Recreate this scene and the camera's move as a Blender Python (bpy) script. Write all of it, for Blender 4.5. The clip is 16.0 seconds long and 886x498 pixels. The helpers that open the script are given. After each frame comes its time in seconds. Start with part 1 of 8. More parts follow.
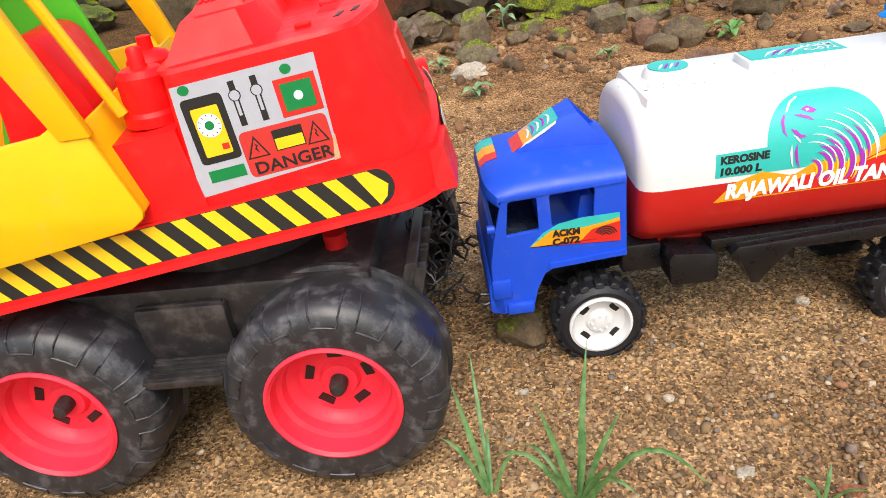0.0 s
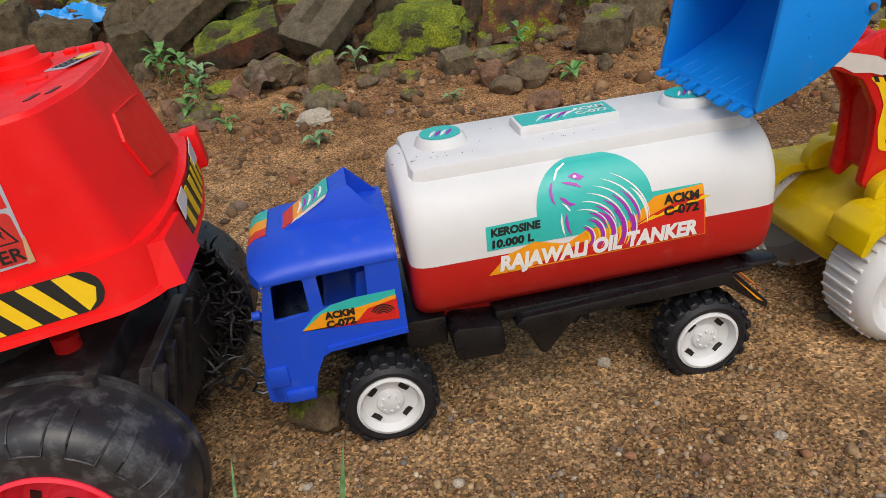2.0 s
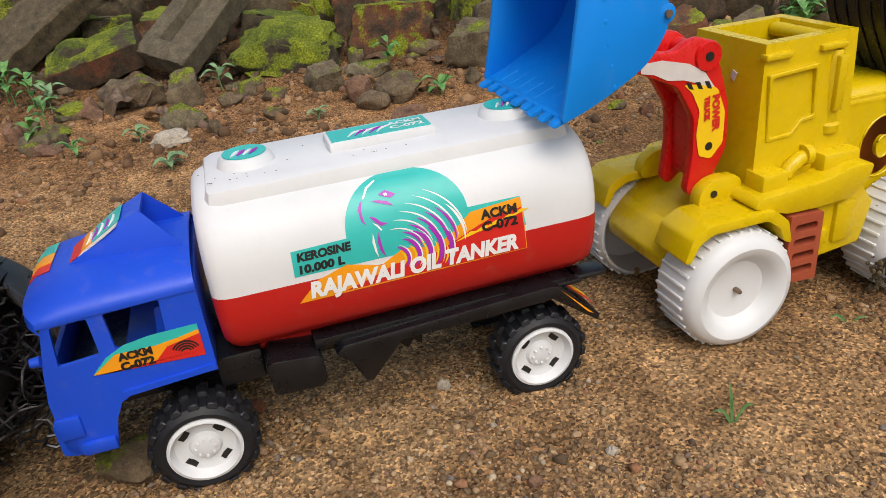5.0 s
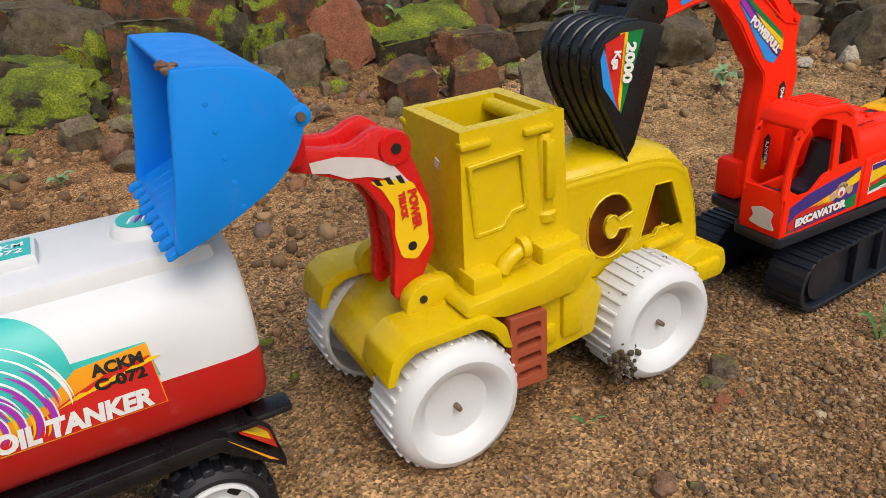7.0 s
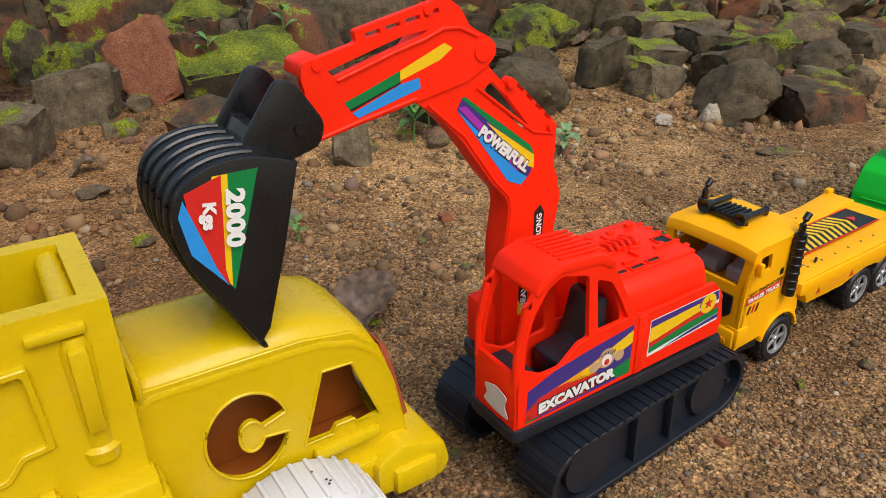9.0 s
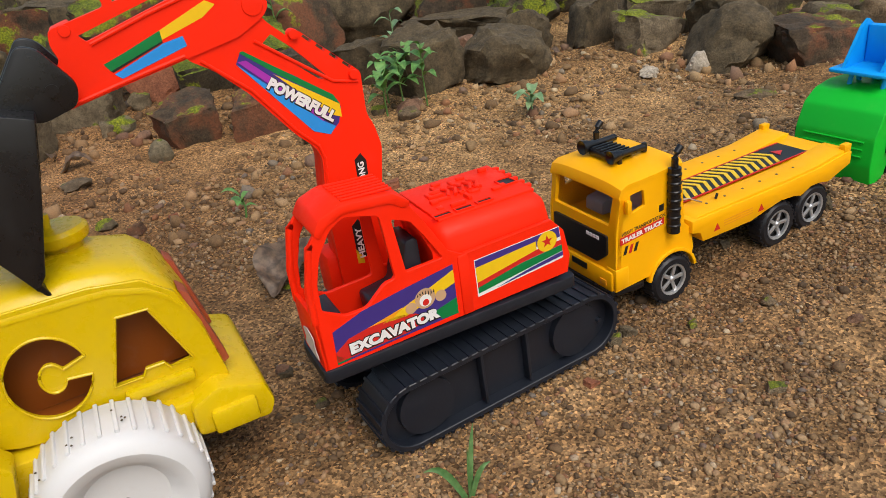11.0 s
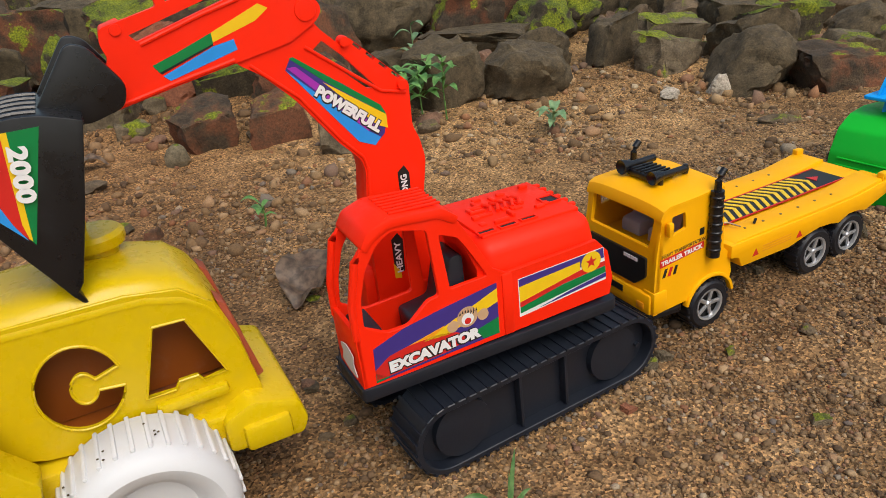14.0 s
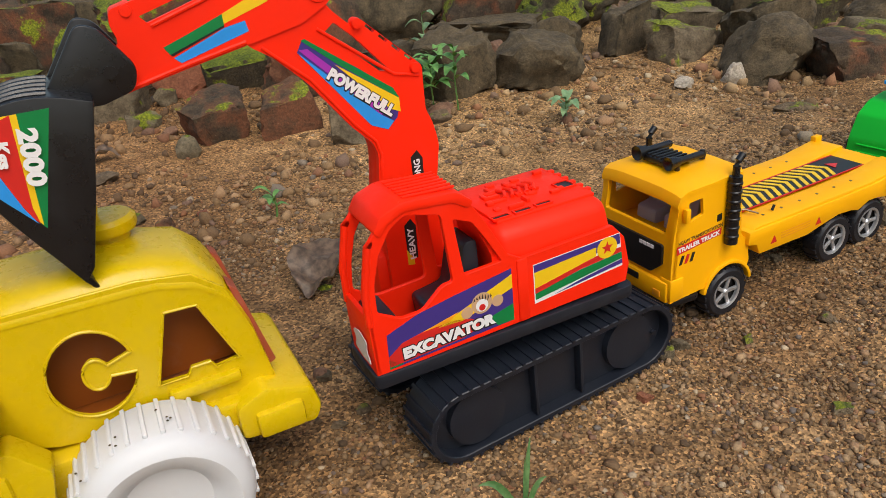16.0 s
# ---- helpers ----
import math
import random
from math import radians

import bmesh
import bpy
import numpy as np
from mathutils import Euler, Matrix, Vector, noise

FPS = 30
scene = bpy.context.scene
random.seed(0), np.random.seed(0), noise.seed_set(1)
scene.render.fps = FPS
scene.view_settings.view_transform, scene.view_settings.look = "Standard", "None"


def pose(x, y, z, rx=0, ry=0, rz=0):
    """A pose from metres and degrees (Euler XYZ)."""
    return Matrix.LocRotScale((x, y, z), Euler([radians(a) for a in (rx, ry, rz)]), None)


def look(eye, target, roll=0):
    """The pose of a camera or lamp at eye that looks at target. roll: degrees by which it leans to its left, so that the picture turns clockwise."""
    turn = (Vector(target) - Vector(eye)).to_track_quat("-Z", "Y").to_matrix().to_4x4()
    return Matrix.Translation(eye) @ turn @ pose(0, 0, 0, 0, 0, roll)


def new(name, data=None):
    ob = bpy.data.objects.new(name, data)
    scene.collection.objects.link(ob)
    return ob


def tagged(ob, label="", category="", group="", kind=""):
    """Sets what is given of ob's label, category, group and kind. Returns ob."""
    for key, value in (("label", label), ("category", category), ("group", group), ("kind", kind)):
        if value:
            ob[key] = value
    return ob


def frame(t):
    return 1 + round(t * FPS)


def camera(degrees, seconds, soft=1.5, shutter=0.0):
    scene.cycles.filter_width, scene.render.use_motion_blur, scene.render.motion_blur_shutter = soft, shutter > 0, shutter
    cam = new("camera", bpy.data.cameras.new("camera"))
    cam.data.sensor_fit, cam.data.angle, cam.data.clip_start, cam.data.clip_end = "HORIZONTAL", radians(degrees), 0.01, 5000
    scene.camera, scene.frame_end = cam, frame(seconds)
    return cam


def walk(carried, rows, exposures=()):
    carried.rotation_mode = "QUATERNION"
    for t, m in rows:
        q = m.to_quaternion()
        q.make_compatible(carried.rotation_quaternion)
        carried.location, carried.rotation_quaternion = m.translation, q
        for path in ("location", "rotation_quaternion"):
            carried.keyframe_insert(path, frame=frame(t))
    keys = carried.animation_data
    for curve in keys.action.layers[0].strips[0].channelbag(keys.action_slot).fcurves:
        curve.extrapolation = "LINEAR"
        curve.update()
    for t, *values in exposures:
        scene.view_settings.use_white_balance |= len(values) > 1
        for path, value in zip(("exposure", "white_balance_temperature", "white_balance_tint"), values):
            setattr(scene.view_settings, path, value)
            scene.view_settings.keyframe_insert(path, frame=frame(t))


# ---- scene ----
cam = camera(62.5, 16.0, soft=0.75)
PATH = [
    (0, (0.124, 0.106, 0.371), (-0.139, 1.845, -0.58), -8.0),
    (0.5, (0.156, 0.132, 0.354), (-0.027, 1.871, -0.616), -6.8),
    (1, (0.18, 0.149, 0.368), (0.043, 1.9, -0.588), -5.6),
    (1.5, (0.219, 0.161, 0.367), (0.178, 1.925, -0.574), -7.1),
    (2, (0.223, 0.158, 0.376), (0.206, 1.936, -0.541), -7.1),
    (2.5, (0.241, 0.163, 0.389), (0.267, 1.953, -0.502), -7.2),
    (3, (0.252, 0.161, 0.387), (0.313, 1.955, -0.496), -7.0),
    (3.2, (0.254, 0.161, 0.386), (0.318, 1.953, -0.499), -7.5),
    (5.3, (0.311, 0.189, 0.359), (0.613, 1.948, -0.545), -4.8),
    (5.5, (0.345, 0.204, 0.366), (0.733, 1.963, -0.503), -3.2),
    (6, (0.392, 0.216, 0.371), (0.882, 1.96, -0.477), -2.8),
    (6.5, (0.408, 0.226, 0.369), (0.925, 1.961, -0.482), -3.3),
    (7, (0.445, 0.251, 0.369), (1.023, 1.952, -0.511), -4.5),
    (7.5, (0.505, 0.285, 0.383), (1.337, 1.85, -0.544), -1.0),
    (8, (0.578, 0.31, 0.445), (1.47, 1.84, -0.486), -2.8),
    (8.2, (0.606, 0.34, 0.431), (1.513, 1.876, -0.474), -1.8),
    (10.3, (0.826, 0.387, 0.369), (1.241, 2.131, -0.518), -3.6),
    (10.5, (0.842, 0.347, 0.367), (1.276, 2.095, -0.503), -5.5),
    (11, (0.865, 0.284, 0.354), (1.366, 2.001, -0.542), -7.9),
    (11.5, (0.853, 0.278, 0.354), (1.38, 1.988, -0.539), -6.9),
    (12, (0.843, 0.29, 0.358), (1.394, 2.007, -0.506), -5.7),
    (12.5, (0.838, 0.299, 0.347), (1.356, 2.013, -0.545), -5.8),
    (13, (0.854, 0.299, 0.331), (1.374, 1.995, -0.592), -6.7),
    (13.5, (0.857, 0.304, 0.346), (1.392, 2.013, -0.544), -6.8),
    (14, (0.839, 0.307, 0.353), (1.361, 2.034, -0.51), -5.8),
    (14.5, (0.845, 0.309, 0.363), (1.356, 2.049, -0.481), -6.3),
    (15, (0.838, 0.307, 0.354), (1.353, 2.04, -0.501), -5.9),
    (15.5, (0.836, 0.305, 0.354), (1.348, 2.04, -0.499), -5.7),
    (16, (0.837, 0.311, 0.345), (1.33, 2.042, -0.528), -6.3),
]
walk(cam, [(t, look(eye, target, roll)) for t, eye, target, roll in PATH],
     [(0.0, 0.76), (1.0, 0.7), (1.5, 0.12), (2.0, -0.02), (2.5, -0.22), (3.0, -0.14), (5.5, 0.17), (7.0, 0.14), (8.0, 0.14), (10.5, 0.15), (16.0, 0.12)])

# ---- light ----
world = bpy.data.worlds.new("sky")
scene.world = world
world.use_nodes = True
wn = world.node_tree.nodes
sky = wn.new("ShaderNodeTexSky")
sky.sky_type = "NISHITA"
sky.sun_disc = False
sky.sun_elevation = radians(55)
sky.sun_rotation = radians(171)
sky.air_density, sky.dust_density = 1.6, 4.0
wn["Background"].inputs["Strength"].default_value = 0.12
world.node_tree.links.new(sky.outputs["Color"], wn["Background"].inputs["Color"])
sun = new("sun", bpy.data.lights.new("sun", "SUN"))
sun.data.energy, sun.data.angle, sun.data.color = 1.75, radians(45), (1.0, 0.965, 0.92)
sun.matrix_world = look((0.3, -1.5, 2.6), (0, 0.25, 0))

# ---- materials ----
def nodes_of(name):
    m = bpy.data.materials.new(name)
    m.use_nodes = True
    nt = m.node_tree
    return m, nt, nt.nodes["Principled BSDF"]


def noise_node(nt, scale, detail=4.0, rough=0.55):
    n = nt.nodes.new("ShaderNodeTexNoise")
    n.inputs["Scale"].default_value, n.inputs["Detail"].default_value, n.inputs["Roughness"].default_value = scale, detail, rough
    return n


def coords(nt):
    return nt.nodes.new("ShaderNodeTexCoord").outputs["Object"]


def ramp(nt, fac, stops):
    r = nt.nodes.new("ShaderNodeValToRGB")
    e = r.color_ramp.elements
    while len(e) < len(stops):
        e.new(0.5)
    for el, (p, c) in zip(e, stops):
        el.position = p
        el.color = (*c, 1) if len(c) == 3 else c
    nt.links.new(fac, r.inputs["Fac"])
    return r.outputs["Color"]


def mix(nt, fac, a, b, mode="MIX"):
    m = nt.nodes.new("ShaderNodeMix")
    m.data_type, m.blend_type = "RGBA", mode
    for sock, v in ((m.inputs["Factor"], fac), (m.inputs["A"], a), (m.inputs["B"], b)):
        if hasattr(v, "is_linked"):
            nt.links.new(v, sock)
        elif isinstance(v, (int, float)):
            sock.default_value = v
        else:
            sock.default_value = (*v, 1)
    return m.outputs["Result"]


def bump(nt, bsdf, height, strength, distance):
    b = nt.nodes.new("ShaderNodeBump")
    b.inputs["Strength"].default_value, b.inputs["Distance"].default_value = strength, distance
    nt.links.new(height, b.inputs["Height"])
    nt.links.new(b.outputs["Normal"], bsdf.inputs["Normal"])


def plastic(name, colour, rough=0.35, dust=0.15, dust_colour=(0.42, 0.33, 0.24), wave=0.3, start=0.56, gloss=0.38):
    """Moulded plastic: faint uneven colour, scuffs, fine dust and a softly wavy surface."""
    m, nt, p = nodes_of(name)
    c = coords(nt)
    big, fine, scuff = noise_node(nt, 18, 3), noise_node(nt, 420, 3), noise_node(nt, 70, 6, 0.7)
    for n in (big, fine, scuff):
        nt.links.new(c, n.inputs["Vector"])
    tone = mix(nt, 0.5, tuple(v * 0.86 for v in colour), tuple(min(1, v * 1.1) for v in colour))
    nt.links.new(big.outputs["Fac"], tone.node.inputs["Factor"])
    spots = ramp(nt, scuff.outputs["Fac"], [(start, (0, 0, 0)), (start + 0.22, (dust, dust, dust))])
    nt.links.new(mix(nt, spots, tone, dust_colour), p.inputs["Base Color"])
    r = ramp(nt, scuff.outputs["Fac"], [(0.3, (rough - 0.06,) * 3), (0.75, (rough + 0.22,) * 3)])
    nt.links.new(r, p.inputs["Roughness"])
    h = mix(nt, 0.12, big.outputs["Color"], fine.outputs["Color"])
    bump(nt, p, h, wave, 0.002)
    p.inputs["Specular IOR Level"].default_value = gloss
    return m


def plain(name, colour, rough=0.4, metal=0.0):
    """Printed foil, paint and small fittings with a slight mottle."""
    m, nt, p = nodes_of(name)
    n = noise_node(nt, 160, 4)
    nt.links.new(coords(nt), n.inputs["Vector"])
    nt.links.new(mix(nt, 0.5, tuple(v * 0.9 for v in colour), tuple(min(1, v * 1.06) for v in colour)), p.inputs["Base Color"])
    nt.links.new(n.outputs["Fac"], p.inputs["Base Color"].links[0].from_node.inputs["Factor"])
    p.inputs["Roughness"].default_value, p.inputs["Metallic"].default_value = rough, metal
    return m


def stone_mat(name, a, b, moss=0.0, brick=None, lichen=0.35):
    m, nt, p = nodes_of(name)
    c = coords(nt)
    info = nt.nodes.new("ShaderNodeObjectInfo")
    add = nt.nodes.new("ShaderNodeVectorMath")
    nt.links.new(c, add.inputs[0])
    mul = nt.nodes.new("ShaderNodeVectorMath")
    mul.operation = "SCALE"
    mul.inputs[0].default_value = (7, 3, 5)
    nt.links.new(info.outputs["Random"], mul.inputs["Scale"])
    nt.links.new(mul.outputs[0], add.inputs[1])
    big, mid, fine = noise_node(nt, 14, 5, 0.6), noise_node(nt, 45, 6, 0.65), noise_node(nt, 260, 5, 0.7)
    for n in (big, mid, fine):
        nt.links.new(add.outputs[0], n.inputs["Vector"])
    col = ramp(nt, mid.outputs["Fac"], [(0.3, a), (0.68, b)])
    if brick:
        col = mix(nt, ramp(nt, big.outputs["Fac"], [(0.44, (0, 0, 0)), (0.56, (1, 1, 1))]), col, brick)
    grain = ramp(nt, fine.outputs["Fac"], [(0.3, (0.55,) * 3), (0.7, (1.25,) * 3)])
    col = mix(nt, 1.0, col, grain, "MULTIPLY")
    col = mix(nt, ramp(nt, fine.outputs["Fac"], [(0.66, (0, 0, 0)), (0.74, (lichen,) * 3)]), col, (0.36, 0.33, 0.26))
    if moss:
        geo = nt.nodes.new("ShaderNodeNewGeometry")
        sep = nt.nodes.new("ShaderNodeSeparateXYZ")
        nt.links.new(geo.outputs["Normal"], sep.inputs[0])
        up = nt.nodes.new("ShaderNodeMath")
        up.operation = "MULTIPLY_ADD"
        nt.links.new(sep.outputs["Z"], up.inputs[0])
        up.inputs[1].default_value = 0.2
        nt.links.new(big.outputs["Fac"], up.inputs[2])
        fur = nt.nodes.new("ShaderNodeMath")
        fur.operation = "MULTIPLY_ADD"
        nt.links.new(mid.outputs["Fac"], fur.inputs[0])
        fur.inputs[1].default_value = 0.34
        nt.links.new(up.outputs[0], fur.inputs[2])
        f = ramp(nt, fur.outputs[0], [(0.90 - 0.25 * moss, (0, 0, 0)), (0.96 - 0.25 * moss, (0.97,) * 3)])
        green = ramp(nt, fine.outputs["Fac"], [(0.3, (0.05, 0.07, 0.004)), (0.48, (0.16, 0.19, 0.007)), (0.66, (0.36, 0.39, 0.012))])
        patch = ramp(nt, big.outputs["Fac"], [(0.42, (0.35, 0.42, 0.4)), (0.62, (1.0, 1.0, 1.0))])
        col = mix(nt, f, col, mix(nt, 1.0, green, patch, "MULTIPLY"))
    nt.links.new(col, p.inputs["Base Color"])
    p.inputs["Roughness"].default_value = 0.92
    h = mix(nt, 0.45, mid.outputs["Color"], fine.outputs["Color"])
    bump(nt, p, h, 1.0, 0.009)
    return m


def soil_tone(nt, col):
    """The soil is pale by the tanker, browner towards the excavator and darkest in the bank."""
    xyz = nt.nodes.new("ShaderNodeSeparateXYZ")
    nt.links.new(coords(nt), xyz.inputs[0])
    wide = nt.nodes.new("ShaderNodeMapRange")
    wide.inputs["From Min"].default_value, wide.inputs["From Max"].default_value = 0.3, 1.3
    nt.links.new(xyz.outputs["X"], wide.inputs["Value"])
    brownish = ramp(nt, wide.outputs[0], [(0.0, (1.18, 1.18, 1.18)), (0.42, (0.97, 0.915, 0.86)), (1.0, (0.97, 0.94, 0.89))])
    col = mix(nt, 1.0, col, brownish, "MULTIPLY")
    # multiplies the soil darker from y 1.5 back to 1.9
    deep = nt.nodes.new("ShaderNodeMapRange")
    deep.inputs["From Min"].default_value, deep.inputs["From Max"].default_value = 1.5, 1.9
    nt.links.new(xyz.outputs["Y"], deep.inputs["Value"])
    bank_tone = ramp(nt, deep.outputs[0], [(0.0, (1.0, 1.0, 1.0)), (1.0, (0.3, 0.29, 0.24))])
    col = mix(nt, 1.0, col, bank_tone, "MULTIPLY")
    back_ = nt.nodes.new("ShaderNodeMapRange")
    back_.inputs["From Min"].default_value, back_.inputs["From Max"].default_value = 0.85, 1.35
    nt.links.new(xyz.outputs["Y"], back_.inputs["Value"])
    side_ = nt.nodes.new("ShaderNodeMapRange")
    side_.inputs["From Min"].default_value, side_.inputs["From Max"].default_value = 0.5, 1.1
    nt.links.new(xyz.outputs["X"], side_.inputs["Value"])
    tint = ramp(nt, side_.outputs[0], [(0.0, (0.84, 0.73, 0.66)), (1.0, (1.22, 1.22, 1.16))])
    both = mix(nt, 0.5, (1.0, 1.0, 1.0), tint)
    nt.links.new(back_.outputs[0], both.node.inputs["Factor"])
    return mix(nt, 1.0, col, both, "MULTIPLY")


def ground_mat():
    m, nt, p = nodes_of("sandy_soil")
    c = coords(nt)
    vor = nt.nodes.new("ShaderNodeTexVoronoi")
    vor.inputs["Scale"].default_value = 480
    vor2 = nt.nodes.new("ShaderNodeTexVoronoi")
    vor2.inputs["Scale"].default_value = 150
    big, mid, fine = noise_node(nt, 3.2, 5, 0.6), noise_node(nt, 22, 5, 0.65), noise_node(nt, 300, 4, 0.7)
    for n in (vor, vor2, big, mid, fine):
        nt.links.new(c, n.inputs["Vector"])
    base = ramp(nt, mid.outputs["Fac"], [(0.28, (0.14, 0.088, 0.044)), (0.5, (0.27, 0.175, 0.092)), (0.72, (0.38, 0.262, 0.148))])
    damp = ramp(nt, big.outputs["Fac"], [(0.36, (0.62, 0.57, 0.53)), (0.6, (1.1, 1.08, 1.05))])
    col = mix(nt, 1.0, base, damp, "MULTIPLY")
    sep = nt.nodes.new("ShaderNodeSeparateColor")
    nt.links.new(vor.outputs["Color"], sep.inputs[0])
    grains = ramp(nt, sep.outputs["Red"], [(0.05, (0.2, 0.17, 0.14)), (0.4, (0.85, 0.82, 0.78)), (0.8, (1.45, 1.4, 1.28)), (0.97, (2.6, 2.4, 2.0))])
    col = soil_tone(nt, mix(nt, 0.8, col, grains, "MULTIPLY"))
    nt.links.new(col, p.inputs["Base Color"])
    p.inputs["Roughness"].default_value = 0.95
    p.inputs["Specular IOR Level"].default_value = 0.2
    h = mix(nt, 0.5, vor.outputs["Distance"], vor2.outputs["Distance"])
    h2 = mix(nt, 0.5, h, fine.outputs["Color"])
    bump(nt, p, h2, 0.9, 0.004)
    return m


def pebble_mat():
    m, nt, p = nodes_of("gravel_grains")
    geo = nt.nodes.new("ShaderNodeNewGeometry")
    fine = noise_node(nt, 500, 4)
    nt.links.new(coords(nt), fine.inputs["Vector"])
    col = ramp(nt, geo.outputs["Random Per Island"], [(0.0, (0.075, 0.047, 0.025)), (0.25, (0.15, 0.093, 0.047)), (0.5, (0.21, 0.135, 0.066)), (0.75, (0.38, 0.26, 0.145)), (0.9, (0.23, 0.105, 0.05)), (0.95, (0.14, 0.12, 0.105)), (1.0, (0.50, 0.40, 0.27))])
    col = mix(nt, 0.6, col, ramp(nt, fine.outputs["Fac"], [(0.3, (0.6,) * 3), (0.7, (1.3,) * 3)]), "MULTIPLY")
    col = soil_tone(nt, col)
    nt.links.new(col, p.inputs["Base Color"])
    p.inputs["Roughness"].default_value = 0.9
    bump(nt, p, fine.outputs["Fac"], 0.5, 0.001)
    return m


def leaf_mat(name, a, b):
    m, nt, p = nodes_of(name)
    n = noise_node(nt, 120, 3)
    nt.links.new(coords(nt), n.inputs["Vector"])
    nt.links.new(ramp(nt, n.outputs["Fac"], [(0.35, a), (0.65, b)]), p.inputs["Base Color"])
    p.inputs["Roughness"].default_value = 0.5
    p.inputs["Subsurface Weight"].default_value = 0.1
    return m


BLUE = plastic("blue_plastic", (0.010, 0.07, 0.60), 0.34, 0.1)
CYANBLUE = plastic("cyan_blue_plastic", (0.002, 0.33, 0.84), 0.42, 0.05, gloss=0.25)
SKYBLUE = plastic("sky_blue_plastic", (0.002, 0.222, 0.74), 0.42, 0.06, gloss=0.25)
WHITE = plastic("white_plastic", (0.66, 0.665, 0.675), 0.4, 0.12)
TANKRED = plastic("tank_red_paint", (0.47, 0.013, 0.01), 0.33, 0.1)
RED = plastic("red_plastic", (0.82, 0.008, 0.009), 0.36, 0.07, (0.7, 0.3, 0.25), gloss=0.28)
ARMRED = plastic("arm_red_plastic", (0.6, 0.008, 0.008), 0.25, 0.05, gloss=0.45)
ORANGERED = plastic("orange_red_plastic", (1.0, 0.021, 0.002), 0.42, 0.04, (0.8, 0.2, 0.12), gloss=0.22)
YELLOW = plastic("mustard_yellow_plastic", (0.635, 0.445, 0.0015), 0.24, 0.05, gloss=0.4)
CABYELLOW = plastic("bright_yellow_plastic", (0.88, 0.50, 0.003), 0.36, 0.1)
TRUCKYELLOW = plastic("truck_yellow_plastic", (1.0, 0.445, 0.001), 0.4, 0.04, gloss=0.25)
GREEN = plastic("green_plastic", (0.006, 0.5, 0.03), 0.36, 0.04, gloss=0.28)
LIME = plastic("lime_plastic", (0.08, 0.55, 0.02), 0.4, 0.1)
BLACK = plastic("black_plastic", (0.006, 0.0065, 0.0085), 0.25, 0.05, (0.1, 0.1, 0.11), gloss=0.5)
TYRE = plastic("tyre_black", (0.012, 0.0125, 0.016), 0.4, 0.2, (0.12, 0.11, 0.105))
BIGTYRE = plastic("dusty_tyre_black", (0.022, 0.022, 0.026), 0.34, 0.42, (0.24, 0.235, 0.25), 0.4, 0.5, 0.5)
GRIMYBLACK = plastic("grimy_black_plastic", (0.02, 0.018, 0.019), 0.32, 0.32, (0.17, 0.145, 0.135), 0.5, 0.48, 0.45)
NAVYBLACK = plastic("blue_black_plastic", (0.011, 0.014, 0.022), 0.34, 0.08, (0.12, 0.12, 0.13), gloss=0.45)
PINKRED = plastic("pink_red_plastic", (0.82, 0.03, 0.06), 0.4, 0.12)
BRICKPL = plastic("brown_plastic", (0.36, 0.075, 0.035), 0.4, 0.15)
# yellow plastic as it looks in the hood's shade, painted brown
SHADEDYELLOW = plastic("shaded_yellow_plastic", (0.28, 0.07, 0.006), 0.45, 0.1)
SILVER = plain("silver_paint", (0.55, 0.56, 0.58), 0.35, 0.7)
STEEL = plain("rusty_steel", (0.25, 0.18, 0.13), 0.5, 0.8)
PAPER = plain("torn_paper", (0.62, 0.58, 0.56), 0.8)
INK = plain("black_ink", (0.012, 0.012, 0.012), 0.4)
TEAL = plain("teal_print", (0.03, 0.46, 0.42), 0.35)
MAGENTA = plain("magenta_print", (0.36, 0.03, 0.42), 0.35)
PWHITE = plain("white_print", (0.8, 0.8, 0.8), 0.35)
PYELLOW = plain("yellow_print", (0.85, 0.55, 0.01), 0.35)
PORANGE = plain("orange_print", (0.85, 0.33, 0.01), 0.35)
PRED = plain("red_print", (0.62, 0.02, 0.015), 0.35)
PGREEN = plain("green_print", (0.0, 0.20, 0.05), 0.35)
PBLUE = plain("blue_print", (0.02, 0.28, 0.75), 0.35)
PINDIGO = plain("indigo_print", (0.05, 0.03, 0.22), 0.35)
PGREY = plain("grey_print", (0.42, 0.44, 0.50), 0.35)
DANGERRED = plain("danger_red_print", (0.55, 0.03, 0.025), 0.4)
TAN = plain("tan_print", (0.55, 0.35, 0.2), 0.4)


# ---- mesh helpers ----
def finish(name, bm, material, parent=None, label="", smooth=35):
    bmesh.ops.recalc_face_normals(bm, faces=bm.faces)
    me = bpy.data.meshes.new(name)
    bm.to_mesh(me)
    bm.free()
    me.materials.append(material)
    me.shade_smooth()
    me.set_sharp_from_angle(angle=radians(smooth))
    ob = new(name, me)
    if parent:
        ob.parent = parent
    if label:
        tagged(ob, label)
    return ob


def part(name, bm, material, parent, label="", smooth=35):
    return finish(name, bm, material, parent, label, smooth)


def thing(name, x, y, z, yaw, label, category, group=""):
    ob = new(name)
    ob.empty_display_size = 0.02
    ob.matrix_basis = pose(x, y, z, 0, 0, yaw)
    return tagged(ob, label, category, group)


def soften(bm, w, seg=2, ang=28):
    if w <= 0:
        return bm
    edges = [e for e in bm.edges if len(e.link_faces) == 2 and e.calc_face_angle(0) > radians(ang)]
    bmesh.ops.bevel(bm, geom=edges, offset=w, segments=seg, affect="EDGES", profile=0.5, clamp_overlap=True)
    return bm


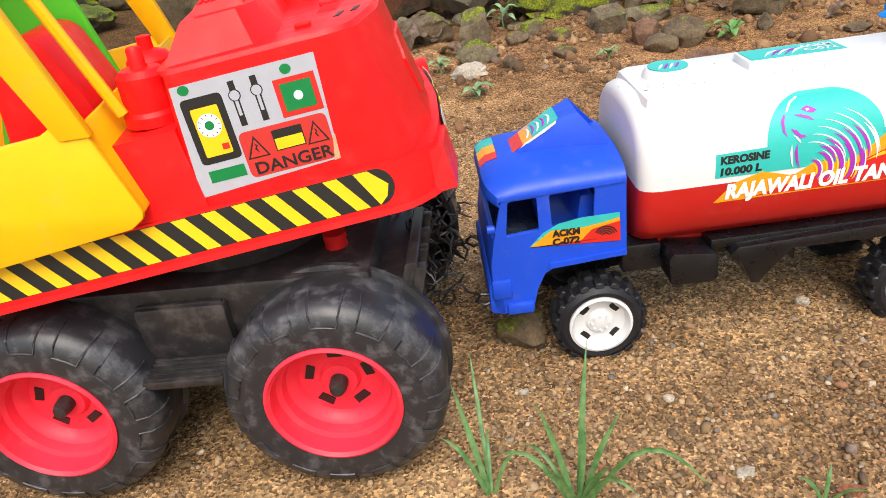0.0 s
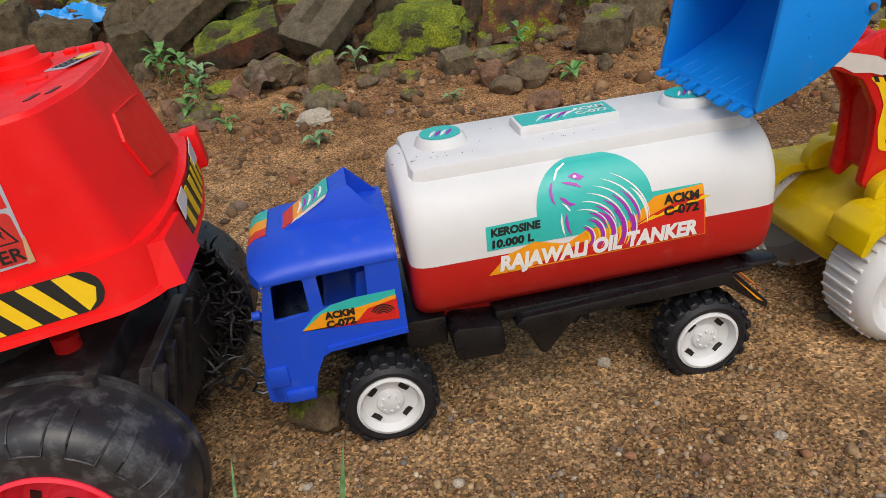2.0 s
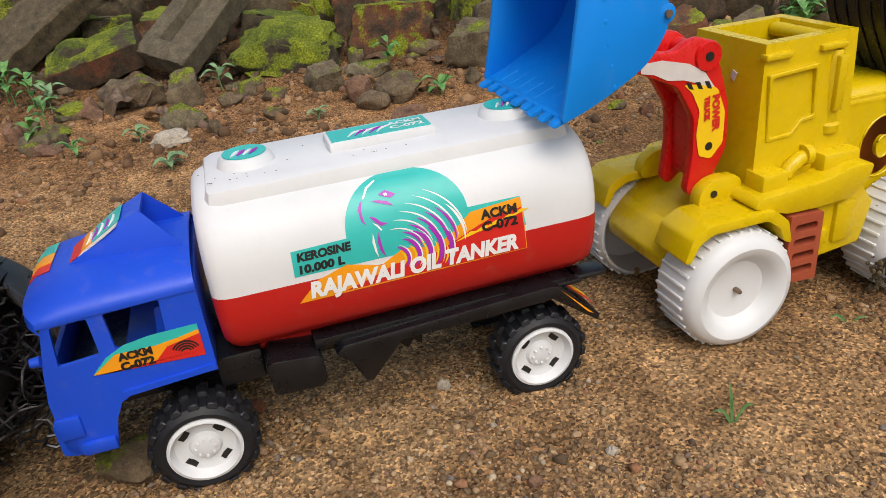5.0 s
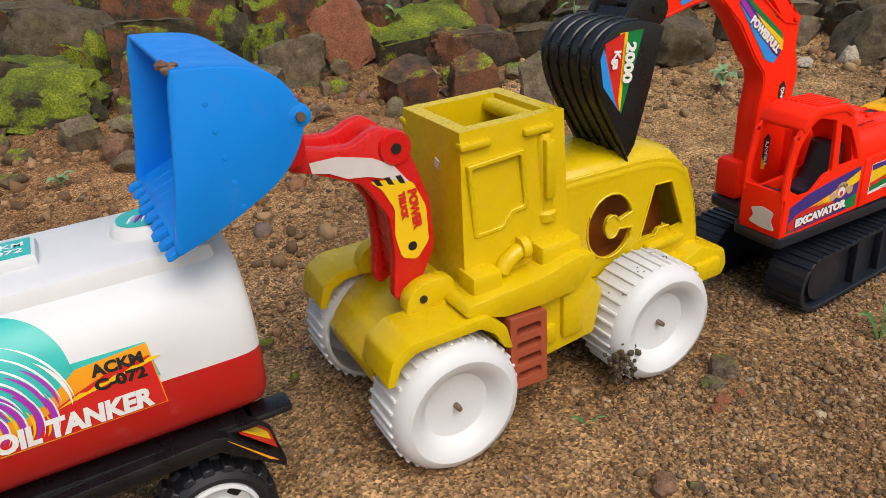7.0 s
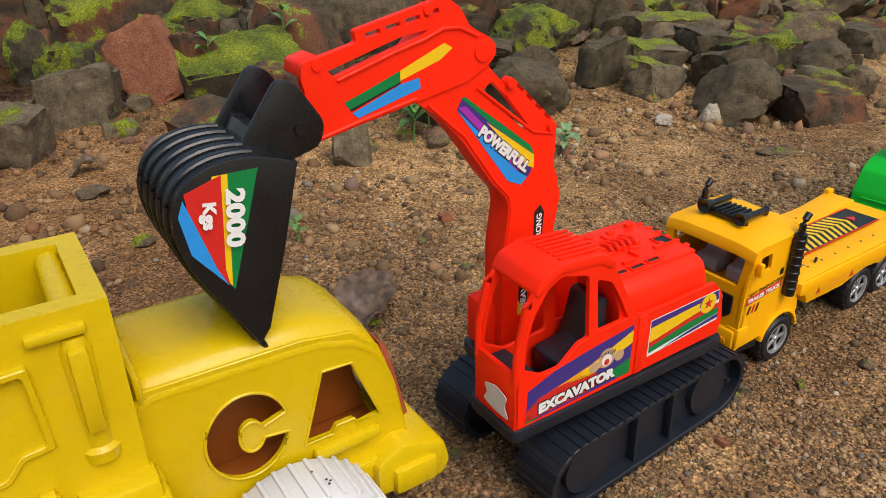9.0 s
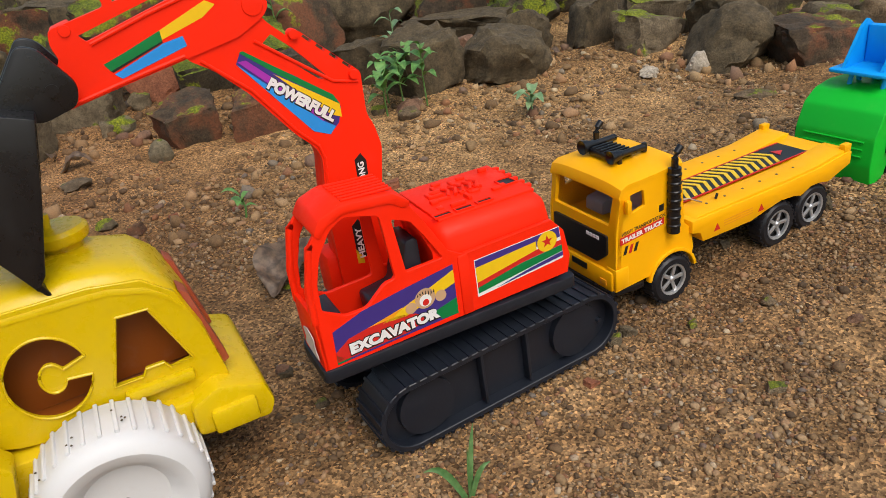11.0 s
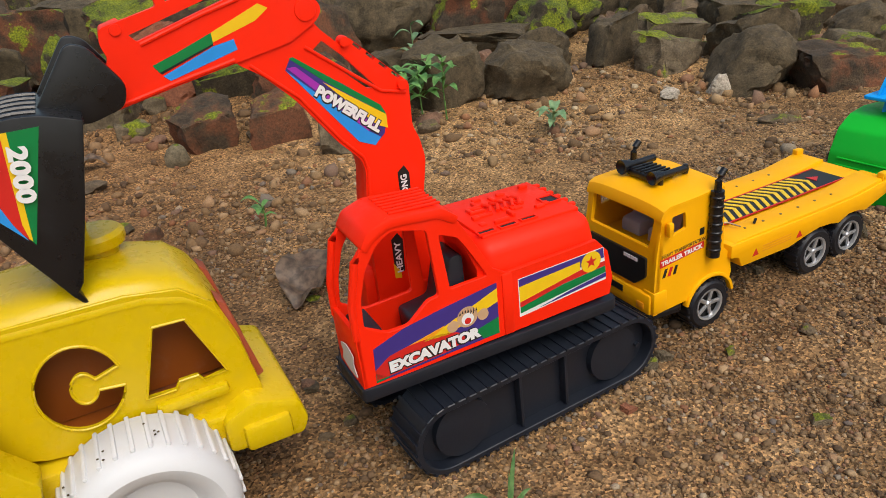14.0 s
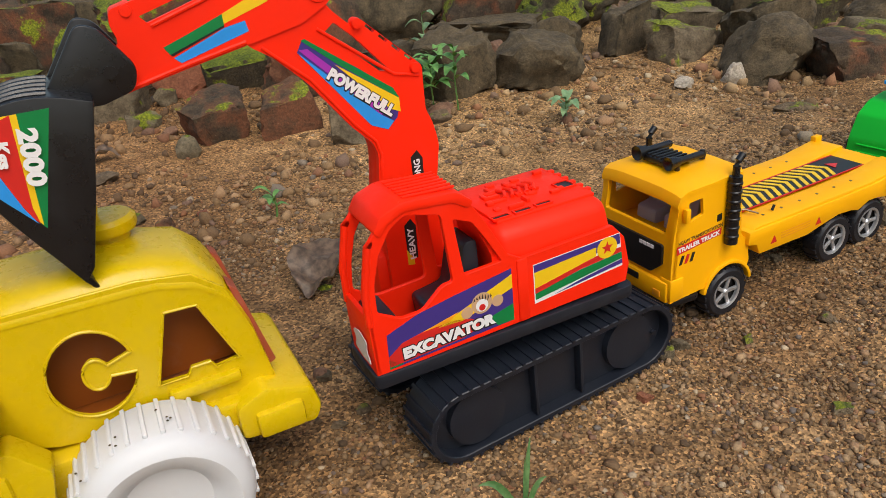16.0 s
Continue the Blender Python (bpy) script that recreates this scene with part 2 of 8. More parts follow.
def box(x0, x1, y0, y1, z0, z1, bev=0.0015, bm=None, taper=1.0):
    b = bmesh.new()
    bmesh.ops.create_cube(b, size=1)
    for v in b.verts:
        k = taper if v.co.z > 0 else 1.0
        v.co = Vector(((x0 + x1) / 2 + v.co.x * (x1 - x0) * k, (y0 + y1) / 2 + v.co.y * (y1 - y0) * k, (z0 + z1) / 2 + v.co.z * (z1 - z0)))
    soften(b, bev)
    return join(bm, b)


def join(bm, b, m=None):
    if m is not None:
        bmesh.ops.transform(b, matrix=m, verts=b.verts)
    if bm is None:
        return b
    me = bpy.data.meshes.new("tmp")
    b.to_mesh(me)
    b.free()
    bm.from_mesh(me)
    bpy.data.meshes.remove(me)
    return bm


def plate(outer, y0, y1, holes=(), bev=0.0, bm=None, seg=2):
    """A plate of outline (x, z), with holes, from y0 to y1."""
    b = bmesh.new()
    es = []
    for loop in (outer, *holes):
        vs = [b.verts.new((x, y0, z)) for x, z in loop]
        es += [b.edges.new((vs[i], vs[(i + 1) % len(vs)])) for i in range(len(vs))]
    if holes:
        bmesh.ops.triangle_fill(b, edges=es, use_beauty=True)
        bmesh.ops.dissolve_limit(b, angle_limit=0.01, verts=b.verts, edges=b.edges)
    else:
        b.faces.new(list(b.verts))
    if y1 != y0:
        r = bmesh.ops.extrude_face_region(b, geom=list(b.faces))
        for v in r["geom"]:
            if isinstance(v, bmesh.types.BMVert):
                v.co.y = y1
    bmesh.ops.recalc_face_normals(b, faces=b.faces)
    soften(b, bev, seg)
    return join(bm, b)


def shell(b, t):
    """Closes an open skin with a copy of it t below."""
    r = bmesh.ops.extrude_face_region(b, geom=list(b.faces))
    for v in r["geom"]:
        if isinstance(v, bmesh.types.BMVert):
            v.co.z -= t
    bmesh.ops.recalc_face_normals(b, faces=b.faces)
    return b


def slab(outer, z0, z1, bev=0.0, holes=()):
    """A plate of outline (x, y) lying between two heights."""
    b = plate(outer, z0, z1, holes, bev)
    for v in b.verts:
        v.co = Vector((v.co.x, v.co.z, v.co.y))
    bmesh.ops.reverse_faces(b, faces=b.faces)
    return b


def turned(profile, centre, axis="y", seg=40, bm=None):
    """A turned body: profile of (radius, along), closed where the radius is 0."""
    b = bmesh.new()
    rings = []
    for r, h in profile:
        if r < 1e-6:
            rings.append([b.verts.new((0, h, 0))])
        else:
            rings.append([b.verts.new((r * math.cos(a), h, r * math.sin(a))) for a in (2 * math.pi * i / seg for i in range(seg))])
    for p, q in zip(rings, rings[1:]):
        for i in range(seg):
            j = (i + 1) % seg
            f = [p[i % len(p)], p[j % len(p)], q[j % len(q)], q[i % len(q)]]
            f = list(dict.fromkeys(f))
            if len(f) > 2:
                b.faces.new(f)
    turn = {"y": Matrix(), "z": Matrix.Rotation(radians(90), 4, "X"), "x": Matrix.Rotation(radians(-90), 4, "Z")}[axis]
    return join(bm, b, Matrix.Translation(centre) @ turn)


def tube(path, r, seg=10, bm=None, ends=True):
    """A round bar along points; r may be one radius or one a point."""
    b = bmesh.new()
    pts = [Vector(p) for p in path]
    rs = r if isinstance(r, (list, tuple)) else [r] * len(pts)
    rings = []
    up = Vector((0.13, 0.21, 1)).normalized()
    for i, p in enumerate(pts):
        d = (pts[min(i + 1, len(pts) - 1)] - pts[max(i - 1, 0)]).normalized()
        a = d.cross(up if abs(d.dot(up)) < 0.95 else Vector((1, 0, 0))).normalized()
        c = d.cross(a)
        rings.append([b.verts.new(p + (a * math.cos(t) + c * math.sin(t)) * rs[i]) for t in (2 * math.pi * k / seg for k in range(seg))])
    for p, q in zip(rings, rings[1:]):
        for i in range(seg):
            b.faces.new((p[i], p[(i + 1) % seg], q[(i + 1) % seg], q[i]))
    if ends:
        b.faces.new(rings[0])
        b.faces.new(rings[-1])
    return join(bm, b)


def arc(cx, cz, r, a0, a1, n=12, rz=None):
    return [(cx + r * math.cos(radians(a0 + (a1 - a0) * i / n)), cz + (rz or r) * math.sin(radians(a0 + (a1 - a0) * i / n))) for i in range(n + 1)]


def rounded(pts, r, n=4):
    """An outline with its corners rounded."""
    out = []
    for i, p in enumerate(pts):
        a, p, c = Vector(pts[i - 1]), Vector(p), Vector(pts[(i + 1) % len(pts)])
        k = min(r, (a - p).length * 0.45, (c - p).length * 0.45)
        s, e = p + (a - p).normalized() * k, p + (c - p).normalized() * k
        out += [tuple(s * (1 - t) ** 2 + p * 2 * t * (1 - t) + e * t * t) for t in (j / n for j in range(n + 1))]
    return out


def curve_line(pts, n=4):
    """A smooth line through points in x, z."""
    out = []
    for i in range(len(pts) - 1):
        a, p, q, c = (Vector(pts[max(0, min(len(pts) - 1, i + d))]) for d in (-1, 0, 1, 2))
        for k in range(n):
            t = k / n
            out.append(tuple(0.5 * (2 * p + (q - a) * t + (2 * a - 5 * p + 4 * q - c) * t * t + (3 * p - a - 3 * q + c) * t ** 3)))
    return out + [tuple(pts[-1])]


def ring_of(name, b, material, parent, turns):
    """Alike pieces round a wheel, each an object on one mesh."""
    first = part(name, b, material, parent)
    for k in range(1, turns):
        ob = new(name, first.data)
        ob.parent = parent
        ob.matrix_basis = Matrix.Rotation(2 * math.pi * k / turns, 4, "Y")


def drape(b, surf, step=0.004):
    """Lays a flat print in x, z on a curved side: y = surf(x, z)."""
    zs = [v.co.z for v in b.verts]
    z = min(zs) + step
    while z < max(zs):
        bmesh.ops.bisect_plane(b, geom=list(b.verts) + list(b.edges) + list(b.faces), plane_co=(0, 0, z), plane_no=(0, 0, 1))
        z += step
    for v in b.verts:
        at = surf(v.co.x, v.co.z)
        if isinstance(at, tuple):
            v.co.y += at[0]
            v.co.z = at[1]
        else:
            v.co.y += at
    return b


def print_patch(outline, surf, lift, holes=()):
    """A thin printed foil on a side, lift metres proud of it."""
    b = plate(outline, -lift * 0.3 - 0.00012, -lift * 0.3 + 0.00004, holes)
    return drape(b, surf)


def lettering(body, size, shear=0.0, bold=0.0, width=None):
    """The outline mesh of a word in x, z, standing on z = 0 from x = 0."""
    cu = bpy.data.curves.new("lettering", "FONT")
    cu.body, cu.size, cu.shear, cu.offset, cu.extrude = body, size, shear, bold, 0.00004
    cu.resolution_u = 3
    ob = new("lettering", cu)
    me = bpy.data.meshes.new_from_object(ob.evaluated_get(bpy.context.evaluated_depsgraph_get()))
    bpy.data.objects.remove(ob)
    b = bmesh.new()
    b.from_mesh(me)
    bpy.data.meshes.remove(me)
    bmesh.ops.transform(b, matrix=Matrix.Rotation(radians(90), 4, "X"), verts=b.verts)
    if width:
        xs = [v.co.x for v in b.verts]
        k = width / (max(xs) - min(xs))
        for v in b.verts:
            v.co.x = (v.co.x - min(xs)) * k
    return b


def word(name, body, x, z, size, material, parent, surf=None, lift=0.0006, tilt=0.0, width=None, shear=0.0, bold=0.0, facing=None, label=""):
    b = lettering(body, size, shear, bold, width)
    bmesh.ops.transform(b, matrix=pose(x, 0, z, 0, -tilt, 0), verts=b.verts)
    if surf:
        drape(b, surf)
    for v in b.verts:
        v.co.y -= lift * 0.3
    if facing is not None:
        bmesh.ops.transform(b, matrix=facing, verts=b.verts)
    return part(name, b, material, parent, label)


# ---- ground ----
def value_noise(x, y, cell, seed):
    rng = np.random.RandomState(seed)
    table = rng.rand(256, 256)
    u, v = x / cell, y / cell
    i, j = np.floor(u).astype(int), np.floor(v).astype(int)
    fx, fy = u - i, v - j
    fx, fy = fx * fx * (3 - 2 * fx), fy * fy * (3 - 2 * fy)
    g = lambda a, b: table[a % 256, b % 256]
    return (g(i, j) * (1 - fx) + g(i + 1, j) * fx) * (1 - fy) + (g(i, j + 1) * (1 - fx) + g(i + 1, j + 1) * fx) * fy


def ground_height(x, y):
    x, y = np.asarray(x, float), np.asarray(y, float)
    slope = 0.055 * np.clip(y - 0.85, 0, 4.0)
    far = np.clip((y - 1.2) / 0.6, 0, 1)
    lumps = (value_noise(x, y, 0.21, 3) - 0.5) * (0.008 + 0.03 * far) + (value_noise(x, y, 0.06, 4) - 0.5) * (0.004 + 0.012 * far)
    fine = (value_noise(x, y, 0.02, 5) - 0.5) * 0.003 + (value_noise(x, y, 0.008, 6) - 0.5) * 0.0022
    rise = np.clip((x - 1.17) * 0.085, 0, 0.03) * np.clip((1.2 - y) / 0.25, 0, 1)
    return slope + rise + lumps + fine


def axis_steps(lo, hi, step, reach):
    inner = np.arange(lo, hi, step)
    out = step * 1.3 ** np.arange(1, 60)
    out = np.cumsum(out)
    out = out[out < reach]
    return np.concatenate((lo - out[::-1], inner, inner[-1] + out))


gx, gy = axis_steps(-0.75, 2.4, 0.0065, 60), axis_steps(0.25, 2.3, 0.0065, 60)
X, Y = np.meshgrid(gx, gy)
Z = ground_height(X, Y)
W = len(gx)
quads = (np.arange(len(gy) - 1)[:, None] * W + np.arange(W - 1)[None, :]).ravel()
me = bpy.data.meshes.new("ground")
me.from_pydata(np.stack((X.ravel(), Y.ravel(), Z.ravel()), 1).tolist(), [], np.stack((quads, quads + 1, quads + W + 1, quads + W), 1).tolist())
me.shade_smooth()
me.materials.append(ground_mat())
tagged(new("ground", me), "brown sandy soil with coarse grit, rising to a stone bank", "ground", kind="structure")


def chips(name, count, xr, yr, size, label, seed, flat=0.65, patchy=True):
    """Loose grains, each a small many-faced chip half sunk in the soil, in one mesh."""
    rng = np.random.RandomState(seed)
    t = (1 + 5 ** 0.5) / 2
    ico = np.array([(-1, t, 0), (1, t, 0), (-1, -t, 0), (1, -t, 0), (0, -1, t), (0, 1, t), (0, -1, -t), (0, 1, -t), (t, 0, -1), (t, 0, 1), (-t, 0, -1), (-t, 0, 1)]) / 1.9
    tri = np.array([(0, 11, 5), (0, 5, 1), (0, 1, 7), (0, 7, 10), (0, 10, 11), (1, 5, 9), (5, 11, 4), (11, 10, 2), (10, 7, 6), (7, 1, 8),
                    (3, 9, 4), (3, 4, 2), (3, 2, 6), (3, 6, 8), (3, 8, 9), (4, 9, 5), (2, 4, 11), (6, 2, 10), (8, 6, 7), (9, 8, 1)])
    px, py = rng.uniform(*xr, count), rng.uniform(*yr, count)
    if patchy:
        d = 0.6 * value_noise(px, py, 0.12, 21) + 0.4 * value_noise(px, py, 0.04, 22)
        keep = rng.rand(count) < np.clip((d - 0.36) / 0.22, 0.07, 1)
        px, py, count = px[keep], py[keep], int(keep.sum())
    s = size[0] * (size[1] / size[0]) ** (rng.rand(count) ** 2.6)
    shape = 1 + rng.uniform(-0.42, 0.42, (count, 12, 3))
    stretch = np.stack((rng.uniform(0.7, 1.35, count), rng.uniform(0.7, 1.35, count), rng.uniform(0.5, 0.95, count) * flat / 0.65), 1)
    v = ico[None] * shape * stretch[:, None, :] * (s / 2)[:, None, None]
    a = rng.uniform(0, 6.28, count)
    ca, sa = np.cos(a)[:, None], np.sin(a)[:, None]
    v = np.stack((v[:, :, 0] * ca - v[:, :, 1] * sa, v[:, :, 0] * sa + v[:, :, 1] * ca, v[:, :, 2]), 2)
    v += np.stack((px, py, ground_height(px, py) + s * 0.12), 1)[:, None, :]
    f = (tri[None] + 12 * np.arange(count)[:, None, None]).reshape(-1, 3)
    me = bpy.data.meshes.new(name)
    nv, nf = count * 12, len(f)
    me.vertices.add(nv)
    me.vertices.foreach_set("co", v.ravel())
    me.loops.add(nf * 3)
    me.loops.foreach_set("vertex_index", f.ravel())
    me.polygons.add(nf)
    me.polygons.foreach_set("loop_start", np.arange(0, nf * 3, 3))
    me.update(calc_edges=True)
    me.materials.append(GRAINS)
    return tagged(new(name, me), label, "gravel", kind="stuff")


GRAINS = pebble_mat()
chips("coarse_grit", 26000, (0.7, 1.95), (0.45, 1.3), (0.0022, 0.0060), "coarse pale grit on the soil", 14)
chips("coarse_sand", 112000, (-0.3, 1.72), (0.38, 1.12), (0.0015, 0.0056), "coarse brown and grey sand grains lying on the soil", 11)
chips("far_grit", 24000, (-0.7, 2.5), (1.1, 2.2), (0.003, 0.012), "loose brown grit strewn on the soil below the stones", 12)
chips("earth_crumbs", 5200, (-0.6, 2.4), (0.98, 1.9), (0.006, 0.024), "crumbs of dry earth and stone chips below the bank", 15, flat=0.9)
chips("gravel", 3200, (-0.35, 1.9), (0.36, 1.3), (0.004, 0.0115), "scattered small tan and reddish pebbles on the sand", 13)

# ---- stones of the bank ----
STONES = {
    "grey": stone_mat("dark_grey_stone", (0.04, 0.029, 0.014), (0.15, 0.11, 0.058), 0.0, lichen=0.6),
    "slab": stone_mat("grey_brown_slab", (0.075, 0.06, 0.036), (0.17, 0.135, 0.085), 0.0),
    "moss": stone_mat("mossy_stone", (0.022, 0.017, 0.009), (0.10, 0.075, 0.04), 0.9),
    "mossbrick": stone_mat("mossy_brick", (0.026, 0.018, 0.010), (0.095, 0.064, 0.036), 0.6, (0.17, 0.06, 0.026)),
    "pale": stone_mat("pale_tan_stone", (0.075, 0.055, 0.03), (0.23, 0.175, 0.105), 0.25),
    "flat": stone_mat("flat_tan_stone", (0.11, 0.088, 0.052), (0.27, 0.22, 0.135), 0.4),
    "tan": stone_mat("brown_field_stone", (0.075, 0.05, 0.028), (0.22, 0.155, 0.088), 0.15),
    "white": stone_mat("pale_chip", (0.42, 0.36, 0.27), (0.58, 0.5, 0.4), 0.0),
    "redchip": stone_mat("reddish_stone", (0.13, 0.068, 0.04), (0.30, 0.165, 0.10), 0.0),
    "brick": stone_mat("broken_red_brick", (0.22, 0.075, 0.036), (0.36, 0.135, 0.066), 0.0),
    "brickd": stone_mat("weathered_brick", (0.028, 0.02, 0.011), (0.10, 0.066, 0.036), 0.1, (0.19, 0.074, 0.033)),
}
STONE_LABEL = {
    "grey": "dark grey rough stone lying in the bank", "slab": "grooved grey brown paving slab leaning on stones",
    "moss": "grey stone with bright green moss on top", "mossbrick": "old brick lump with green moss and dirt",
    "pale": "pale tan rounded field stone on the soil", "flat": "flat tan stone chip lying on the soil",
    "tan": "brown rounded field stone on the soil", "white": "small pale whitish stone chip on the soil", "redchip": "reddish brown stone fragment on the soil",
    "brick": "broken orange red brick tilted on the bank", "brickd": "weathered dark brick with orange broken faces",
}
stone_count = 0


def stone(kind, x, y, w, h, deep=None, yaw=None, tilt=0.0, sink=0.27, loose=None):
    """One stone of the bank: a chipped, faceted lump, w wide and h high over the soil."""
    global stone_count
    stone_count += 1
    rng = random.Random(1000 + stone_count)
    deep = deep or max(w * rng.uniform(0.6, 0.95), h * 0.7)
    b = bmesh.new()
    bmesh.ops.create_icosphere(b, subdivisions=4 if loose is None else 3, radius=1.0)
    planes = []
    square = kind in ("brick", "brickd", "slab", "mossbrick")
    blocky = square or (kind in ("grey", "pale", "moss") and stone_count % 3 != 0)
    for k in range(6 if blocky else 9):
        if blocky:
            n = Vector([(1, 0, 0), (-1, 0, 0), (0, 1, 0), (0, -1, 0), (0, 0, 1), (0, 0, -1)][k]) + Vector([rng.uniform(-0.3, 0.3) for _ in range(3)])
            planes.append((n.normalized(), rng.uniform(0.58, 0.78)))
        else:
            n = Vector((rng.gauss(0, 1), rng.gauss(0, 1), rng.gauss(0, 0.9))).normalized()
            planes.append((n, rng.uniform(0.66, 0.9)))
    off = Vector((rng.uniform(0, 50), rng.uniform(0, 50), rng.uniform(0, 50)))
    for v in b.verts:
        p = v.co.copy() * (1.25 if blocky else 1.05)
        for n, d in planes:
            e = p.dot(n) - d
            if e > 0:
                p -= n * e * 0.93
        q = p + off
        p *= 1 + 0.13 * noise.noise(q * 1.2) + 0.10 * noise.noise(q * 2.7) + 0.09 * noise.noise(q * 5.5) + 0.07 * noise.noise(q * 11) + 0.045 * noise.noise(q * 21)
        v.co = p
    xs = [max(v.co[i] for v in b.verts) - min(v.co[i] for v in b.verts) for i in range(3)]
    full = h / (1 - sink)
    for v in b.verts:
        v.co = Vector((v.co.x * w / xs[0], v.co.y * deep / xs[1], v.co.z * full / xs[2]))
    yaw = rng.uniform(-25, 25) if yaw is None else yaw
    z = float(ground_height(x, y + deep * 0.4))
    place = pose(x, y + deep * 0.42, z + full * (0.5 - sink), tilt, rng.uniform(-6, 6), yaw)
    if loose is not None:
        loose[kind] = join(loose.get(kind), b, place)
        return None
    ob = finish("stone" if not square else ("brick_lump" if kind != "slab" else "slab"), b, STONES[kind], smooth=50)
    ob.matrix_basis = place
    return tagged(ob, STONE_LABEL[kind], "stone" if not square else ("slab" if kind == "slab" else "brick"), "stones of the bank")


def cut_block(kind, centre, size, along, face, label, name="slab", groove=None, seed=1, chip=0.006):
    """A cut block with broken edges: size is width, length and thickness; along and face give the length's and the top face's directions."""
    w, ln, t = size
    b = bmesh.new()
    bmesh.ops.create_cube(b, size=1)
    bmesh.ops.subdivide_edges(b, edges=list(b.edges), cuts=15, use_grid_fill=True)
    off = Vector((seed * 3.7, seed * 1.3, seed * 0.9))
    for v in b.verts:
        p = Vector((v.co.x * w, v.co.y * ln, v.co.z * t))
        out = [abs(v.co.x) > 0.46, abs(v.co.y) > 0.46, abs(v.co.z) > 0.46]
        worn = chip * (0.25 + (0.9 if sum(out) > 1 else 0.0) + (0.8 if sum(out) > 2 else 0.0))
        n = noise.noise(p * 38 + off) + 0.6 * noise.noise(p * 90 + off)
        p -= Vector((v.co.x, v.co.y, v.co.z)).normalized() * worn * max(0.0, 0.5 + n)
        if groove and v.co.z > 0.46 and abs(p.x - groove[0]) < groove[1] and groove[2] < p.y < groove[3]:
            p.z -= groove[4]
        v.co = p
    u = Vector(along).normalized()
    n_ = Vector(face)
    n_ = (n_ - u * n_.dot(u)).normalized()
    w_ = u.cross(n_)
    m = Matrix((w_, u, n_)).transposed().to_4x4()
    m.translation = Vector(centre)
    ob = finish(name, b, STONES[kind], smooth=40)
    ob.matrix_basis = m
    return tagged(ob, label, "slab" if name == "slab" else "brick", "stones of the bank")


cut_block("slab", (0.03, 1.80, 0.14), (0.13, 0.225, 0.05), (0.6, 0.6, 0.55), (-0.26, -0.62, 0.72), "grooved grey brown paving slab leaning on stones", groove=(-0.008, 0.0085, -0.07, 0.12, 0.02), seed=2)
cut_block("grey", (-0.30, 1.93, 0.17), (0.15, 0.24, 0.05), (0.75, 0.3, 0.5), (-0.35, -0.5, 0.8), "dark broken slab leaning on the bank", seed=3)
cut_block("mossbrick", (-0.175, 1.80, 0.095), (0.11, 0.19, 0.06), (0.93, 0.1, 0.22), (-0.1, -0.3, 0.95), "mossy broken slab lying on the bank", seed=4)
stone("moss", 0.204, 1.781, 0.172, 0.106)
stone("mossbrick", 0.432, 1.714, 0.227, 0.12, yaw=4)
stone("moss", 0.219, 1.624, 0.237, 0.087)
stone("pale", 0.026, 1.545, 0.068, 0.058)
stone("pale", 0.280, 1.513, 0.072, 0.050)
stone("flat", 0.364, 1.586, 0.100, 0.031)
stone("redchip", 0.332, 1.435, 0.050, 0.045)
stone("tan", 0.404, 1.405, 0.089, 0.049)
stone("flat", 0.036, 1.417, 0.087, 0.039)
stone("white", 0.025, 1.335, 0.063, 0.021)
stone("tan", -0.081, 1.589, 0.137, 0.053)
stone("moss", -0.213, 1.777, 0.156, 0.076)
stone("moss", -0.338, 1.994, 0.166, 0.139)
stone("grey", -0.451, 1.861, 0.115, 0.107)
stone("grey", -0.682, 2.106, 0.113, 0.073)
stone("redchip", 0.403, 1.277, 0.063, 0.032)
stone("pale", 0.565, 1.524, 0.111, 0.084)
stone("moss", 0.585, 1.945, 0.09, 0.110)
cut_block("brick", (0.785, 1.76, 0.115), (0.105, 0.145, 0.06), (-0.3, 0.42, 0.85), (-0.45, -0.8, 0.3), "broken orange red brick tilted on the bank", name="brick_lump", seed=5, chip=0.009)
stone("brickd", 0.855, 1.72, 0.08, 0.10)
stone("pale", 0.654, 1.659, 0.139, 0.090)
stone("brickd", 0.834, 1.468, 0.110, 0.070)
stone("brickd", 0.938, 1.441, 0.110, 0.076)
stone("brickd", 1.065, 1.791, 0.220, 0.147)
stone("moss", 0.920, 2.090, 0.203, 0.111)
stone("moss", 0.888, 1.742, 0.130, 0.096)
stone("mossbrick", 0.728, 2.167, 0.255, 0.132)
stone("brickd", 1.019, 1.597, 0.187, 0.079)
stone("pale", 1.015, 1.348, 0.062, 0.093, 0.03, tilt=-20)
stone("mossbrick", 1.414, 1.836, 0.180, 0.109)
stone("moss", 1.576, 1.754, 0.167, 0.103)
stone("grey", 1.160, 1.598, 0.110, 0.087)
stone("grey", 1.225, 1.45, 0.130, 0.105)
stone("grey", 1.373, 1.419, 0.171, 0.085)
stone("grey", 1.441, 1.730, 0.270, 0.052)
stone("pale", 1.64, 1.42, 0.12, 0.07, 0.09)
stone("grey", 1.715, 1.25, 0.15, 0.085, 0.15, yaw=10)
stone("brickd", 1.815, 1.185, 0.15, 0.07, 0.11, yaw=-12)
stone("grey", 1.80, 1.36, 0.16, 0.09, 0.12)
stone("grey", 1.46, 1.56, 0.15, 0.075, 0.1)
stone("pale", 1.72, 1.52, 0.17, 0.08, 0.12)
stone("moss", 1.93, 1.45, 0.2, 0.085, 0.13)
stone("grey", 2.12, 1.43, 0.17, 0.07, 0.12)
stone("pale", 1.95, 1.30, 0.1, 0.045, 0.09)
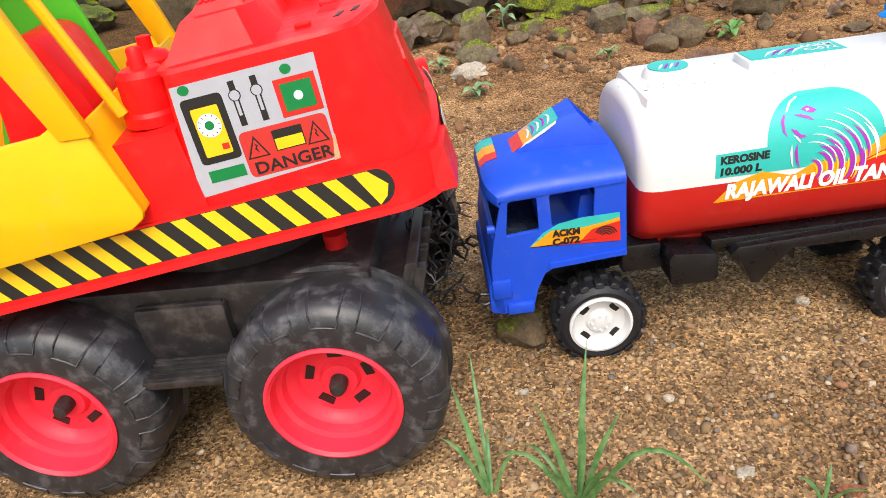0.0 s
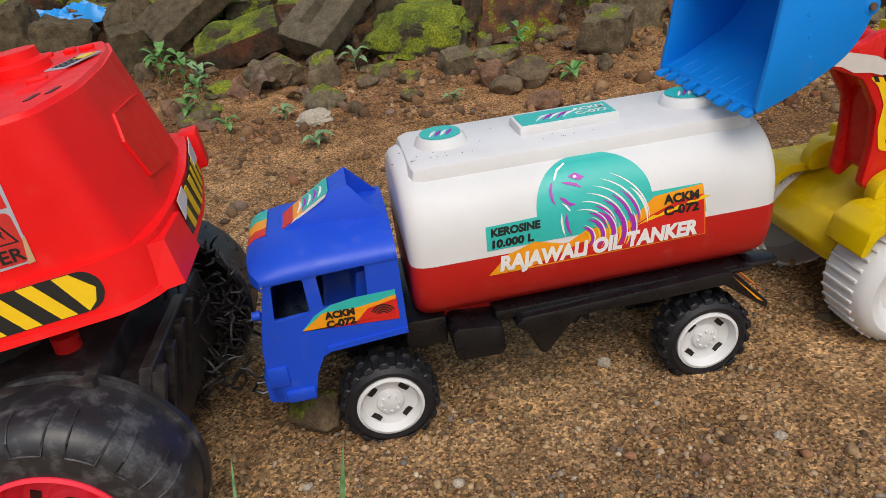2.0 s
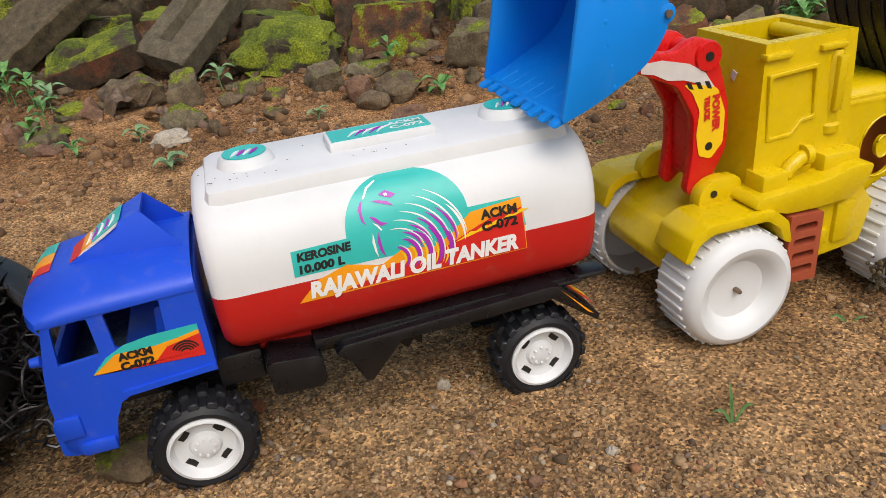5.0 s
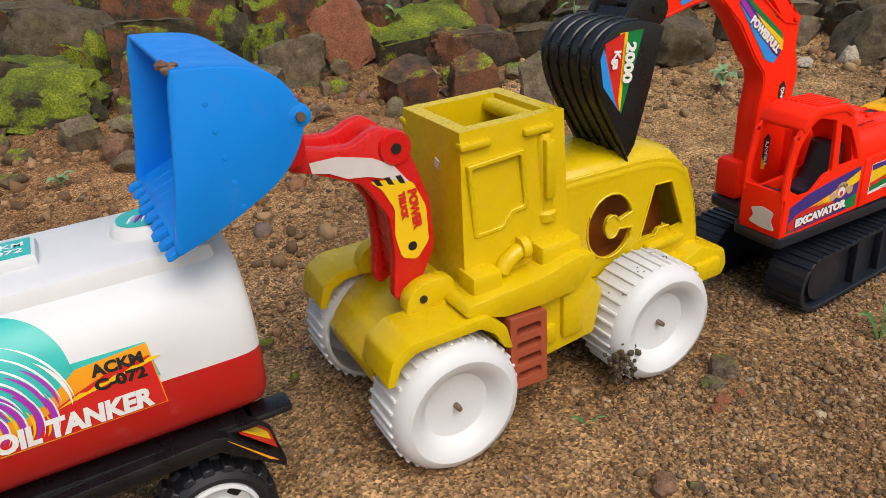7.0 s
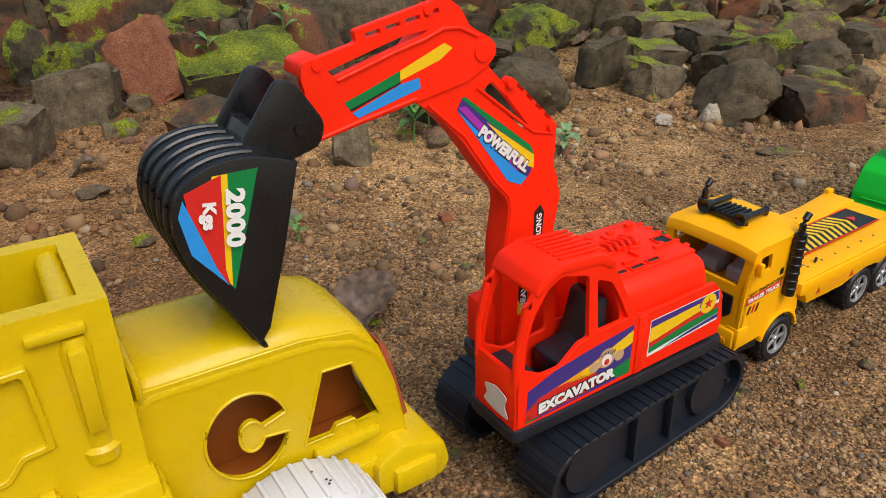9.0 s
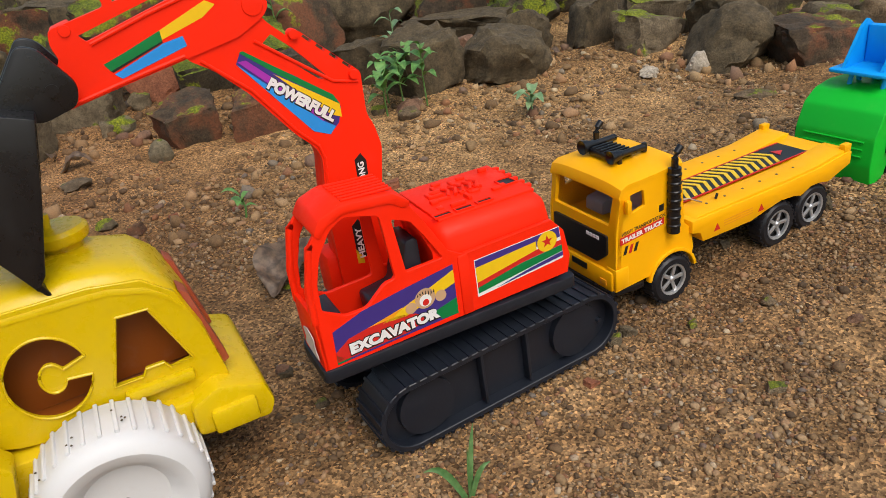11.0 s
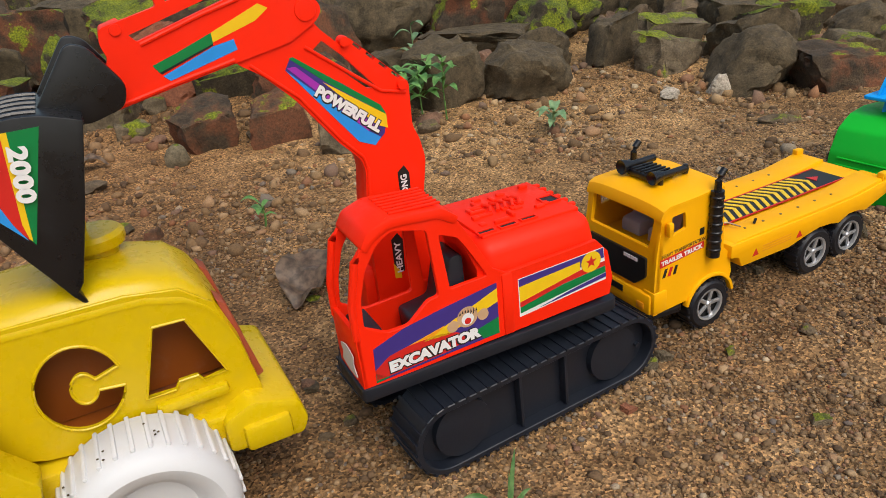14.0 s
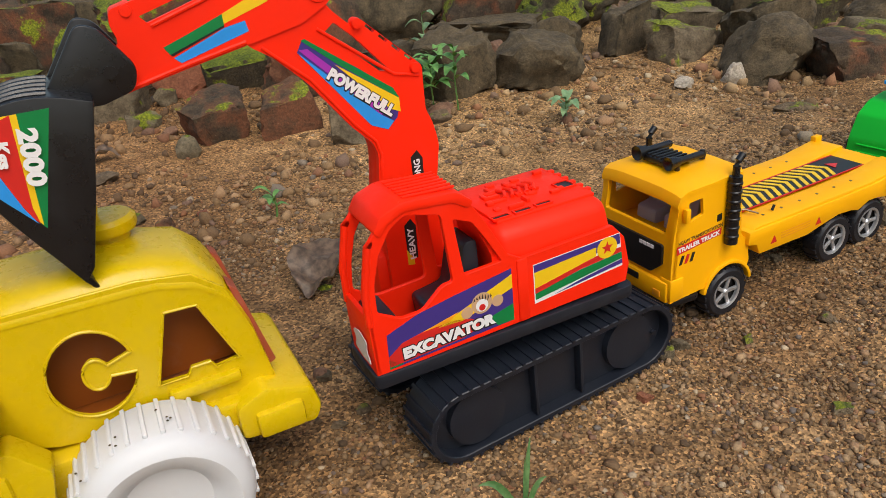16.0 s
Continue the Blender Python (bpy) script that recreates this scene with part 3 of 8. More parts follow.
stone("mossbrick", 1.487, 2.022, 0.165, 0.085)
stone("moss", 1.67, 1.833, 0.215, 0.098)
stone("grey", 1.591, 1.516, 0.114, 0.093)
stone("pale", 1.908, 1.667, 0.196, 0.082)
stone("white", 1.642, 1.286, 0.043, 0.034)
stone("redchip", 2.486, 1.406, 0.110, 0.102)
stone("tan", 2.008, 1.275, 0.087, 0.058)
stone("tan", 2.161, 1.280, 0.078, 0.043)
stone("white", 1.568, 1.316, 0.035, 0.016)
stone("redchip", 1.170, 1.384, 0.049, 0.018)

# lower end of the bank, thinning out beyond the green truck
low_end = random.Random(15)
for k in range(34):
    stone(low_end.choice(["pale", "grey", "brickd", "grey", "tan", "mossbrick"]), low_end.uniform(1.85, 3.1), low_end.uniform(1.5, 1.98), low_end.uniform(0.08, 0.2), low_end.uniform(0.04, 0.09))
cut_block("moss", (0.93, 1.74, 0.10), (0.13, 0.22, 0.08), (0.97, 0.1, 0.05), (0.0, -0.35, 0.93), "old brick block thick with green moss", name="brick_lump", seed=9, chip=0.01)
# the rest of the bank, row behind row
pick = random.Random(77)
for row in range(6):
    y = 1.98 + row * 0.2
    x = -1.5 + 0.1 * (row % 2)
    while x < 3.3:
        w = pick.uniform(0.13, 0.27)
        yy = y + pick.uniform(-0.05, 0.05)
        if not (row < 2 and 0.6 < x < 0.95):
            stone(pick.choice(["grey", "moss", "moss", "brickd", "grey", "mossbrick"] if x < 1.0 else ["grey", "grey", "brickd", "grey", "mossbrick", "pale"]), x, yy, w, pick.uniform(0.07, 0.15))
        x += w * pick.uniform(0.85, 1.15)
for k in range(46):
    stone(pick.choice(["moss", "grey", "brickd", "moss", "mossbrick"]), pick.uniform(-0.5, 2.2), pick.uniform(1.86, 2.06), pick.uniform(0.07, 0.14), pick.uniform(0.05, 0.1))
rubble = {}
for k in range(170):
    x = pick.uniform(-0.6, 2.3)
    stone(pick.choice(["pale", "tan", "redchip", "flat", "tan"]), x, pick.uniform(1.36, 2.0), pick.uniform(0.018, 0.06), pick.uniform(0.012, 0.035), loose=rubble)


# ---- oil tanker toy ----
def wheel(parent, x, y0, z, r, width, rim_r, tyre_mat, rim_mat, lugs=18, name="wheel", far=False, holes=4, spokes=0, dish=0.006, lug=0.0022, lug_len=0.45, yaw=0.0):
    """A toy wheel: tyre with tread blocks, dished rim with slots and bolts. Its outer face lies at y0, and it reaches to y0 + width."""
    s = -1 if far else 1
    hub = new(name)
    hub.empty_display_size = 0.01
    hub.parent = parent
    hub.matrix_basis = pose(x, y0, z, 0, 0, yaw + (180 if far else 0))
    w, c = width, 0.0035
    b = turned([(rim_r, 0.003), (rim_r + 0.0012, 0.0008), (r - 0.007, 0.0), (r - 0.0025, 0.003), (r - lug, 0.007), (r - lug, w - 0.007), (r - 0.0025, w - 0.003), (r - 0.007, w), (rim_r, w), (rim_r, 0.003)], (0, 0, 0), seg=48)
    part("tyre", b, tyre_mat, hub)
    for side in (0, 1):
        t = bmesh.new()
        bmesh.ops.create_cube(t, size=1)
        for v in t.verts:
            taper = 0.8 if v.co.z > 0 else 1.0
            v.co = Vector((v.co.x * 2 * math.pi * r / lugs * 0.62 * taper, v.co.y * w * lug_len * taper + (w * 0.26 if side == 0 else w * 0.74), r - 0.0035 + (v.co.z + 0.5) * 0.0042))
        soften(t, 0.0008, 1)
        bmesh.ops.transform(t, matrix=Matrix.Rotation(math.pi * side / lugs, 4, "Y"), verts=t.verts)
        ring_of("tread_block", t, tyre_mat, hub, lugs)
    b = turned([(rim_r + 0.0004, 0.0045), (rim_r + 0.0004, 0.0), (rim_r - 0.0018, -0.0008), (rim_r - 0.003, 0.001), (rim_r - 0.0045, dish), (rim_r * 0.45, dish + 0.001), (rim_r * 0.38, dish - 0.0015), (rim_r * 0.2, dish - 0.003), (0, dish - 0.0035)], (0, 0, 0), seg=40)
    part("rim", b, rim_mat, hub)
    if spokes == 0:
        for k in range(holes):
            a = 45 + 360 / holes * k
            o = [(rim_r * 0.66 * math.cos(radians(a + d)) * q, rim_r * 0.66 * math.sin(radians(a + d)) * q) for d, q in ((-15, 0.92), (0, 0.86), (15, 0.92), (13, 1.16), (0, 1.12), (-13, 1.16))]
            part("slot", plate(o, dish - 0.0002, dish + 0.0008), INK, hub, "dark rim slot")
        for k in range(8):
            a = radians(45 * k)
            part("bolt", turned([(0, dish - 0.0042), (0.0009, dish - 0.004), (0.0011, dish - 0.0028), (0.0011, dish)], (rim_r * 0.27 * math.cos(a), 0, rim_r * 0.27 * math.sin(a)), seg=8), rim_mat, hub)
    return hub


tanker = thing("tanker_truck", 0.1667, 0.5853, 0.0, 7.7, "blue toy truck with a white and red oil tank", "toy truck")
TW = 0.124  # width over the wheels
for wx in (0.0, 0.247):
    wheel(tanker, wx, -0.004, 0.034, 0.0362, 0.027, 0.0245, TYRE, WHITE)
    wheel(tanker, wx, TW + 0.004, 0.034, 0.0362, 0.027, 0.0245, TYRE, WHITE, far=True)
    part("axle", turned([(0, 0.018), (0.003, 0.018), (0.003, TW - 0.018), (0, TW - 0.018)], (wx, 0, 0.034), seg=12), STEEL, tanker)

# chassis
b = box(-0.06, 0.285, 0.034, 0.090, 0.062, 0.082, 0.002)
box(0.02, 0.05, 0.01, 0.114, 0.07, 0.093, 0.002, b)
part("chassis", b, BLACK, tanker)
for y0, y1 in ((-0.006, 0.02), (TW - 0.02, TW + 0.006)):
    part("side_box", plate(rounded([(0.051, 0.086), (0.055, 0.090), (0.088, 0.086), (0.089, 0.066), (0.085, 0.062), (0.053, 0.063)], 0.004), y0, y1 + 0.012 if y0 < 0 else y1, bev=0.001), BLACK, tanker, "black box beside the chassis")
    part("fender", plate([(0.097, 0.083), (0.103, 0.089), (0.255, 0.094), (0.262, 0.092), (0.293, 0.061), (0.292, 0.055), (0.256, 0.083), (0.2, 0.0815), (0.143, 0.082), (0.119, 0.055), (0.114, 0.057), (0.106, 0.075)], y0, y1 + 0.014 if y0 < 0 else y1, bev=0.0012), BLACK, tanker)
    part("side_rail", box(0.085, 0.27, y0 + 0.008 if y0 < 0 else y0, y1 + 0.015 if y0 < 0 else y1 - 0.008, 0.086, 0.0935, 0.001), BLACK, tanker)
part("mudguard", plate([(0.137, 0.082), (0.166, 0.082), (0.164, 0.05), (0.158, 0.056), (0.153, 0.05), (0.147, 0.056), (0.142, 0.05)], 0.03, 0.036), BLACK, tanker)
part("reflector", plate([(0.262, 0.0895), (0.266, 0.0855), (0.288, 0.063), (0.283, 0.066)], -0.0066, -0.0061), PORANGE, tanker, "orange tail sticker")
b = bmesh.new()
b.faces.new([b.verts.new(p) for p in ((0.2685, -0.002, 0.0882), (0.2885, -0.002, 0.0682), (0.2885, 0.018, 0.0682), (0.2685, 0.018, 0.0882))])
for v in b.verts:
    v.co += Vector((0.0009, 0, 0.0009))
shell(b, 0.0005)
part("tail_sticker", b, PRED, tanker, "red and yellow sticker on the sloping tail")
b = bmesh.new()
b.faces.new([b.verts.new(p) for p in ((0.2705, 0.0, 0.0872), (0.2865, 0.004, 0.0712), (0.2865, 0.012, 0.0712), (0.2755, 0.014, 0.0822))])
for v in b.verts:
    v.co += Vector((0.0009, 0, 0.0009))
shell(b, 0.0004)
part("tail_sticker", b, PYELLOW, tanker)
b = box(0.262, 0.282, 0.0, 0.03, 0.087, 0.0915, 0.002)
box(0.275, 0.305, 0.004, 0.022, 0.086, 0.0915, 0.003, b)
part("tail_bracket", b, BLACK, tanker)

# tank
TC, TZ, TA, TB = 0.060, 0.143, 0.0675, 0.059


def tank_half(z, grow=0.0):
    k = min(1.0, abs(z - TZ) / (TB + grow))
    return (TA + grow) * (1 - k ** 2.7) ** (1 / 2.7)


def tank_curve():
    """Heights and depths of the tank's near side, by the way along it from its middle upwards."""
    out, s, last = [], 0.0, None
    for i in range(400):
        a = math.pi / 2 * i / 399
        y = TC - TA * math.cos(a) ** (2 / 2.7)
        z = TZ + TB * math.sin(a) ** (2 / 2.7)
        s += math.hypot(y - last[0], z - last[1]) if last else 0.0
        last = (y, z)
        out.append((s, y, z))
    return np.array(out)


TANK_CURVE = tank_curve()


def tank_side(x, z):
    if z <= TZ:
        return TC - tank_half(z), z
    s = z - TZ
    return float(np.interp(s, TANK_CURVE[:, 0], TANK_CURVE[:, 1])), float(np.interp(s, TANK_CURVE[:, 0], TANK_CURVE[:, 2]))


def tank_ring(x, k, zlo=None):
    ring = []
    for i in range(64):
        a = 2 * math.pi * i / 64
        c, s = math.cos(a), math.sin(a)
        y = TC + TA * k * math.copysign(abs(c) ** (2 / 2.7), c)
        z = TZ + TB * k * math.copysign(abs(s) ** (2 / 2.7), s)
        if s < -0.6:
            y = TC + (y - TC) * 0.93
        ring.append((x, y, z))
    return ring


def tank_shell(keep_top):
    b = bmesh.new()
    rows = [(0.0295, 0.0), (0.029, 0.82), (0.030, 0.90), (0.033, 0.955), (0.038, 0.988), (0.044, 1.0), (0.1, 1.0), (0.16, 1.0), (0.22, 1.0), (0.276, 1.0), (0.284, 0.988), (0.289, 0.955), (0.292, 0.9), (0.293, 0.8), (0.2935, 0.0)]
    rings = []
    for x, k in rows:
        rings.append([b.verts.new((x, TC, TZ))] if k == 0 else [b.verts.new(p) for p in tank_ring(x, k)])
    for p, q in zip(rings, rings[1:]):
        for i in range(64):
            f = list(dict.fromkeys([p[i % len(p)], p[(i + 1) % 64 % len(p)], q[(i + 1) % 64 % len(q)], q[i % len(q)]]))
            if len(f) > 2:
                b.faces.new(f)
    seam = 0.1435
    bmesh.ops.bisect_plane(b, geom=list(b.verts) + list(b.edges) + list(b.faces), plane_co=(0, 0, seam), plane_no=(0, 0, 1), clear_inner=keep_top, clear_outer=not keep_top)
    return b


part("tank_upper", tank_shell(True), WHITE, tanker, "white upper tank half")
part("tank_lower", tank_shell(False), TANKRED, tanker, "dark red lower tank half")
b = box(0.048, 0.285, 0.022, 0.098, 0.084, 0.096, 0.003)
part("tank_base", b, TANKRED, tanker, "dark red tank foot")
part("spine", box(0.038, 0.284, 0.017, 0.103, 0.178, 0.2055, 0.009), WHITE, tanker, "raised white top ridge")
for cx in (0.068, 0.252):
    part("cap", turned([(0.0195, 0.0), (0.0175, 0.0055), (0.0155, 0.0075), (0, 0.008)], (cx, 0.060, 0.2045), "z", 36), WHITE, tanker)
    part("cap_sticker", turned([(0.0145, 0.0), (0.0145, 0.0006), (0, 0.0007)], (cx, 0.060, 0.2122), "z", 32), TEAL, tanker, "round teal sticker")
    for k in range(4):
        path = [(cx - 0.009 + 0.004 * k + 0.002 * j, 0.052 + 0.0035 * j, 0.2131) for j in range(4)]
        part("swoosh", tube(path, [0.0003, 0.0011, 0.0011, 0.0003], 6), MAGENTA if k % 2 else PWHITE, tanker)
part("hatch", box(0.122, 0.196, 0.044, 0.074, 0.203, 0.2115, 0.002), WHITE, tanker)
part("hatch_sticker", box(0.1245, 0.1935, 0.0465, 0.0715, 0.2113, 0.212, 0.0), TEAL, tanker, "teal hatch sticker")
for k in range(5):
    part("swoosh", tube([(0.136 + 0.005 * k, 0.051, 0.2122), (0.141 + 0.005 * k, 0.057, 0.2124), (0.149 + 0.005 * k, 0.062, 0.2122)], [0.0003, 0.001, 0.0003], 6), MAGENTA if k % 2 else PWHITE, tanker)
for s, zz in (("ACKM", 0.060), ("C-072", 0.051)):
    word("lettering", s, 0.166, 0, 0.0085, PWHITE, tanker, lift=0.0, width=0.024, bold=0.0002, facing=Matrix(((1, 0, 0, 0), (0, 0, 1, zz), (0, -1, 0, 0.2123), (0, 0, 0, 1))))

# side print
disc = arc(0.1575, 0.1665, 0.0405, -6, 186, 40, 0.0395)
part("side_sticker", print_patch(disc + [(0.117, 0.166), (0.0815, 0.165), (0.081, 0.148), (0.237, 0.148), (0.234, 0.169), (0.197, 0.169)], tank_side, 0.0004), TEAL, tanker, "teal sticker with flame print")
part("flame", print_patch([(0.0808, 0.129), (0.237, 0.1305), (0.2345, 0.1685), (0.199, 0.1655), (0.184, 0.1535), (0.172, 0.1475), (0.152, 0.1515), (0.136, 0.143), (0.114, 0.149), (0.094, 0.1425)], tank_side, 0.0008), PORANGE, tanker, "orange flame print")
part("flame", print_patch([(0.110, 0.1305), (0.2365, 0.131), (0.2343, 0.1615), (0.216, 0.160), (0.197, 0.153), (0.181, 0.146), (0.166, 0.1405), (0.146, 0.142), (0.13, 0.136)], tank_side, 0.0011), PRED, tanker, "red flame print")
for k in range(5):
    x = 0.186 + 0.009 * k
    part("flame", print_patch([(x, 0.147 + 0.002 * k), (x + 0.012, 0.1525 + 0.002 * k), (x + 0.018, 0.1515 + 0.002 * k), (x + 0.008, 0.149 + 0.002 * k)], tank_side, 0.0014), PYELLOW, tanker)


def swish(cx, cz, r, a0, a1, thick, lift, material, squash=1.0):
    n = 12
    out, inn = [], []
    for i in range(n + 1):
        a = radians(a0 + (a1 - a0) * i / n)
        t = thick * math.sin(math.pi * i / n) ** 0.8
        out.append((cx + (r + t) * math.cos(a), cz + (r + t) * math.sin(a) * squash))
        inn.append((cx + r * math.cos(a), cz + r * math.sin(a) * squash))
    part("swoosh", print_patch(out + inn[-2:0:-1], tank_side, lift), material, tanker)


# bird's head on the disc: feather lines sweeping back from the brow, beak, eye and coloured neck bands
for k in range(6):
    r = 0.047 - 0.0052 * k
    swish(0.1485 - 0.0006 * k, 0.1475 - 0.0004 * k, r, 4 + 2 * k, 62 + 6 * k, 0.0011, 0.0016, PWHITE, 0.95)
    swish(0.1485 - 0.0006 * k, 0.1475 - 0.0004 * k, r - 0.0021, 0 + 2 * k, 40 + 6 * k, 0.0019, 0.0016, MAGENTA if k > 0 else PWHITE, 0.95)
for cx, cz, r, a0, a1, th in ((0.149, 0.146, 0.0335, -24, 26, 0.0034), (0.148, 0.1455, 0.0275, -26, 40, 0.0036), (0.1465, 0.145, 0.0215, -28, 56, 0.0034), (0.145, 0.1445, 0.0155, -34, 66, 0.003), (0.1435, 0.144, 0.010, -40, 70, 0.0024)):
    swish(cx, cz, r, a0, a1, th, 0.0019, MAGENTA, 0.95)
    swish(cx, cz, r + th * 0.9, a0 + 4, a1 - 4, 0.0009, 0.0024, PWHITE, 0.95)
    swish(cx, cz, r - 0.0018, a0, a1 - 24, 0.0014, 0.0022, PYELLOW, 0.95)
for o, m_ in (([(0.1425, 0.1895), (0.1475, 0.1915), (0.1535, 0.1875), (0.1500, 0.1858), (0.1465, 0.1868)], MAGENTA), ([(0.1455, 0.1893), (0.1478, 0.1897), (0.1482, 0.1880), (0.1462, 0.1877)], PWHITE),
              ([(0.1370, 0.1862), (0.1420, 0.1856), (0.1472, 0.1838), (0.1505, 0.1802), (0.1455, 0.1822), (0.1405, 0.1842)], MAGENTA),
              ([(0.1275, 0.1822), (0.1300, 0.1868), (0.1312, 0.1868), (0.1296, 0.1812), (0.1296, 0.1752), (0.1310, 0.1712), (0.1282, 0.1745)], MAGENTA),
              ([(0.1335, 0.1765), (0.1372, 0.1752), (0.1405, 0.1716), (0.1448, 0.1702), (0.1400, 0.1692), (0.1362, 0.1728)], MAGENTA),
              ([(0.1318, 0.1885), (0.1360, 0.1962), (0.1425, 0.2005), (0.1432, 0.1996), (0.1370, 0.1950), (0.1330, 0.1882)], PWHITE),
              ([(0.1345, 0.1725), (0.1378, 0.1705), (0.1402, 0.1665), (0.1392, 0.1664), (0.1368, 0.1698)], PWHITE),
              ([(0.1338, 0.1660), (0.1325, 0.1600), (0.1335, 0.1530), (0.1352, 0.1490), (0.1346, 0.1545), (0.1342, 0.1600)], PWHITE),
              ([(0.1375, 0.1660), (0.1358, 0.1600), (0.1368, 0.1535), (0.1400, 0.1480), (0.1385, 0.1545), (0.1378, 0.1605)], MAGENTA)):
    part("bird_print", print_patch(o, tank_side, 0.0022), m_, tanker)
word("lettering", "KEROSINE", 0.0845, 0.1580, 0.0074, INK, tanker, tank_side, 0.0018, 1.0, 0.0345, 0.1, 0.0004)
word("lettering", "10.000 L", 0.0845, 0.1498, 0.0074, INK, tanker, tank_side, 0.0018, 1.0, 0.029, 0.1, 0.0004)
word("lettering", "RAJAWALI OIL TANKER", 0.0885, 0.1318, 0.0152, PWHITE, tanker, tank_side, 0.0034, 0.4, 0.142, 0.15, 0.0008, label="bold white tank lettering")
word("lettering", "ACKM", 0.2055, 0.1592, 0.0085, INK, tanker, tank_side, 0.0032, 0.0, 0.0255, 0.0, 0.0004)
word("lettering", "C-072", 0.2055, 0.1508, 0.0085, INK, tanker, tank_side, 0.0032, 0.0, 0.0255, 0.0, 0.0004)
dots = random.Random(5)
for k in range(26):
    px, py = dots.choice([(0.045, 0.03), (0.06, 0.03), (0.095, 0.07), (0.15, 0.03)])
    px, py = px + dots.gauss(0, 0.012), min(0.088, max(0.031, py + dots.gauss(0, 0.012)))
    part("dirt_speck", turned([(0.0005, 0), (0.0004, 0.0003), (0, 0.0004)], (px, py, 0.2054), "z", 6), INK, tanker)

# cab: shell of two sides, front, back and a curved roof
side = [(-0.080, 0.060), (-0.077, 0.053), (-0.051, 0.050), (-0.049, 0.060), (-0.046, 0.072), (-0.040, 0.084), (-0.030, 0.089), (0.0215, 0.0905), (0.0215, 0.1535), (-0.068, 0.1505), (-0.076, 0.118), (-0.080, 0.095)]
win1 = rounded([(-0.0640, 0.1465), (-0.043, 0.1475), (-0.0425, 0.121), (-0.067, 0.119)], 0.002)
win2 = rounded([(-0.034, 0.148), (-0.001, 0.1495), (-0.0025, 0.124), (-0.033, 0.122)], 0.002)
CY = 0.118
for y0, y1 in ((0.002, 0.0055), (CY - 0.0055, CY - 0.002)):
    part("cab_side", plate(side, y0, y1, (win1, win2), 0.0007, seg=1), BLUE, tanker)


part("bumper", plate(rounded([(-0.0835, 0.054), (-0.0835, 0.078), (-0.080, 0.081), (-0.072, 0.081), (-0.072, 0.052)], 0.003), 0.002, CY - 0.002, bev=0.001), BLUE, tanker)
part("bumper_step", box(-0.071, -0.05, -0.0012, 0.006, 0.052, 0.0615, 0.0018), BLUE, tanker)
part("cab_trim", box(-0.0812, -0.066, -0.0004, 0.006, 0.067, 0.083, 0.0015), BLUE, tanker)
part("front_panel", plate([(-0.0805, 0.08), (-0.0805, 0.095), (-0.077, 0.113), (-0.073, 0.113), (-0.0765, 0.095), (-0.0765, 0.08)], 0.004, CY - 0.004, bev=0.0008), BLUE, tanker)
part("back_panel", box(0.0180, 0.0213, 0.005, CY - 0.005, 0.091, 0.15, 0.0006), BLUE, tanker)
part("side_lip", plate(rounded([(-0.037, 0.0885), (-0.037, 0.0925), (0.0213, 0.0965), (0.0213, 0.0925)], 0.001), -0.0005, 0.004), BLUE, tanker)
part("cab_floor", box(-0.072, 0.018, 0.006, CY - 0.006, 0.091, 0.095, 0.0005), BLACK, tanker)
part("seat", plate(rounded([(-0.035, 0.095), (-0.035, 0.106), (-0.012, 0.108), (-0.008, 0.136), (0.002, 0.136), (0.004, 0.095)], 0.003), 0.02, 0.098, bev=0.001), BLUE, tanker)
# roof as a loft of cross sections from front to back
b = bmesh.new()
rows = []
for x, zc, ze in ((-0.0775, 0.146, 0.1440), (-0.0800, 0.150, 0.1475), (-0.079, 0.157, 0.1500), (-0.073, 0.1620, 0.1502), (-0.056, 0.1655, 0.1507), (-0.03, 0.1675, 0.1517), (0.0, 0.1678, 0.1525), (0.0215, 0.167, 0.1532)):
    rows.append([b.verts.new((x + (0.009 if x < -0.07 else 0.0) * abs(t) ** 6, CY / 2 + t * (CY / 2 - 0.001), ze + (zc - ze) * max(0.0, 1 - abs(t) ** 3) ** 0.55)) for t in [math.sin(math.pi * (i / 28 - 0.5)) for i in range(29)]])
for p, q in zip(rows, rows[1:]):
    for i in range(28):
        b.faces.new((p[i], p[i + 1], q[i + 1], q[i]))
shell(b, 0.0022)
part("roof", b, BLUE, tanker)
# air deflector
b = bmesh.new()
low = [(-0.058, 0.044, 0.162), (-0.058, 0.082, 0.162), (0.02, 0.091, 0.164), (0.02, 0.035, 0.164)]
top = [(-0.016, 0.050, 0.1865), (-0.016, 0.078, 0.1865), (-0.003, 0.082, 0.1915), (-0.003, 0.046, 0.1915)]
lv, tv = [b.verts.new(p) for p in low], [b.verts.new(p) for p in top]
b.faces.new(tv)
for i in (0, 1, 3):
    b.faces.new((lv[i], lv[(i + 1) % 4], tv[(i + 1) % 4], tv[i]))
soften(b, 0.008, 5, 8)
shell(b, 0.003)
part("air_deflector", b, BLUE, tanker)
for k, (u0, u1, mat_) in enumerate(((0.0, 0.3, PRED), (0.25, 0.5, PORANGE), (0.45, 1.0, TEAL))):
    pt = lambda u, v: (-0.0535 + 0.0370 * u, 0.0475 + 0.002 * u + 0.029 * v, 0.1646 + 0.0216 * u + 0.0006 + 0.0003 * k)
    b = bmesh.new()
    b.faces.new([b.verts.new(pt(u, v)) for u, v in ((u0, 0.02), (u1, 0.0), (u1, 1.0), (u0, 0.96))])
    shell(b, 0.0004)
    part("roof_sticker", b, mat_, tanker, "torn flame and teal sticker")
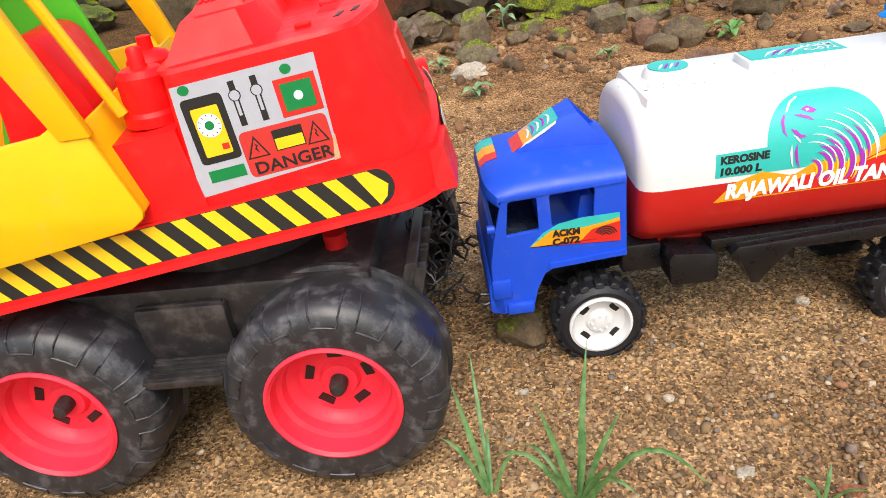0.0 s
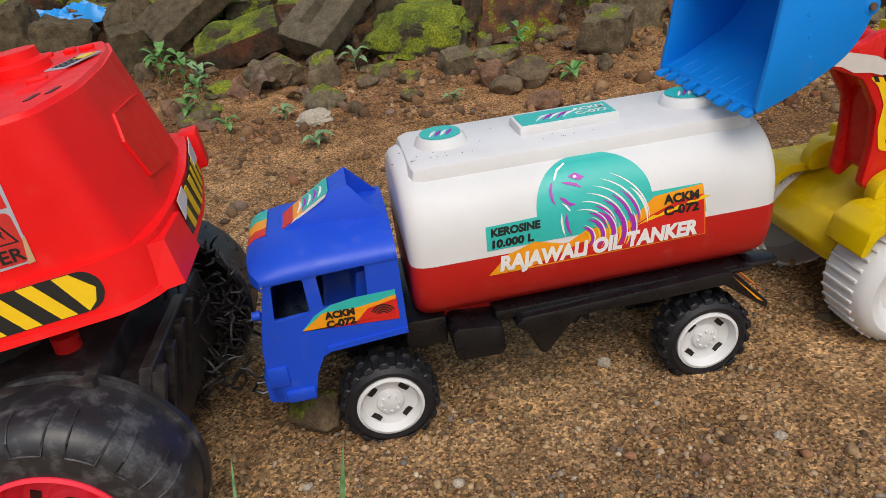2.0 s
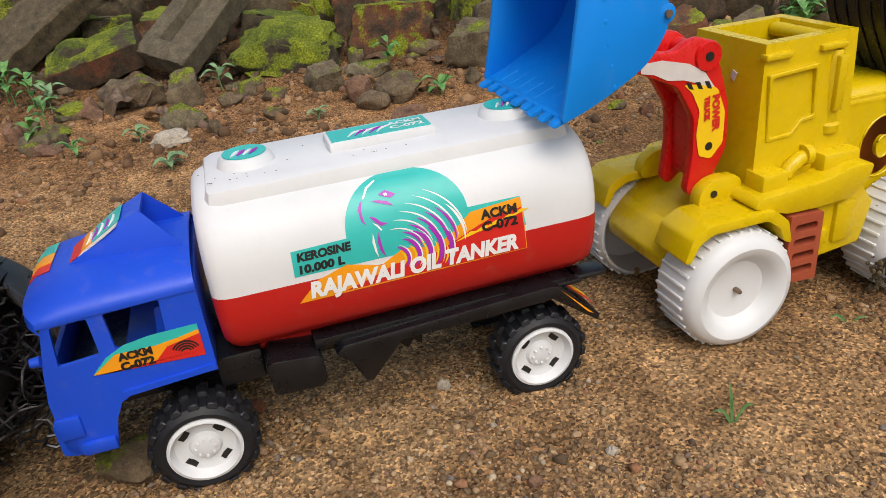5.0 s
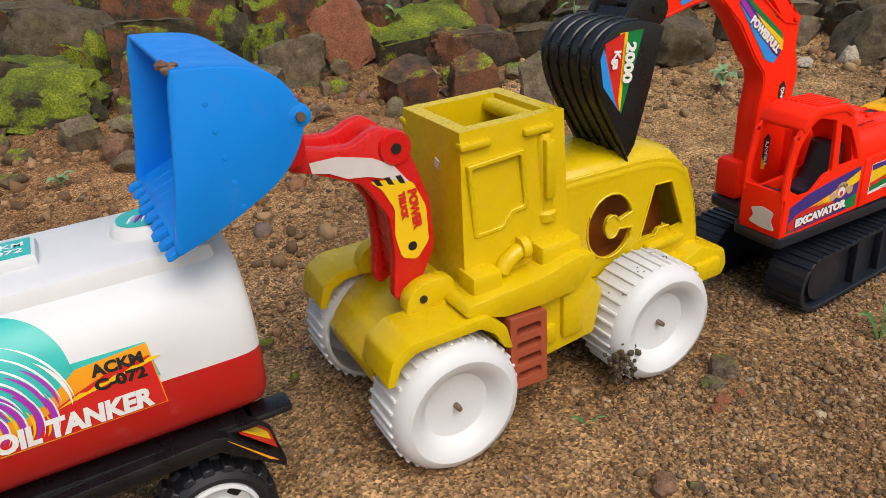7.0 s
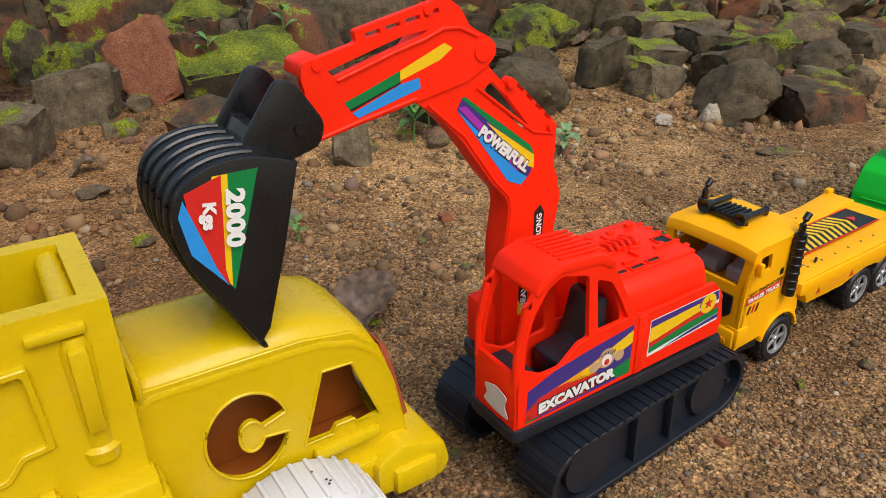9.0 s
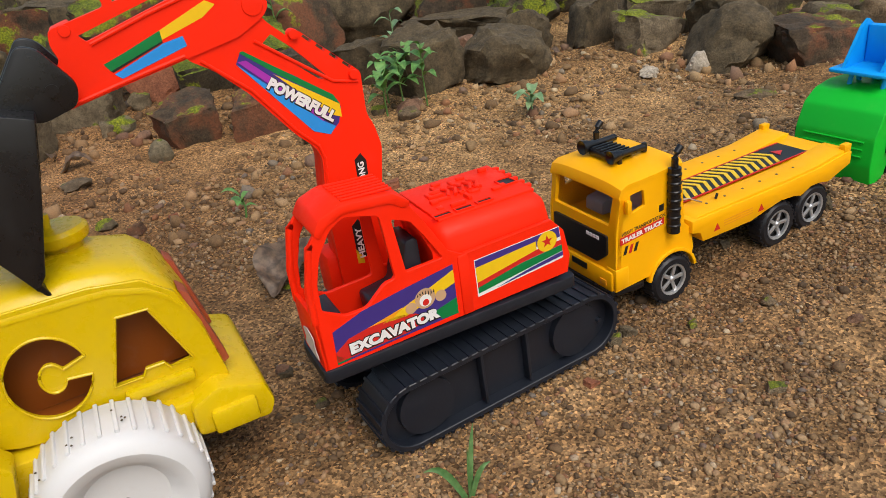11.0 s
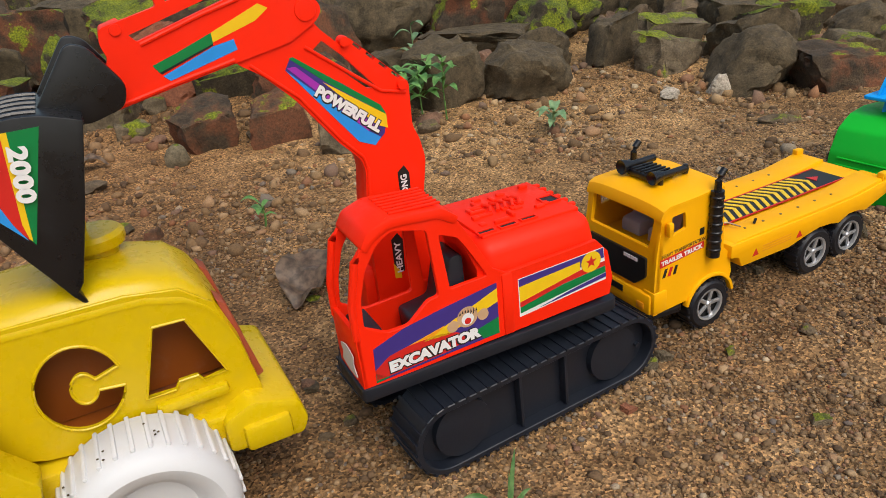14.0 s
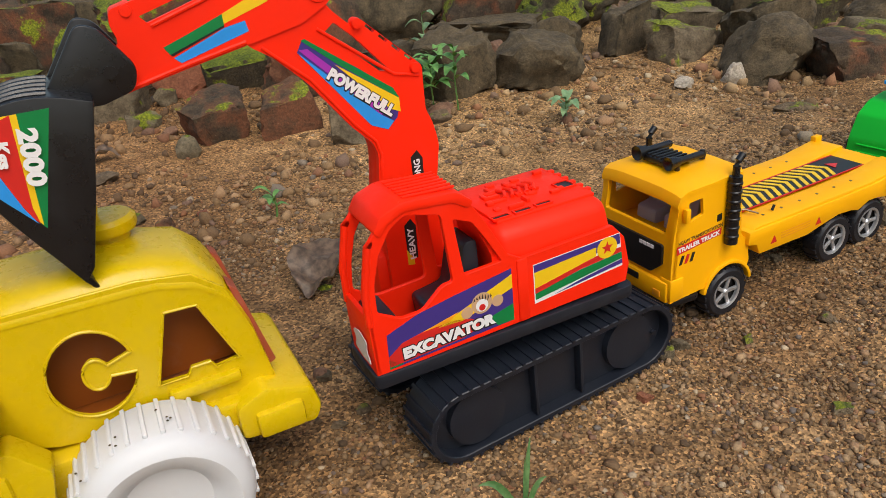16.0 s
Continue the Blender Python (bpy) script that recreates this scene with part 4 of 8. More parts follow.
for k in range(5):
    u = 0.35 + 0.11 * k
    path = [(-0.0535 + 0.037 * (u + d), 0.053 + 0.005 * j, 0.1646 + 0.0216 * (u + d) + 0.0012) for j, d in enumerate((0, 0.05, 0.07, 0.06, 0.02))]
    part("swoosh", tube(path, [0.0003, 0.001, 0.0011, 0.0009, 0.0003], 6), MAGENTA if k % 2 else PWHITE, tanker)
b = bmesh.new()
b.faces.new([b.verts.new(p) for p in ((-0.0175, 0.0505, 0.1862), (-0.026, 0.0495, 0.1812), (-0.034, 0.0490, 0.1766), (-0.043, 0.0485, 0.1714), (-0.046, 0.0465, 0.1692), (-0.036, 0.0462, 0.1748), (-0.027, 0.0462, 0.1798), (-0.019, 0.0470, 0.1846))])
shell(b, 0.0006)
part("torn_paper", b, PAPER, tanker, "torn white sticker backing")
for k, (y0, y1, mat_) in enumerate(((0.046, 0.092, PRED), (0.058, 0.092, PORANGE), (0.074, 0.092, TEAL))):
    b = bmesh.new()
    rr = [[b.verts.new((x, y, z + 0.0008 + 0.0003 * k - 0.006 * abs((y - CY / 2) / (CY / 2)) ** 3)) for y in (y0, (y0 + y1) / 2, y1)] for x, z in ((-0.0785, 0.1572), (-0.073, 0.1617), (-0.0645, 0.1636))]
    for p, q in zip(rr, rr[1:]):
        for i in range(2):
            b.faces.new((p[i], p[i + 1], q[i + 1], q[i]))
    shell(b, 0.0004)
    part("front_sticker", b, mat_, tanker, "red and teal sticker strip")
# door sticker
near = lambda x, z: 0.0018
part("door_sticker", print_patch([(-0.050, 0.1085), (-0.040, 0.1185), (-0.028, 0.1245), (-0.012, 0.127), (0.0165, 0.1275), (0.0165, 0.1045)], near, 0.0002), TEAL, tanker, "flame sticker on the door")
part("door_sticker", print_patch([(-0.050, 0.1083), (-0.034, 0.1195), (-0.010, 0.119), (0.004, 0.121), (0.0166, 0.1235), (0.0166, 0.1043)], near, 0.0005), PORANGE, tanker)
part("door_sticker", print_patch([(-0.0495, 0.108), (-0.036, 0.1072), (-0.012, 0.1085), (-0.004, 0.1165), (0.0168, 0.1205), (0.0168, 0.1041)], near, 0.0008), PRED, tanker)
for k in range(4):
    o = arc(0.006, 0.109, 0.009 - 0.0018 * k, 20, 150, 8)
    i = arc(0.006, 0.1085, 0.0082 - 0.0018 * k, 150, 20, 8)
    part("swoosh", print_patch(o + i, near, 0.0012), INK, tanker)
word("lettering", "ACKM", -0.0335, 0.1145, 0.0072, INK, tanker, near, 0.003, 0, 0.0205, 0, 0.0004)
word("lettering", "C-072", -0.0335, 0.1075, 0.0072, INK, tanker, near, 0.003, 0, 0.0205, 0, 0.0004)
for y in (0.010, CY - 0.010):
    part("tow_hook", tube([(-0.078, y, 0.066), (-0.090, y, 0.068), (-0.094, y, 0.062), (-0.088, y, 0.058), (-0.080, y, 0.060)], 0.0016, 8), BLACK, tanker)
part("mirror", turned([(0, -0.004), (0.003, -0.0035), (0.0035, 0.002), (0, 0.003)], (-0.077, 0.003, 0.126), "x", 12), BLUE, tanker)


# ---- yellow loader toy ----
loader = thing("loader", 0.5762, 0.6344, 0.0, 8.4, "mustard yellow toy loader with white wheels and blue bucket", "toy loader")
LC = 0.080


def white_wheel(x, y0, z, far, r=0.0495, w=0.046):
    hub = new("wheel")
    hub.parent = loader
    hub.matrix_basis = pose(x, y0, z, 0, 0, 180 if far else 0)
    b = turned([(0, 0.010), (r * 0.30, 0.0105), (r * 0.50, 0.0095), (r * 0.60, 0.004), (r * 0.68, 0.0), (r * 0.80, -0.0015), (r * 0.90, 0.0005), (r * 0.97, 0.005), (r, 0.010), (r, w - 0.004), (r * 0.95, w), (r * 0.9, w), (r * 0.88, w - 0.003), (r * 0.85, 0.014), (r * 0.3, 0.013)], (0, 0, 0), seg=56)
    part("tyre", b, WHITE, hub)
    for k in range(34):
        b = box(-0.0013, 0.0013, 0.009, w - 0.003, r - 0.001, r + 0.0017, 0.0006)
        bmesh.ops.transform(b, matrix=Matrix.Rotation(2 * math.pi * k / 34, 4, "Y"), verts=b.verts)
        part("tread_rib", b, WHITE, hub)
    part("axle_end", turned([(0, 0.003), (0.0016, 0.0035), (0.0022, 0.006), (0.0022, 0.011)], (0, 0, 0), seg=12), STEEL, hub, "rusty axle tip")


for wx in (0.0, 0.186):
    white_wheel(wx, -0.009, 0.0495, False)
    white_wheel(wx, 2 * LC + 0.013, 0.0495, True)
    part("axle", turned([(0, 0.03), (0.0022, 0.03), (0.0022, 0.12), (0, 0.12)], (wx, 0, 0.0495), seg=10), STEEL, loader)


def mirror_pair(name, make, material, label="", about=2 * LC):
    part(name, make(lambda y: y), material, loader, label)
    b = make(lambda y: y)
    bmesh.ops.transform(b, matrix=Matrix.Translation((0, about, 0)) @ Matrix.Diagonal((1, -1, 1, 1)), verts=b.verts)
    part(name, b, material, loader, label)


# lower body, running boards, mudguards
part("lower_body", plate(rounded([(-0.028, 0.055), (-0.036, 0.064), (-0.038, 0.074), (-0.024, 0.09), (0.02, 0.118), (0.112, 0.118), (0.114, 0.082), (0.25, 0.08), (0.25, 0.058), (0.14, 0.046), (0.035, 0.05)], 0.004), 0.03, 2 * LC - 0.03, bev=0.003), YELLOW, loader)
part("nose", plate(rounded([(-0.042, 0.058), (-0.044, 0.070), (-0.030, 0.088), (-0.005, 0.096), (-0.005, 0.07)], 0.003), 0.038, 2 * LC - 0.038, bev=0.002), YELLOW, loader)
mirror_pair("mudguard", lambda f: plate(rounded([(-0.050, 0.085), (-0.044, 0.104), (-0.030, 0.112), (0.028, 0.112), (0.042, 0.1), (0.047, 0.08), (0.040, 0.083), (0.034, 0.096), (0.022, 0.1045), (-0.026, 0.1045), (-0.038, 0.098), (-0.044, 0.085)], 0.003), -0.002, 0.04, bev=0.0018), YELLOW)
mirror_pair("running_board", lambda f: plate(rounded([(0.012, 0.114), (0.018, 0.121), (0.075, 0.124), (0.108, 0.131), (0.124, 0.129), (0.120, 0.117), (0.105, 0.104), (0.075, 0.102), (0.045, 0.103), (0.03, 0.108)], 0.004), 0.003, 0.04, bev=0.002), YELLOW)
mirror_pair("side_frame", lambda f: plate(rounded([(0.078, 0.104), (0.122, 0.11), (0.138, 0.09), (0.13, 0.055), (0.078, 0.05)], 0.003), 0.012, 0.032, bev=0.0015), YELLOW)
mirror_pair("side_bulge", lambda f: box(0.098, 0.118, 0.008, 0.016, 0.062, 0.098, 0.003), YELLOW)
mirror_pair("side_bulge", lambda f: box(0.083, 0.093, 0.008, 0.016, 0.062, 0.078, 0.003), YELLOW)
# ladder
slots = [rounded([(0.052, z), (0.073, z), (0.073, z + 0.0065), (0.052, z + 0.0065)], 0.003) for z in (0.048, 0.0605, 0.073, 0.0855)]
mirror_pair("ladder", lambda f: plate(rounded([(0.047, 0.041), (0.078, 0.039), (0.078, 0.099), (0.047, 0.101)], 0.002), 0.001, 0.02, slots, 0.0008, seg=1), BRICKPL, "brown plastic ladder")
# cab, open above
cx0, cx1, cy0, cy1, cz0, cz1 = 0.034, 0.117, 0.033, 0.115, 0.112, 0.2295
b = bmesh.new()


def cab_ring(z, grow, inset=0.0):
    return [b.verts.new((x, y, z)) for x, y in ((cx0 - grow + inset, cy0 - grow + inset), (cx1 - inset, cy0 - grow + inset), (cx1 - inset, cy1 + grow - inset), (cx0 - grow + inset, cy1 + grow - inset))]


r0, r1, r2, r3 = cab_ring(cz0, 0.007), cab_ring(cz1, 0.0), cab_ring(cz1, 0.0, 0.0105), cab_ring(cz0 + 0.03, 0.0, 0.011)
for p, q in ((r0, r1), (r1, r2), (r2, r3)):
    for i in range(4):
        b.faces.new((p[i], p[(i + 1) % 4], q[(i + 1) % 4], q[i]))
b.faces.new(r3)
b.faces.new(r0)
soften(b, 0.0045, 4)
part("cab", b, YELLOW, loader)
part("cab_roll", tube([(cx1 - 0.016, cy0 + 0.012, cz1 - 0.008), (cx1 - 0.016, cy1 - 0.012, cz1 - 0.008)], 0.006, 12), YELLOW, loader)
dy = cy0 - 0.0055
door = [(0.036, 0.2075), (0.0805, 0.210), (0.083, 0.167), (0.070, 0.1655), (0.0625, 0.156), (0.038, 0.155)]
inner = [(0.039, 0.2045), (0.0775, 0.2065), (0.0795, 0.1698), (0.0685, 0.1685), (0.061, 0.159), (0.041, 0.158)]
mirror_pair("door_frame", lambda f: plate(rounded(door, 0.002), dy, cy0 + 0.004, (rounded(inner, 0.002),), 0.0006, seg=1), YELLOW, "moulded door outline", about=cy0 + cy1)
part("torn_paper", plate([(0.043, 0.1605), (0.044, 0.1645), (0.056, 0.1655), (0.0605, 0.1635), (0.0575, 0.161), (0.049, 0.1595)], dy + 0.0018, dy + 0.0026), PAPER, loader, "white sticker scrap")
part("torn_paper", plate([(0.0, 0.0), (0.004, 0.003), (0.002, 0.009), (-0.003, 0.007)], 0, 0.0008), PAPER, loader, "white sticker scrap").matrix_basis = pose(cx0 - 0.0022, 0.062, 0.197, 0, 0, 90)
for hx in (0.044, 0.094):
    mirror_pair("hinge", lambda f: box(hx - 0.012, hx + 0.012, cy0 - 0.0045, cy0 + 0.004, 0.2175, 0.2225, 0.0015), YELLOW, about=cy0 + cy1)
mirror_pair("post", lambda f: turned([(0, 0), (0.009, 0), (0.0095, 0.006), (0.007, 0.008), (0.007, 0.058), (0.005, 0.064), (0, 0.065)], (0.1, 0.034, 0.152), "z", 20), YELLOW, about=cy0 + cy1)
mirror_pair("post_panel", lambda f: box(0.096, 0.104, 0.024, 0.03, 0.17, 0.213, 0.0015), YELLOW, about=cy0 + cy1)
# engine bumps beside the cab foot
mirror_pair("pipe_elbow", lambda f: tube([(0.0525, 0.0235, 0.116), (0.0555, 0.0235, 0.1265), (0.0605, 0.0235, 0.1335), (0.068, 0.0238, 0.1375), (0.079, 0.0245, 0.139)], 0.006, 14), YELLOW, about=cy0 + cy1)
mirror_pair("pipe_collar", lambda f: turned([(0.0, 0), (0.0085, 0), (0.0085, 0.006), (0, 0.006)], (0.071, 0.0245, 0.1395), "x", 16), YELLOW, about=cy0 + cy1)
mirror_pair("foot_block", lambda f: box(0.026, 0.05, 0.012, 0.035, 0.118, 0.135, 0.003), YELLOW)
mirror_pair("foot_block", lambda f: box(0.084, 0.12, 0.014, 0.035, 0.121, 0.14, 0.004), YELLOW)
# engine hood with the letters cut through
hood = [(0.115, 0.095), (0.115, 0.163), (0.122, 0.172), (0.204, 0.171), (0.233, 0.166), (0.249, 0.152), (0.258, 0.125), (0.265, 0.088), (0.265, 0.075), (0.2, 0.075), (0.14, 0.085)]
LET = 0.0405
cxm, czm, cr = 0.1685, 0.1235, 0.0262
big = arc(cxm, czm, cr * 0.88, 15, 347, 34, cr * 1.04)
letter_c = big + [(cxm + 0.009, czm - 0.0042)] + arc(cxm + 0.002, czm - 0.001, 0.0068, -35, -325, 16, 0.0095) + [(cxm + 0.009, czm + 0.0028)]
letter_a = [(0.2130, 0.1475), (0.2315, 0.1465), (0.2478, 0.1045), (0.2335, 0.1025), (0.2305, 0.1075), (0.2195, 0.1075), (0.2165, 0.1025), (0.1995, 0.103)]
for y0, y1 in ((LET, LET + 0.004), (2 * LC - LET - 0.004, 2 * LC - LET)):
    part("hood_side", plate(hood, y0, y1, (letter_c, letter_a), 0.0005, seg=1), YELLOW, loader, "side cut through with the letters C and A")
for o, name in ((letter_c, "letter_rim"), (letter_a, "letter_rim")):
    path = [(x, LET - 0.0002, z) for x, z in o] + [(o[0][0], LET - 0.0002, o[0][1])]
    part(name, tube(path, 0.001, 6), YELLOW, loader)
b = bmesh.new()
tops = [(0.115, 0.1555, 0.160), (0.119, 0.168, 0.174), (0.126, 0.1725, 0.179), (0.198, 0.171, 0.1805), (0.214, 0.170, 0.178), (0.234, 0.164, 0.173), (0.246, 0.154, 0.161), (0.253, 0.142, 0.147), (0.259, 0.125, 0.128), (0.2655, 0.088, 0.089)]
rows = [[b.verts.new((x, LC + t * (LC - LET + 0.0004), zc + (ze - zc) * abs(t) ** 5 - (0.004 if abs(t) > 0.99 else 0))) for t in [i / 8 - 1 for i in range(17)]] for x, ze, zc in tops]
for p, q in zip(rows, rows[1:]):
    for i in range(16):
        b.faces.new((p[i], p[i + 1], q[i + 1], q[i]))
shell(b, 0.0035)
part("hood_top", b, YELLOW, loader)
part("hood_ridge", box(0.119, 0.123, LET - 0.001, 2 * LC - LET + 0.001, 0.165, 0.181, 0.0018), YELLOW, loader)
# added floor and panel; their brown paints the shaded yellow inside the hood
part("shade_floor", box(0.118, 0.252, LET + 0.012, 2 * LC - LET - 0.012, 0.08, 0.09, 0.001), SHADEDYELLOW, loader, "brown floor coloured as the hood's shaded inside")
part("shade_panel", plate([(0.118, 0.09), (0.118, 0.165), (0.2, 0.166), (0.238, 0.148), (0.25, 0.092)], LET + 0.026, LET + 0.028), SHADEDYELLOW, loader, "added brown panel coloured as the hood's shaded inside")
mirror_pair("hood_bar", lambda f: box(0.203, 0.246, LET - 0.006, LET + 0.002, 0.0905, 0.0985, 0.003), YELLOW)
part("filler_neck", turned([(0, 0), (0.0135, 0), (0.0125, 0.012), (0.0175, 0.0125), (0.0185, 0.0145), (0.0185, 0.019), (0.016, 0.0215), (0, 0.022)], (0.197, 0.096, 0.172), "z", 32), YELLOW, loader, "round filler cap")
part("filler_handle", tube([(0.192, 0.096, 0.193), (0.193, 0.096, 0.2), (0.1935, 0.096, 0.203)], [0.003, 0.0034, 0.0026], 10), YELLOW, loader)
part("rear_lamp", plate(rounded([(0.2515, 0.151), (0.2565, 0.146), (0.2690, 0.092), (0.2645, 0.090)], 0.001), LET + 0.004, LET + 0.02, bev=0.001), BRICKPL, loader, "reddish brown rear lamp")
part("rear_lamp", plate(rounded([(0.2515, 0.151), (0.2565, 0.146), (0.2690, 0.092), (0.2645, 0.090)], 0.001), 2 * LC - LET - 0.02, 2 * LC - LET - 0.004, bev=0.001), BRICKPL, loader, "reddish brown rear lamp")
part("rear_deck", plate(rounded([(0.236, 0.055), (0.236, 0.078), (0.255, 0.0865), (0.284, 0.0765), (0.288, 0.06), (0.283, 0.05)], 0.004), 0.024, 2 * LC - 0.024, bev=0.003), YELLOW, loader)
part("bumper_block", box(0.246, 0.276, 0.0195, 0.03, 0.054, 0.072, 0.003), YELLOW, loader)
# red arm
arm_y0, arm_y1 = 0.046, 0.088
arm = rounded([(-0.078, 0.226), (-0.070, 0.240), (-0.052, 0.2345), (-0.034, 0.2325), (-0.023, 0.2385), (-0.012, 0.2405), (0.000, 0.232), (0.007, 0.214), (0.0165, 0.184), (0.017, 0.150), (0.004, 0.126), (-0.012, 0.114), (-0.018, 0.120), (-0.014, 0.15), (-0.015, 0.180), (-0.030, 0.206), (-0.060, 0.220)], 0.006)
for y0, y1 in ((arm_y0, arm_y0 + 0.009), (arm_y1 - 0.009, arm_y1)):
    part("arm_side", plate(arm, y0, y1, bev=0.0018), ARMRED, loader, "curved red arm plate")
part("arm_web", plate([(-0.066, 0.226), (-0.032, 0.212), (-0.012, 0.19), (-0.010, 0.13), (-0.004, 0.125), (0.004, 0.145), (-0.006, 0.205), (-0.03, 0.226)], arm_y0 + 0.008, arm_y1 - 0.008), ARMRED, loader)
for px, pz in ((-0.006, 0.2255),):
    part("ear", turned([(0, 0), (0.0105, 0), (0.0115, 0.002), (0.0115, 0.009), (0.0105, 0.011), (0, 0.011)], (px, arm_y0 - 0.002, pz), seg=28), ARMRED, loader)
    part("ear_hole", turned([(0, 0), (0.0035, 0), (0.0035, 0.001)], (px, arm_y0 - 0.0027, pz), seg=16), INK, loader)
    part("cross_tube", turned([(0, 0), (0.0075, 0), (0.0075, 0.042), (0, 0.042)], (px - 0.004, arm_y0, pz + 0.002), seg=20), ARMRED, loader)
side_of_arm = lambda x, z: arm_y0 - 0.0004
part("torn_paper", print_patch([(-0.062, 0.2215), (-0.063, 0.2285), (-0.045, 0.2285), (-0.022, 0.2225), (-0.008, 0.214), (0.002, 0.2005), (-0.006, 0.1985), (-0.012, 0.206), (-0.026, 0.211), (-0.040, 0.213), (-0.051, 0.219)], side_of_arm, 0.0004), PAPER, loader, "torn white sticker paper")
part("arm_sticker", print_patch(rounded([(-0.026, 0.2075), (-0.012, 0.2055), (0.004, 0.2005), (0.0122, 0.181), (0.0122, 0.156), (0.002, 0.1445), (-0.009, 0.1485), (-0.0125, 0.166), (-0.0105, 0.1845), (-0.018, 0.2)], 0.003), side_of_arm, 0.0006), PYELLOW, loader, "yellow sticker with red lettering")
for k in range(3):
    x = -0.024 + 0.008 * k
    part("stripe", print_patch([(x, 0.2085 - 0.0006 * k), (x + 0.004, 0.208 - 0.0006 * k), (x + 0.007, 0.2025 - 0.001 * k), (x + 0.003, 0.2035 - 0.001 * k)], side_of_arm, 0.0009), INK, loader)
for s, dx, sz, w in (("POWER", -0.0002, 0.0082, 0.029), ("TRUCK", -0.0072, 0.0058, 0.02)):
    word("lettering", s, 0, 0, sz, PRED, loader, None, 0, 0, w, 0, 0.0005, pose(dx, arm_y0 - 0.0014, 0.1955, 0, 86, 0))
part("cog_print", print_patch(arc(-0.0005, 0.155, 0.0034, 0, 345, 16), side_of_arm, 0.0009), INK, loader)
mirror_pair("arm_bracket", lambda f: plate(rounded([(-0.016, 0.106), (-0.014, 0.124), (0.0, 0.132), (0.024, 0.13), (0.024, 0.108)], 0.008), 0.033, 0.046, bev=0.0015), YELLOW)
part("bracket_hole", turned([(0, 0), (0.003, 0), (0.003, 0.001)], (-0.002, 0.0323, 0.1195), seg=14), INK, loader)
# blue bucket
by0, by1 = -0.011, 0.121
prof = [(-0.152, 0.2165), (-0.133, 0.2235), (-0.114, 0.2325), (-0.097, 0.2425), (-0.0865, 0.2535), (-0.0795, 0.268), (-0.0805, 0.281), (-0.089, 0.2940), (-0.102, 0.3012), (-0.122, 0.3045), (-0.137, 0.3055)]
ins = [(-0.137, 0.3025), (-0.122, 0.3015), (-0.104, 0.2982), (-0.0915, 0.2915), (-0.0835, 0.280), (-0.0825, 0.268), (-0.089, 0.255), (-0.099, 0.245), (-0.116, 0.2355), (-0.134, 0.2265), (-0.152, 0.2195)]
prof, ins = curve_line(prof), curve_line(ins)
part("bucket_shell", plate(prof + ins, by0, by1, bev=0.0006, seg=1), SKYBLUE, loader)
for y0, y1 in ((by0 - 0.0012, by0 + 0.003), (by1 - 0.003, by1 + 0.0012)):
    part("bucket_side", plate(prof[:1] + prof[1:] + [(-0.1395, 0.298), (-0.147, 0.25), (-0.1535, 0.2195)], y0, y1, bev=0.001), SKYBLUE, loader)
for k in range(9):
    y = by0 + 0.006 + k * 0.0148
    b = plate(rounded([(-0.149, 0.2172), (-0.149, 0.2205), (-0.1565 - 0.001 * (k % 3), 0.2170), (-0.1585 - 0.001 * (k % 3), 0.2145), (-0.156, 0.2142)], 0.001), y - 0.0046, y + 0.0042 - 0.0008 * (k % 2), bev=0.0006)
    part("tooth", b, SKYBLUE, loader)
    part("bucket_groove", tube([(-0.150, y, 0.2199), (-0.134, y, 0.2264)], [0.0003, 0.0004], 6), SKYBLUE, loader)
for k in range(5):
    part("side_pimple", turned([(0, -0.0006), (0.0014, -0.0004), (0.0022, 0.0006)], (-0.125 + 0.002 * k, by0 - 0.001, 0.288 - 0.0135 * k), seg=12), SKYBLUE, loader)
for y in (by0 - 0.0015, by1 - 0.0065):
    part("bucket_lug", plate(arc(-0.0812, 0.2735, 0.0062, 0, 345, 20), y, y + 0.008, bev=0.0012), SKYBLUE, loader)
    part("lug_pin", turned([(0, -0.001), (0.0024, -0.001), (0.0024, 0.01), (0, 0.01)], (-0.0812, y - 0.001, 0.2735), seg=14), STEEL, loader)
part("link_arm", plate(rounded([(-0.079, 0.230), (-0.075, 0.274), (-0.066, 0.274), (-0.066, 0.232)], 0.004), 0.036, 0.098, bev=0.003), ARMRED, loader)
wob = random.Random(8)
for k in range(7):
    part("soil_crumb", turned([(0, -0.002), (0.0022, -0.001), (0.0026, 0.001), (0, 0.0024)], (-0.137 + wob.uniform(-0.002, 0.003), -0.001 + wob.uniform(-0.006, 0.014), 0.3055 + wob.uniform(-0.002, 0.001)), "z", 7), STONES["redchip"], loader, "dried soil crumb")


# ---- red crawler excavator toy ----
excavator = thing("excavator", 0.923, 0.686, 0.0, 8.0, "orange red plastic toy excavator on black crawler tracks", "toy excavator")
xy = lambda m, b: (bmesh.ops.transform(b, matrix=m, verts=b.verts), b)[1]
TRK = pose(0.0, 0.0, 0.0, 0, -1.5, 3.4)


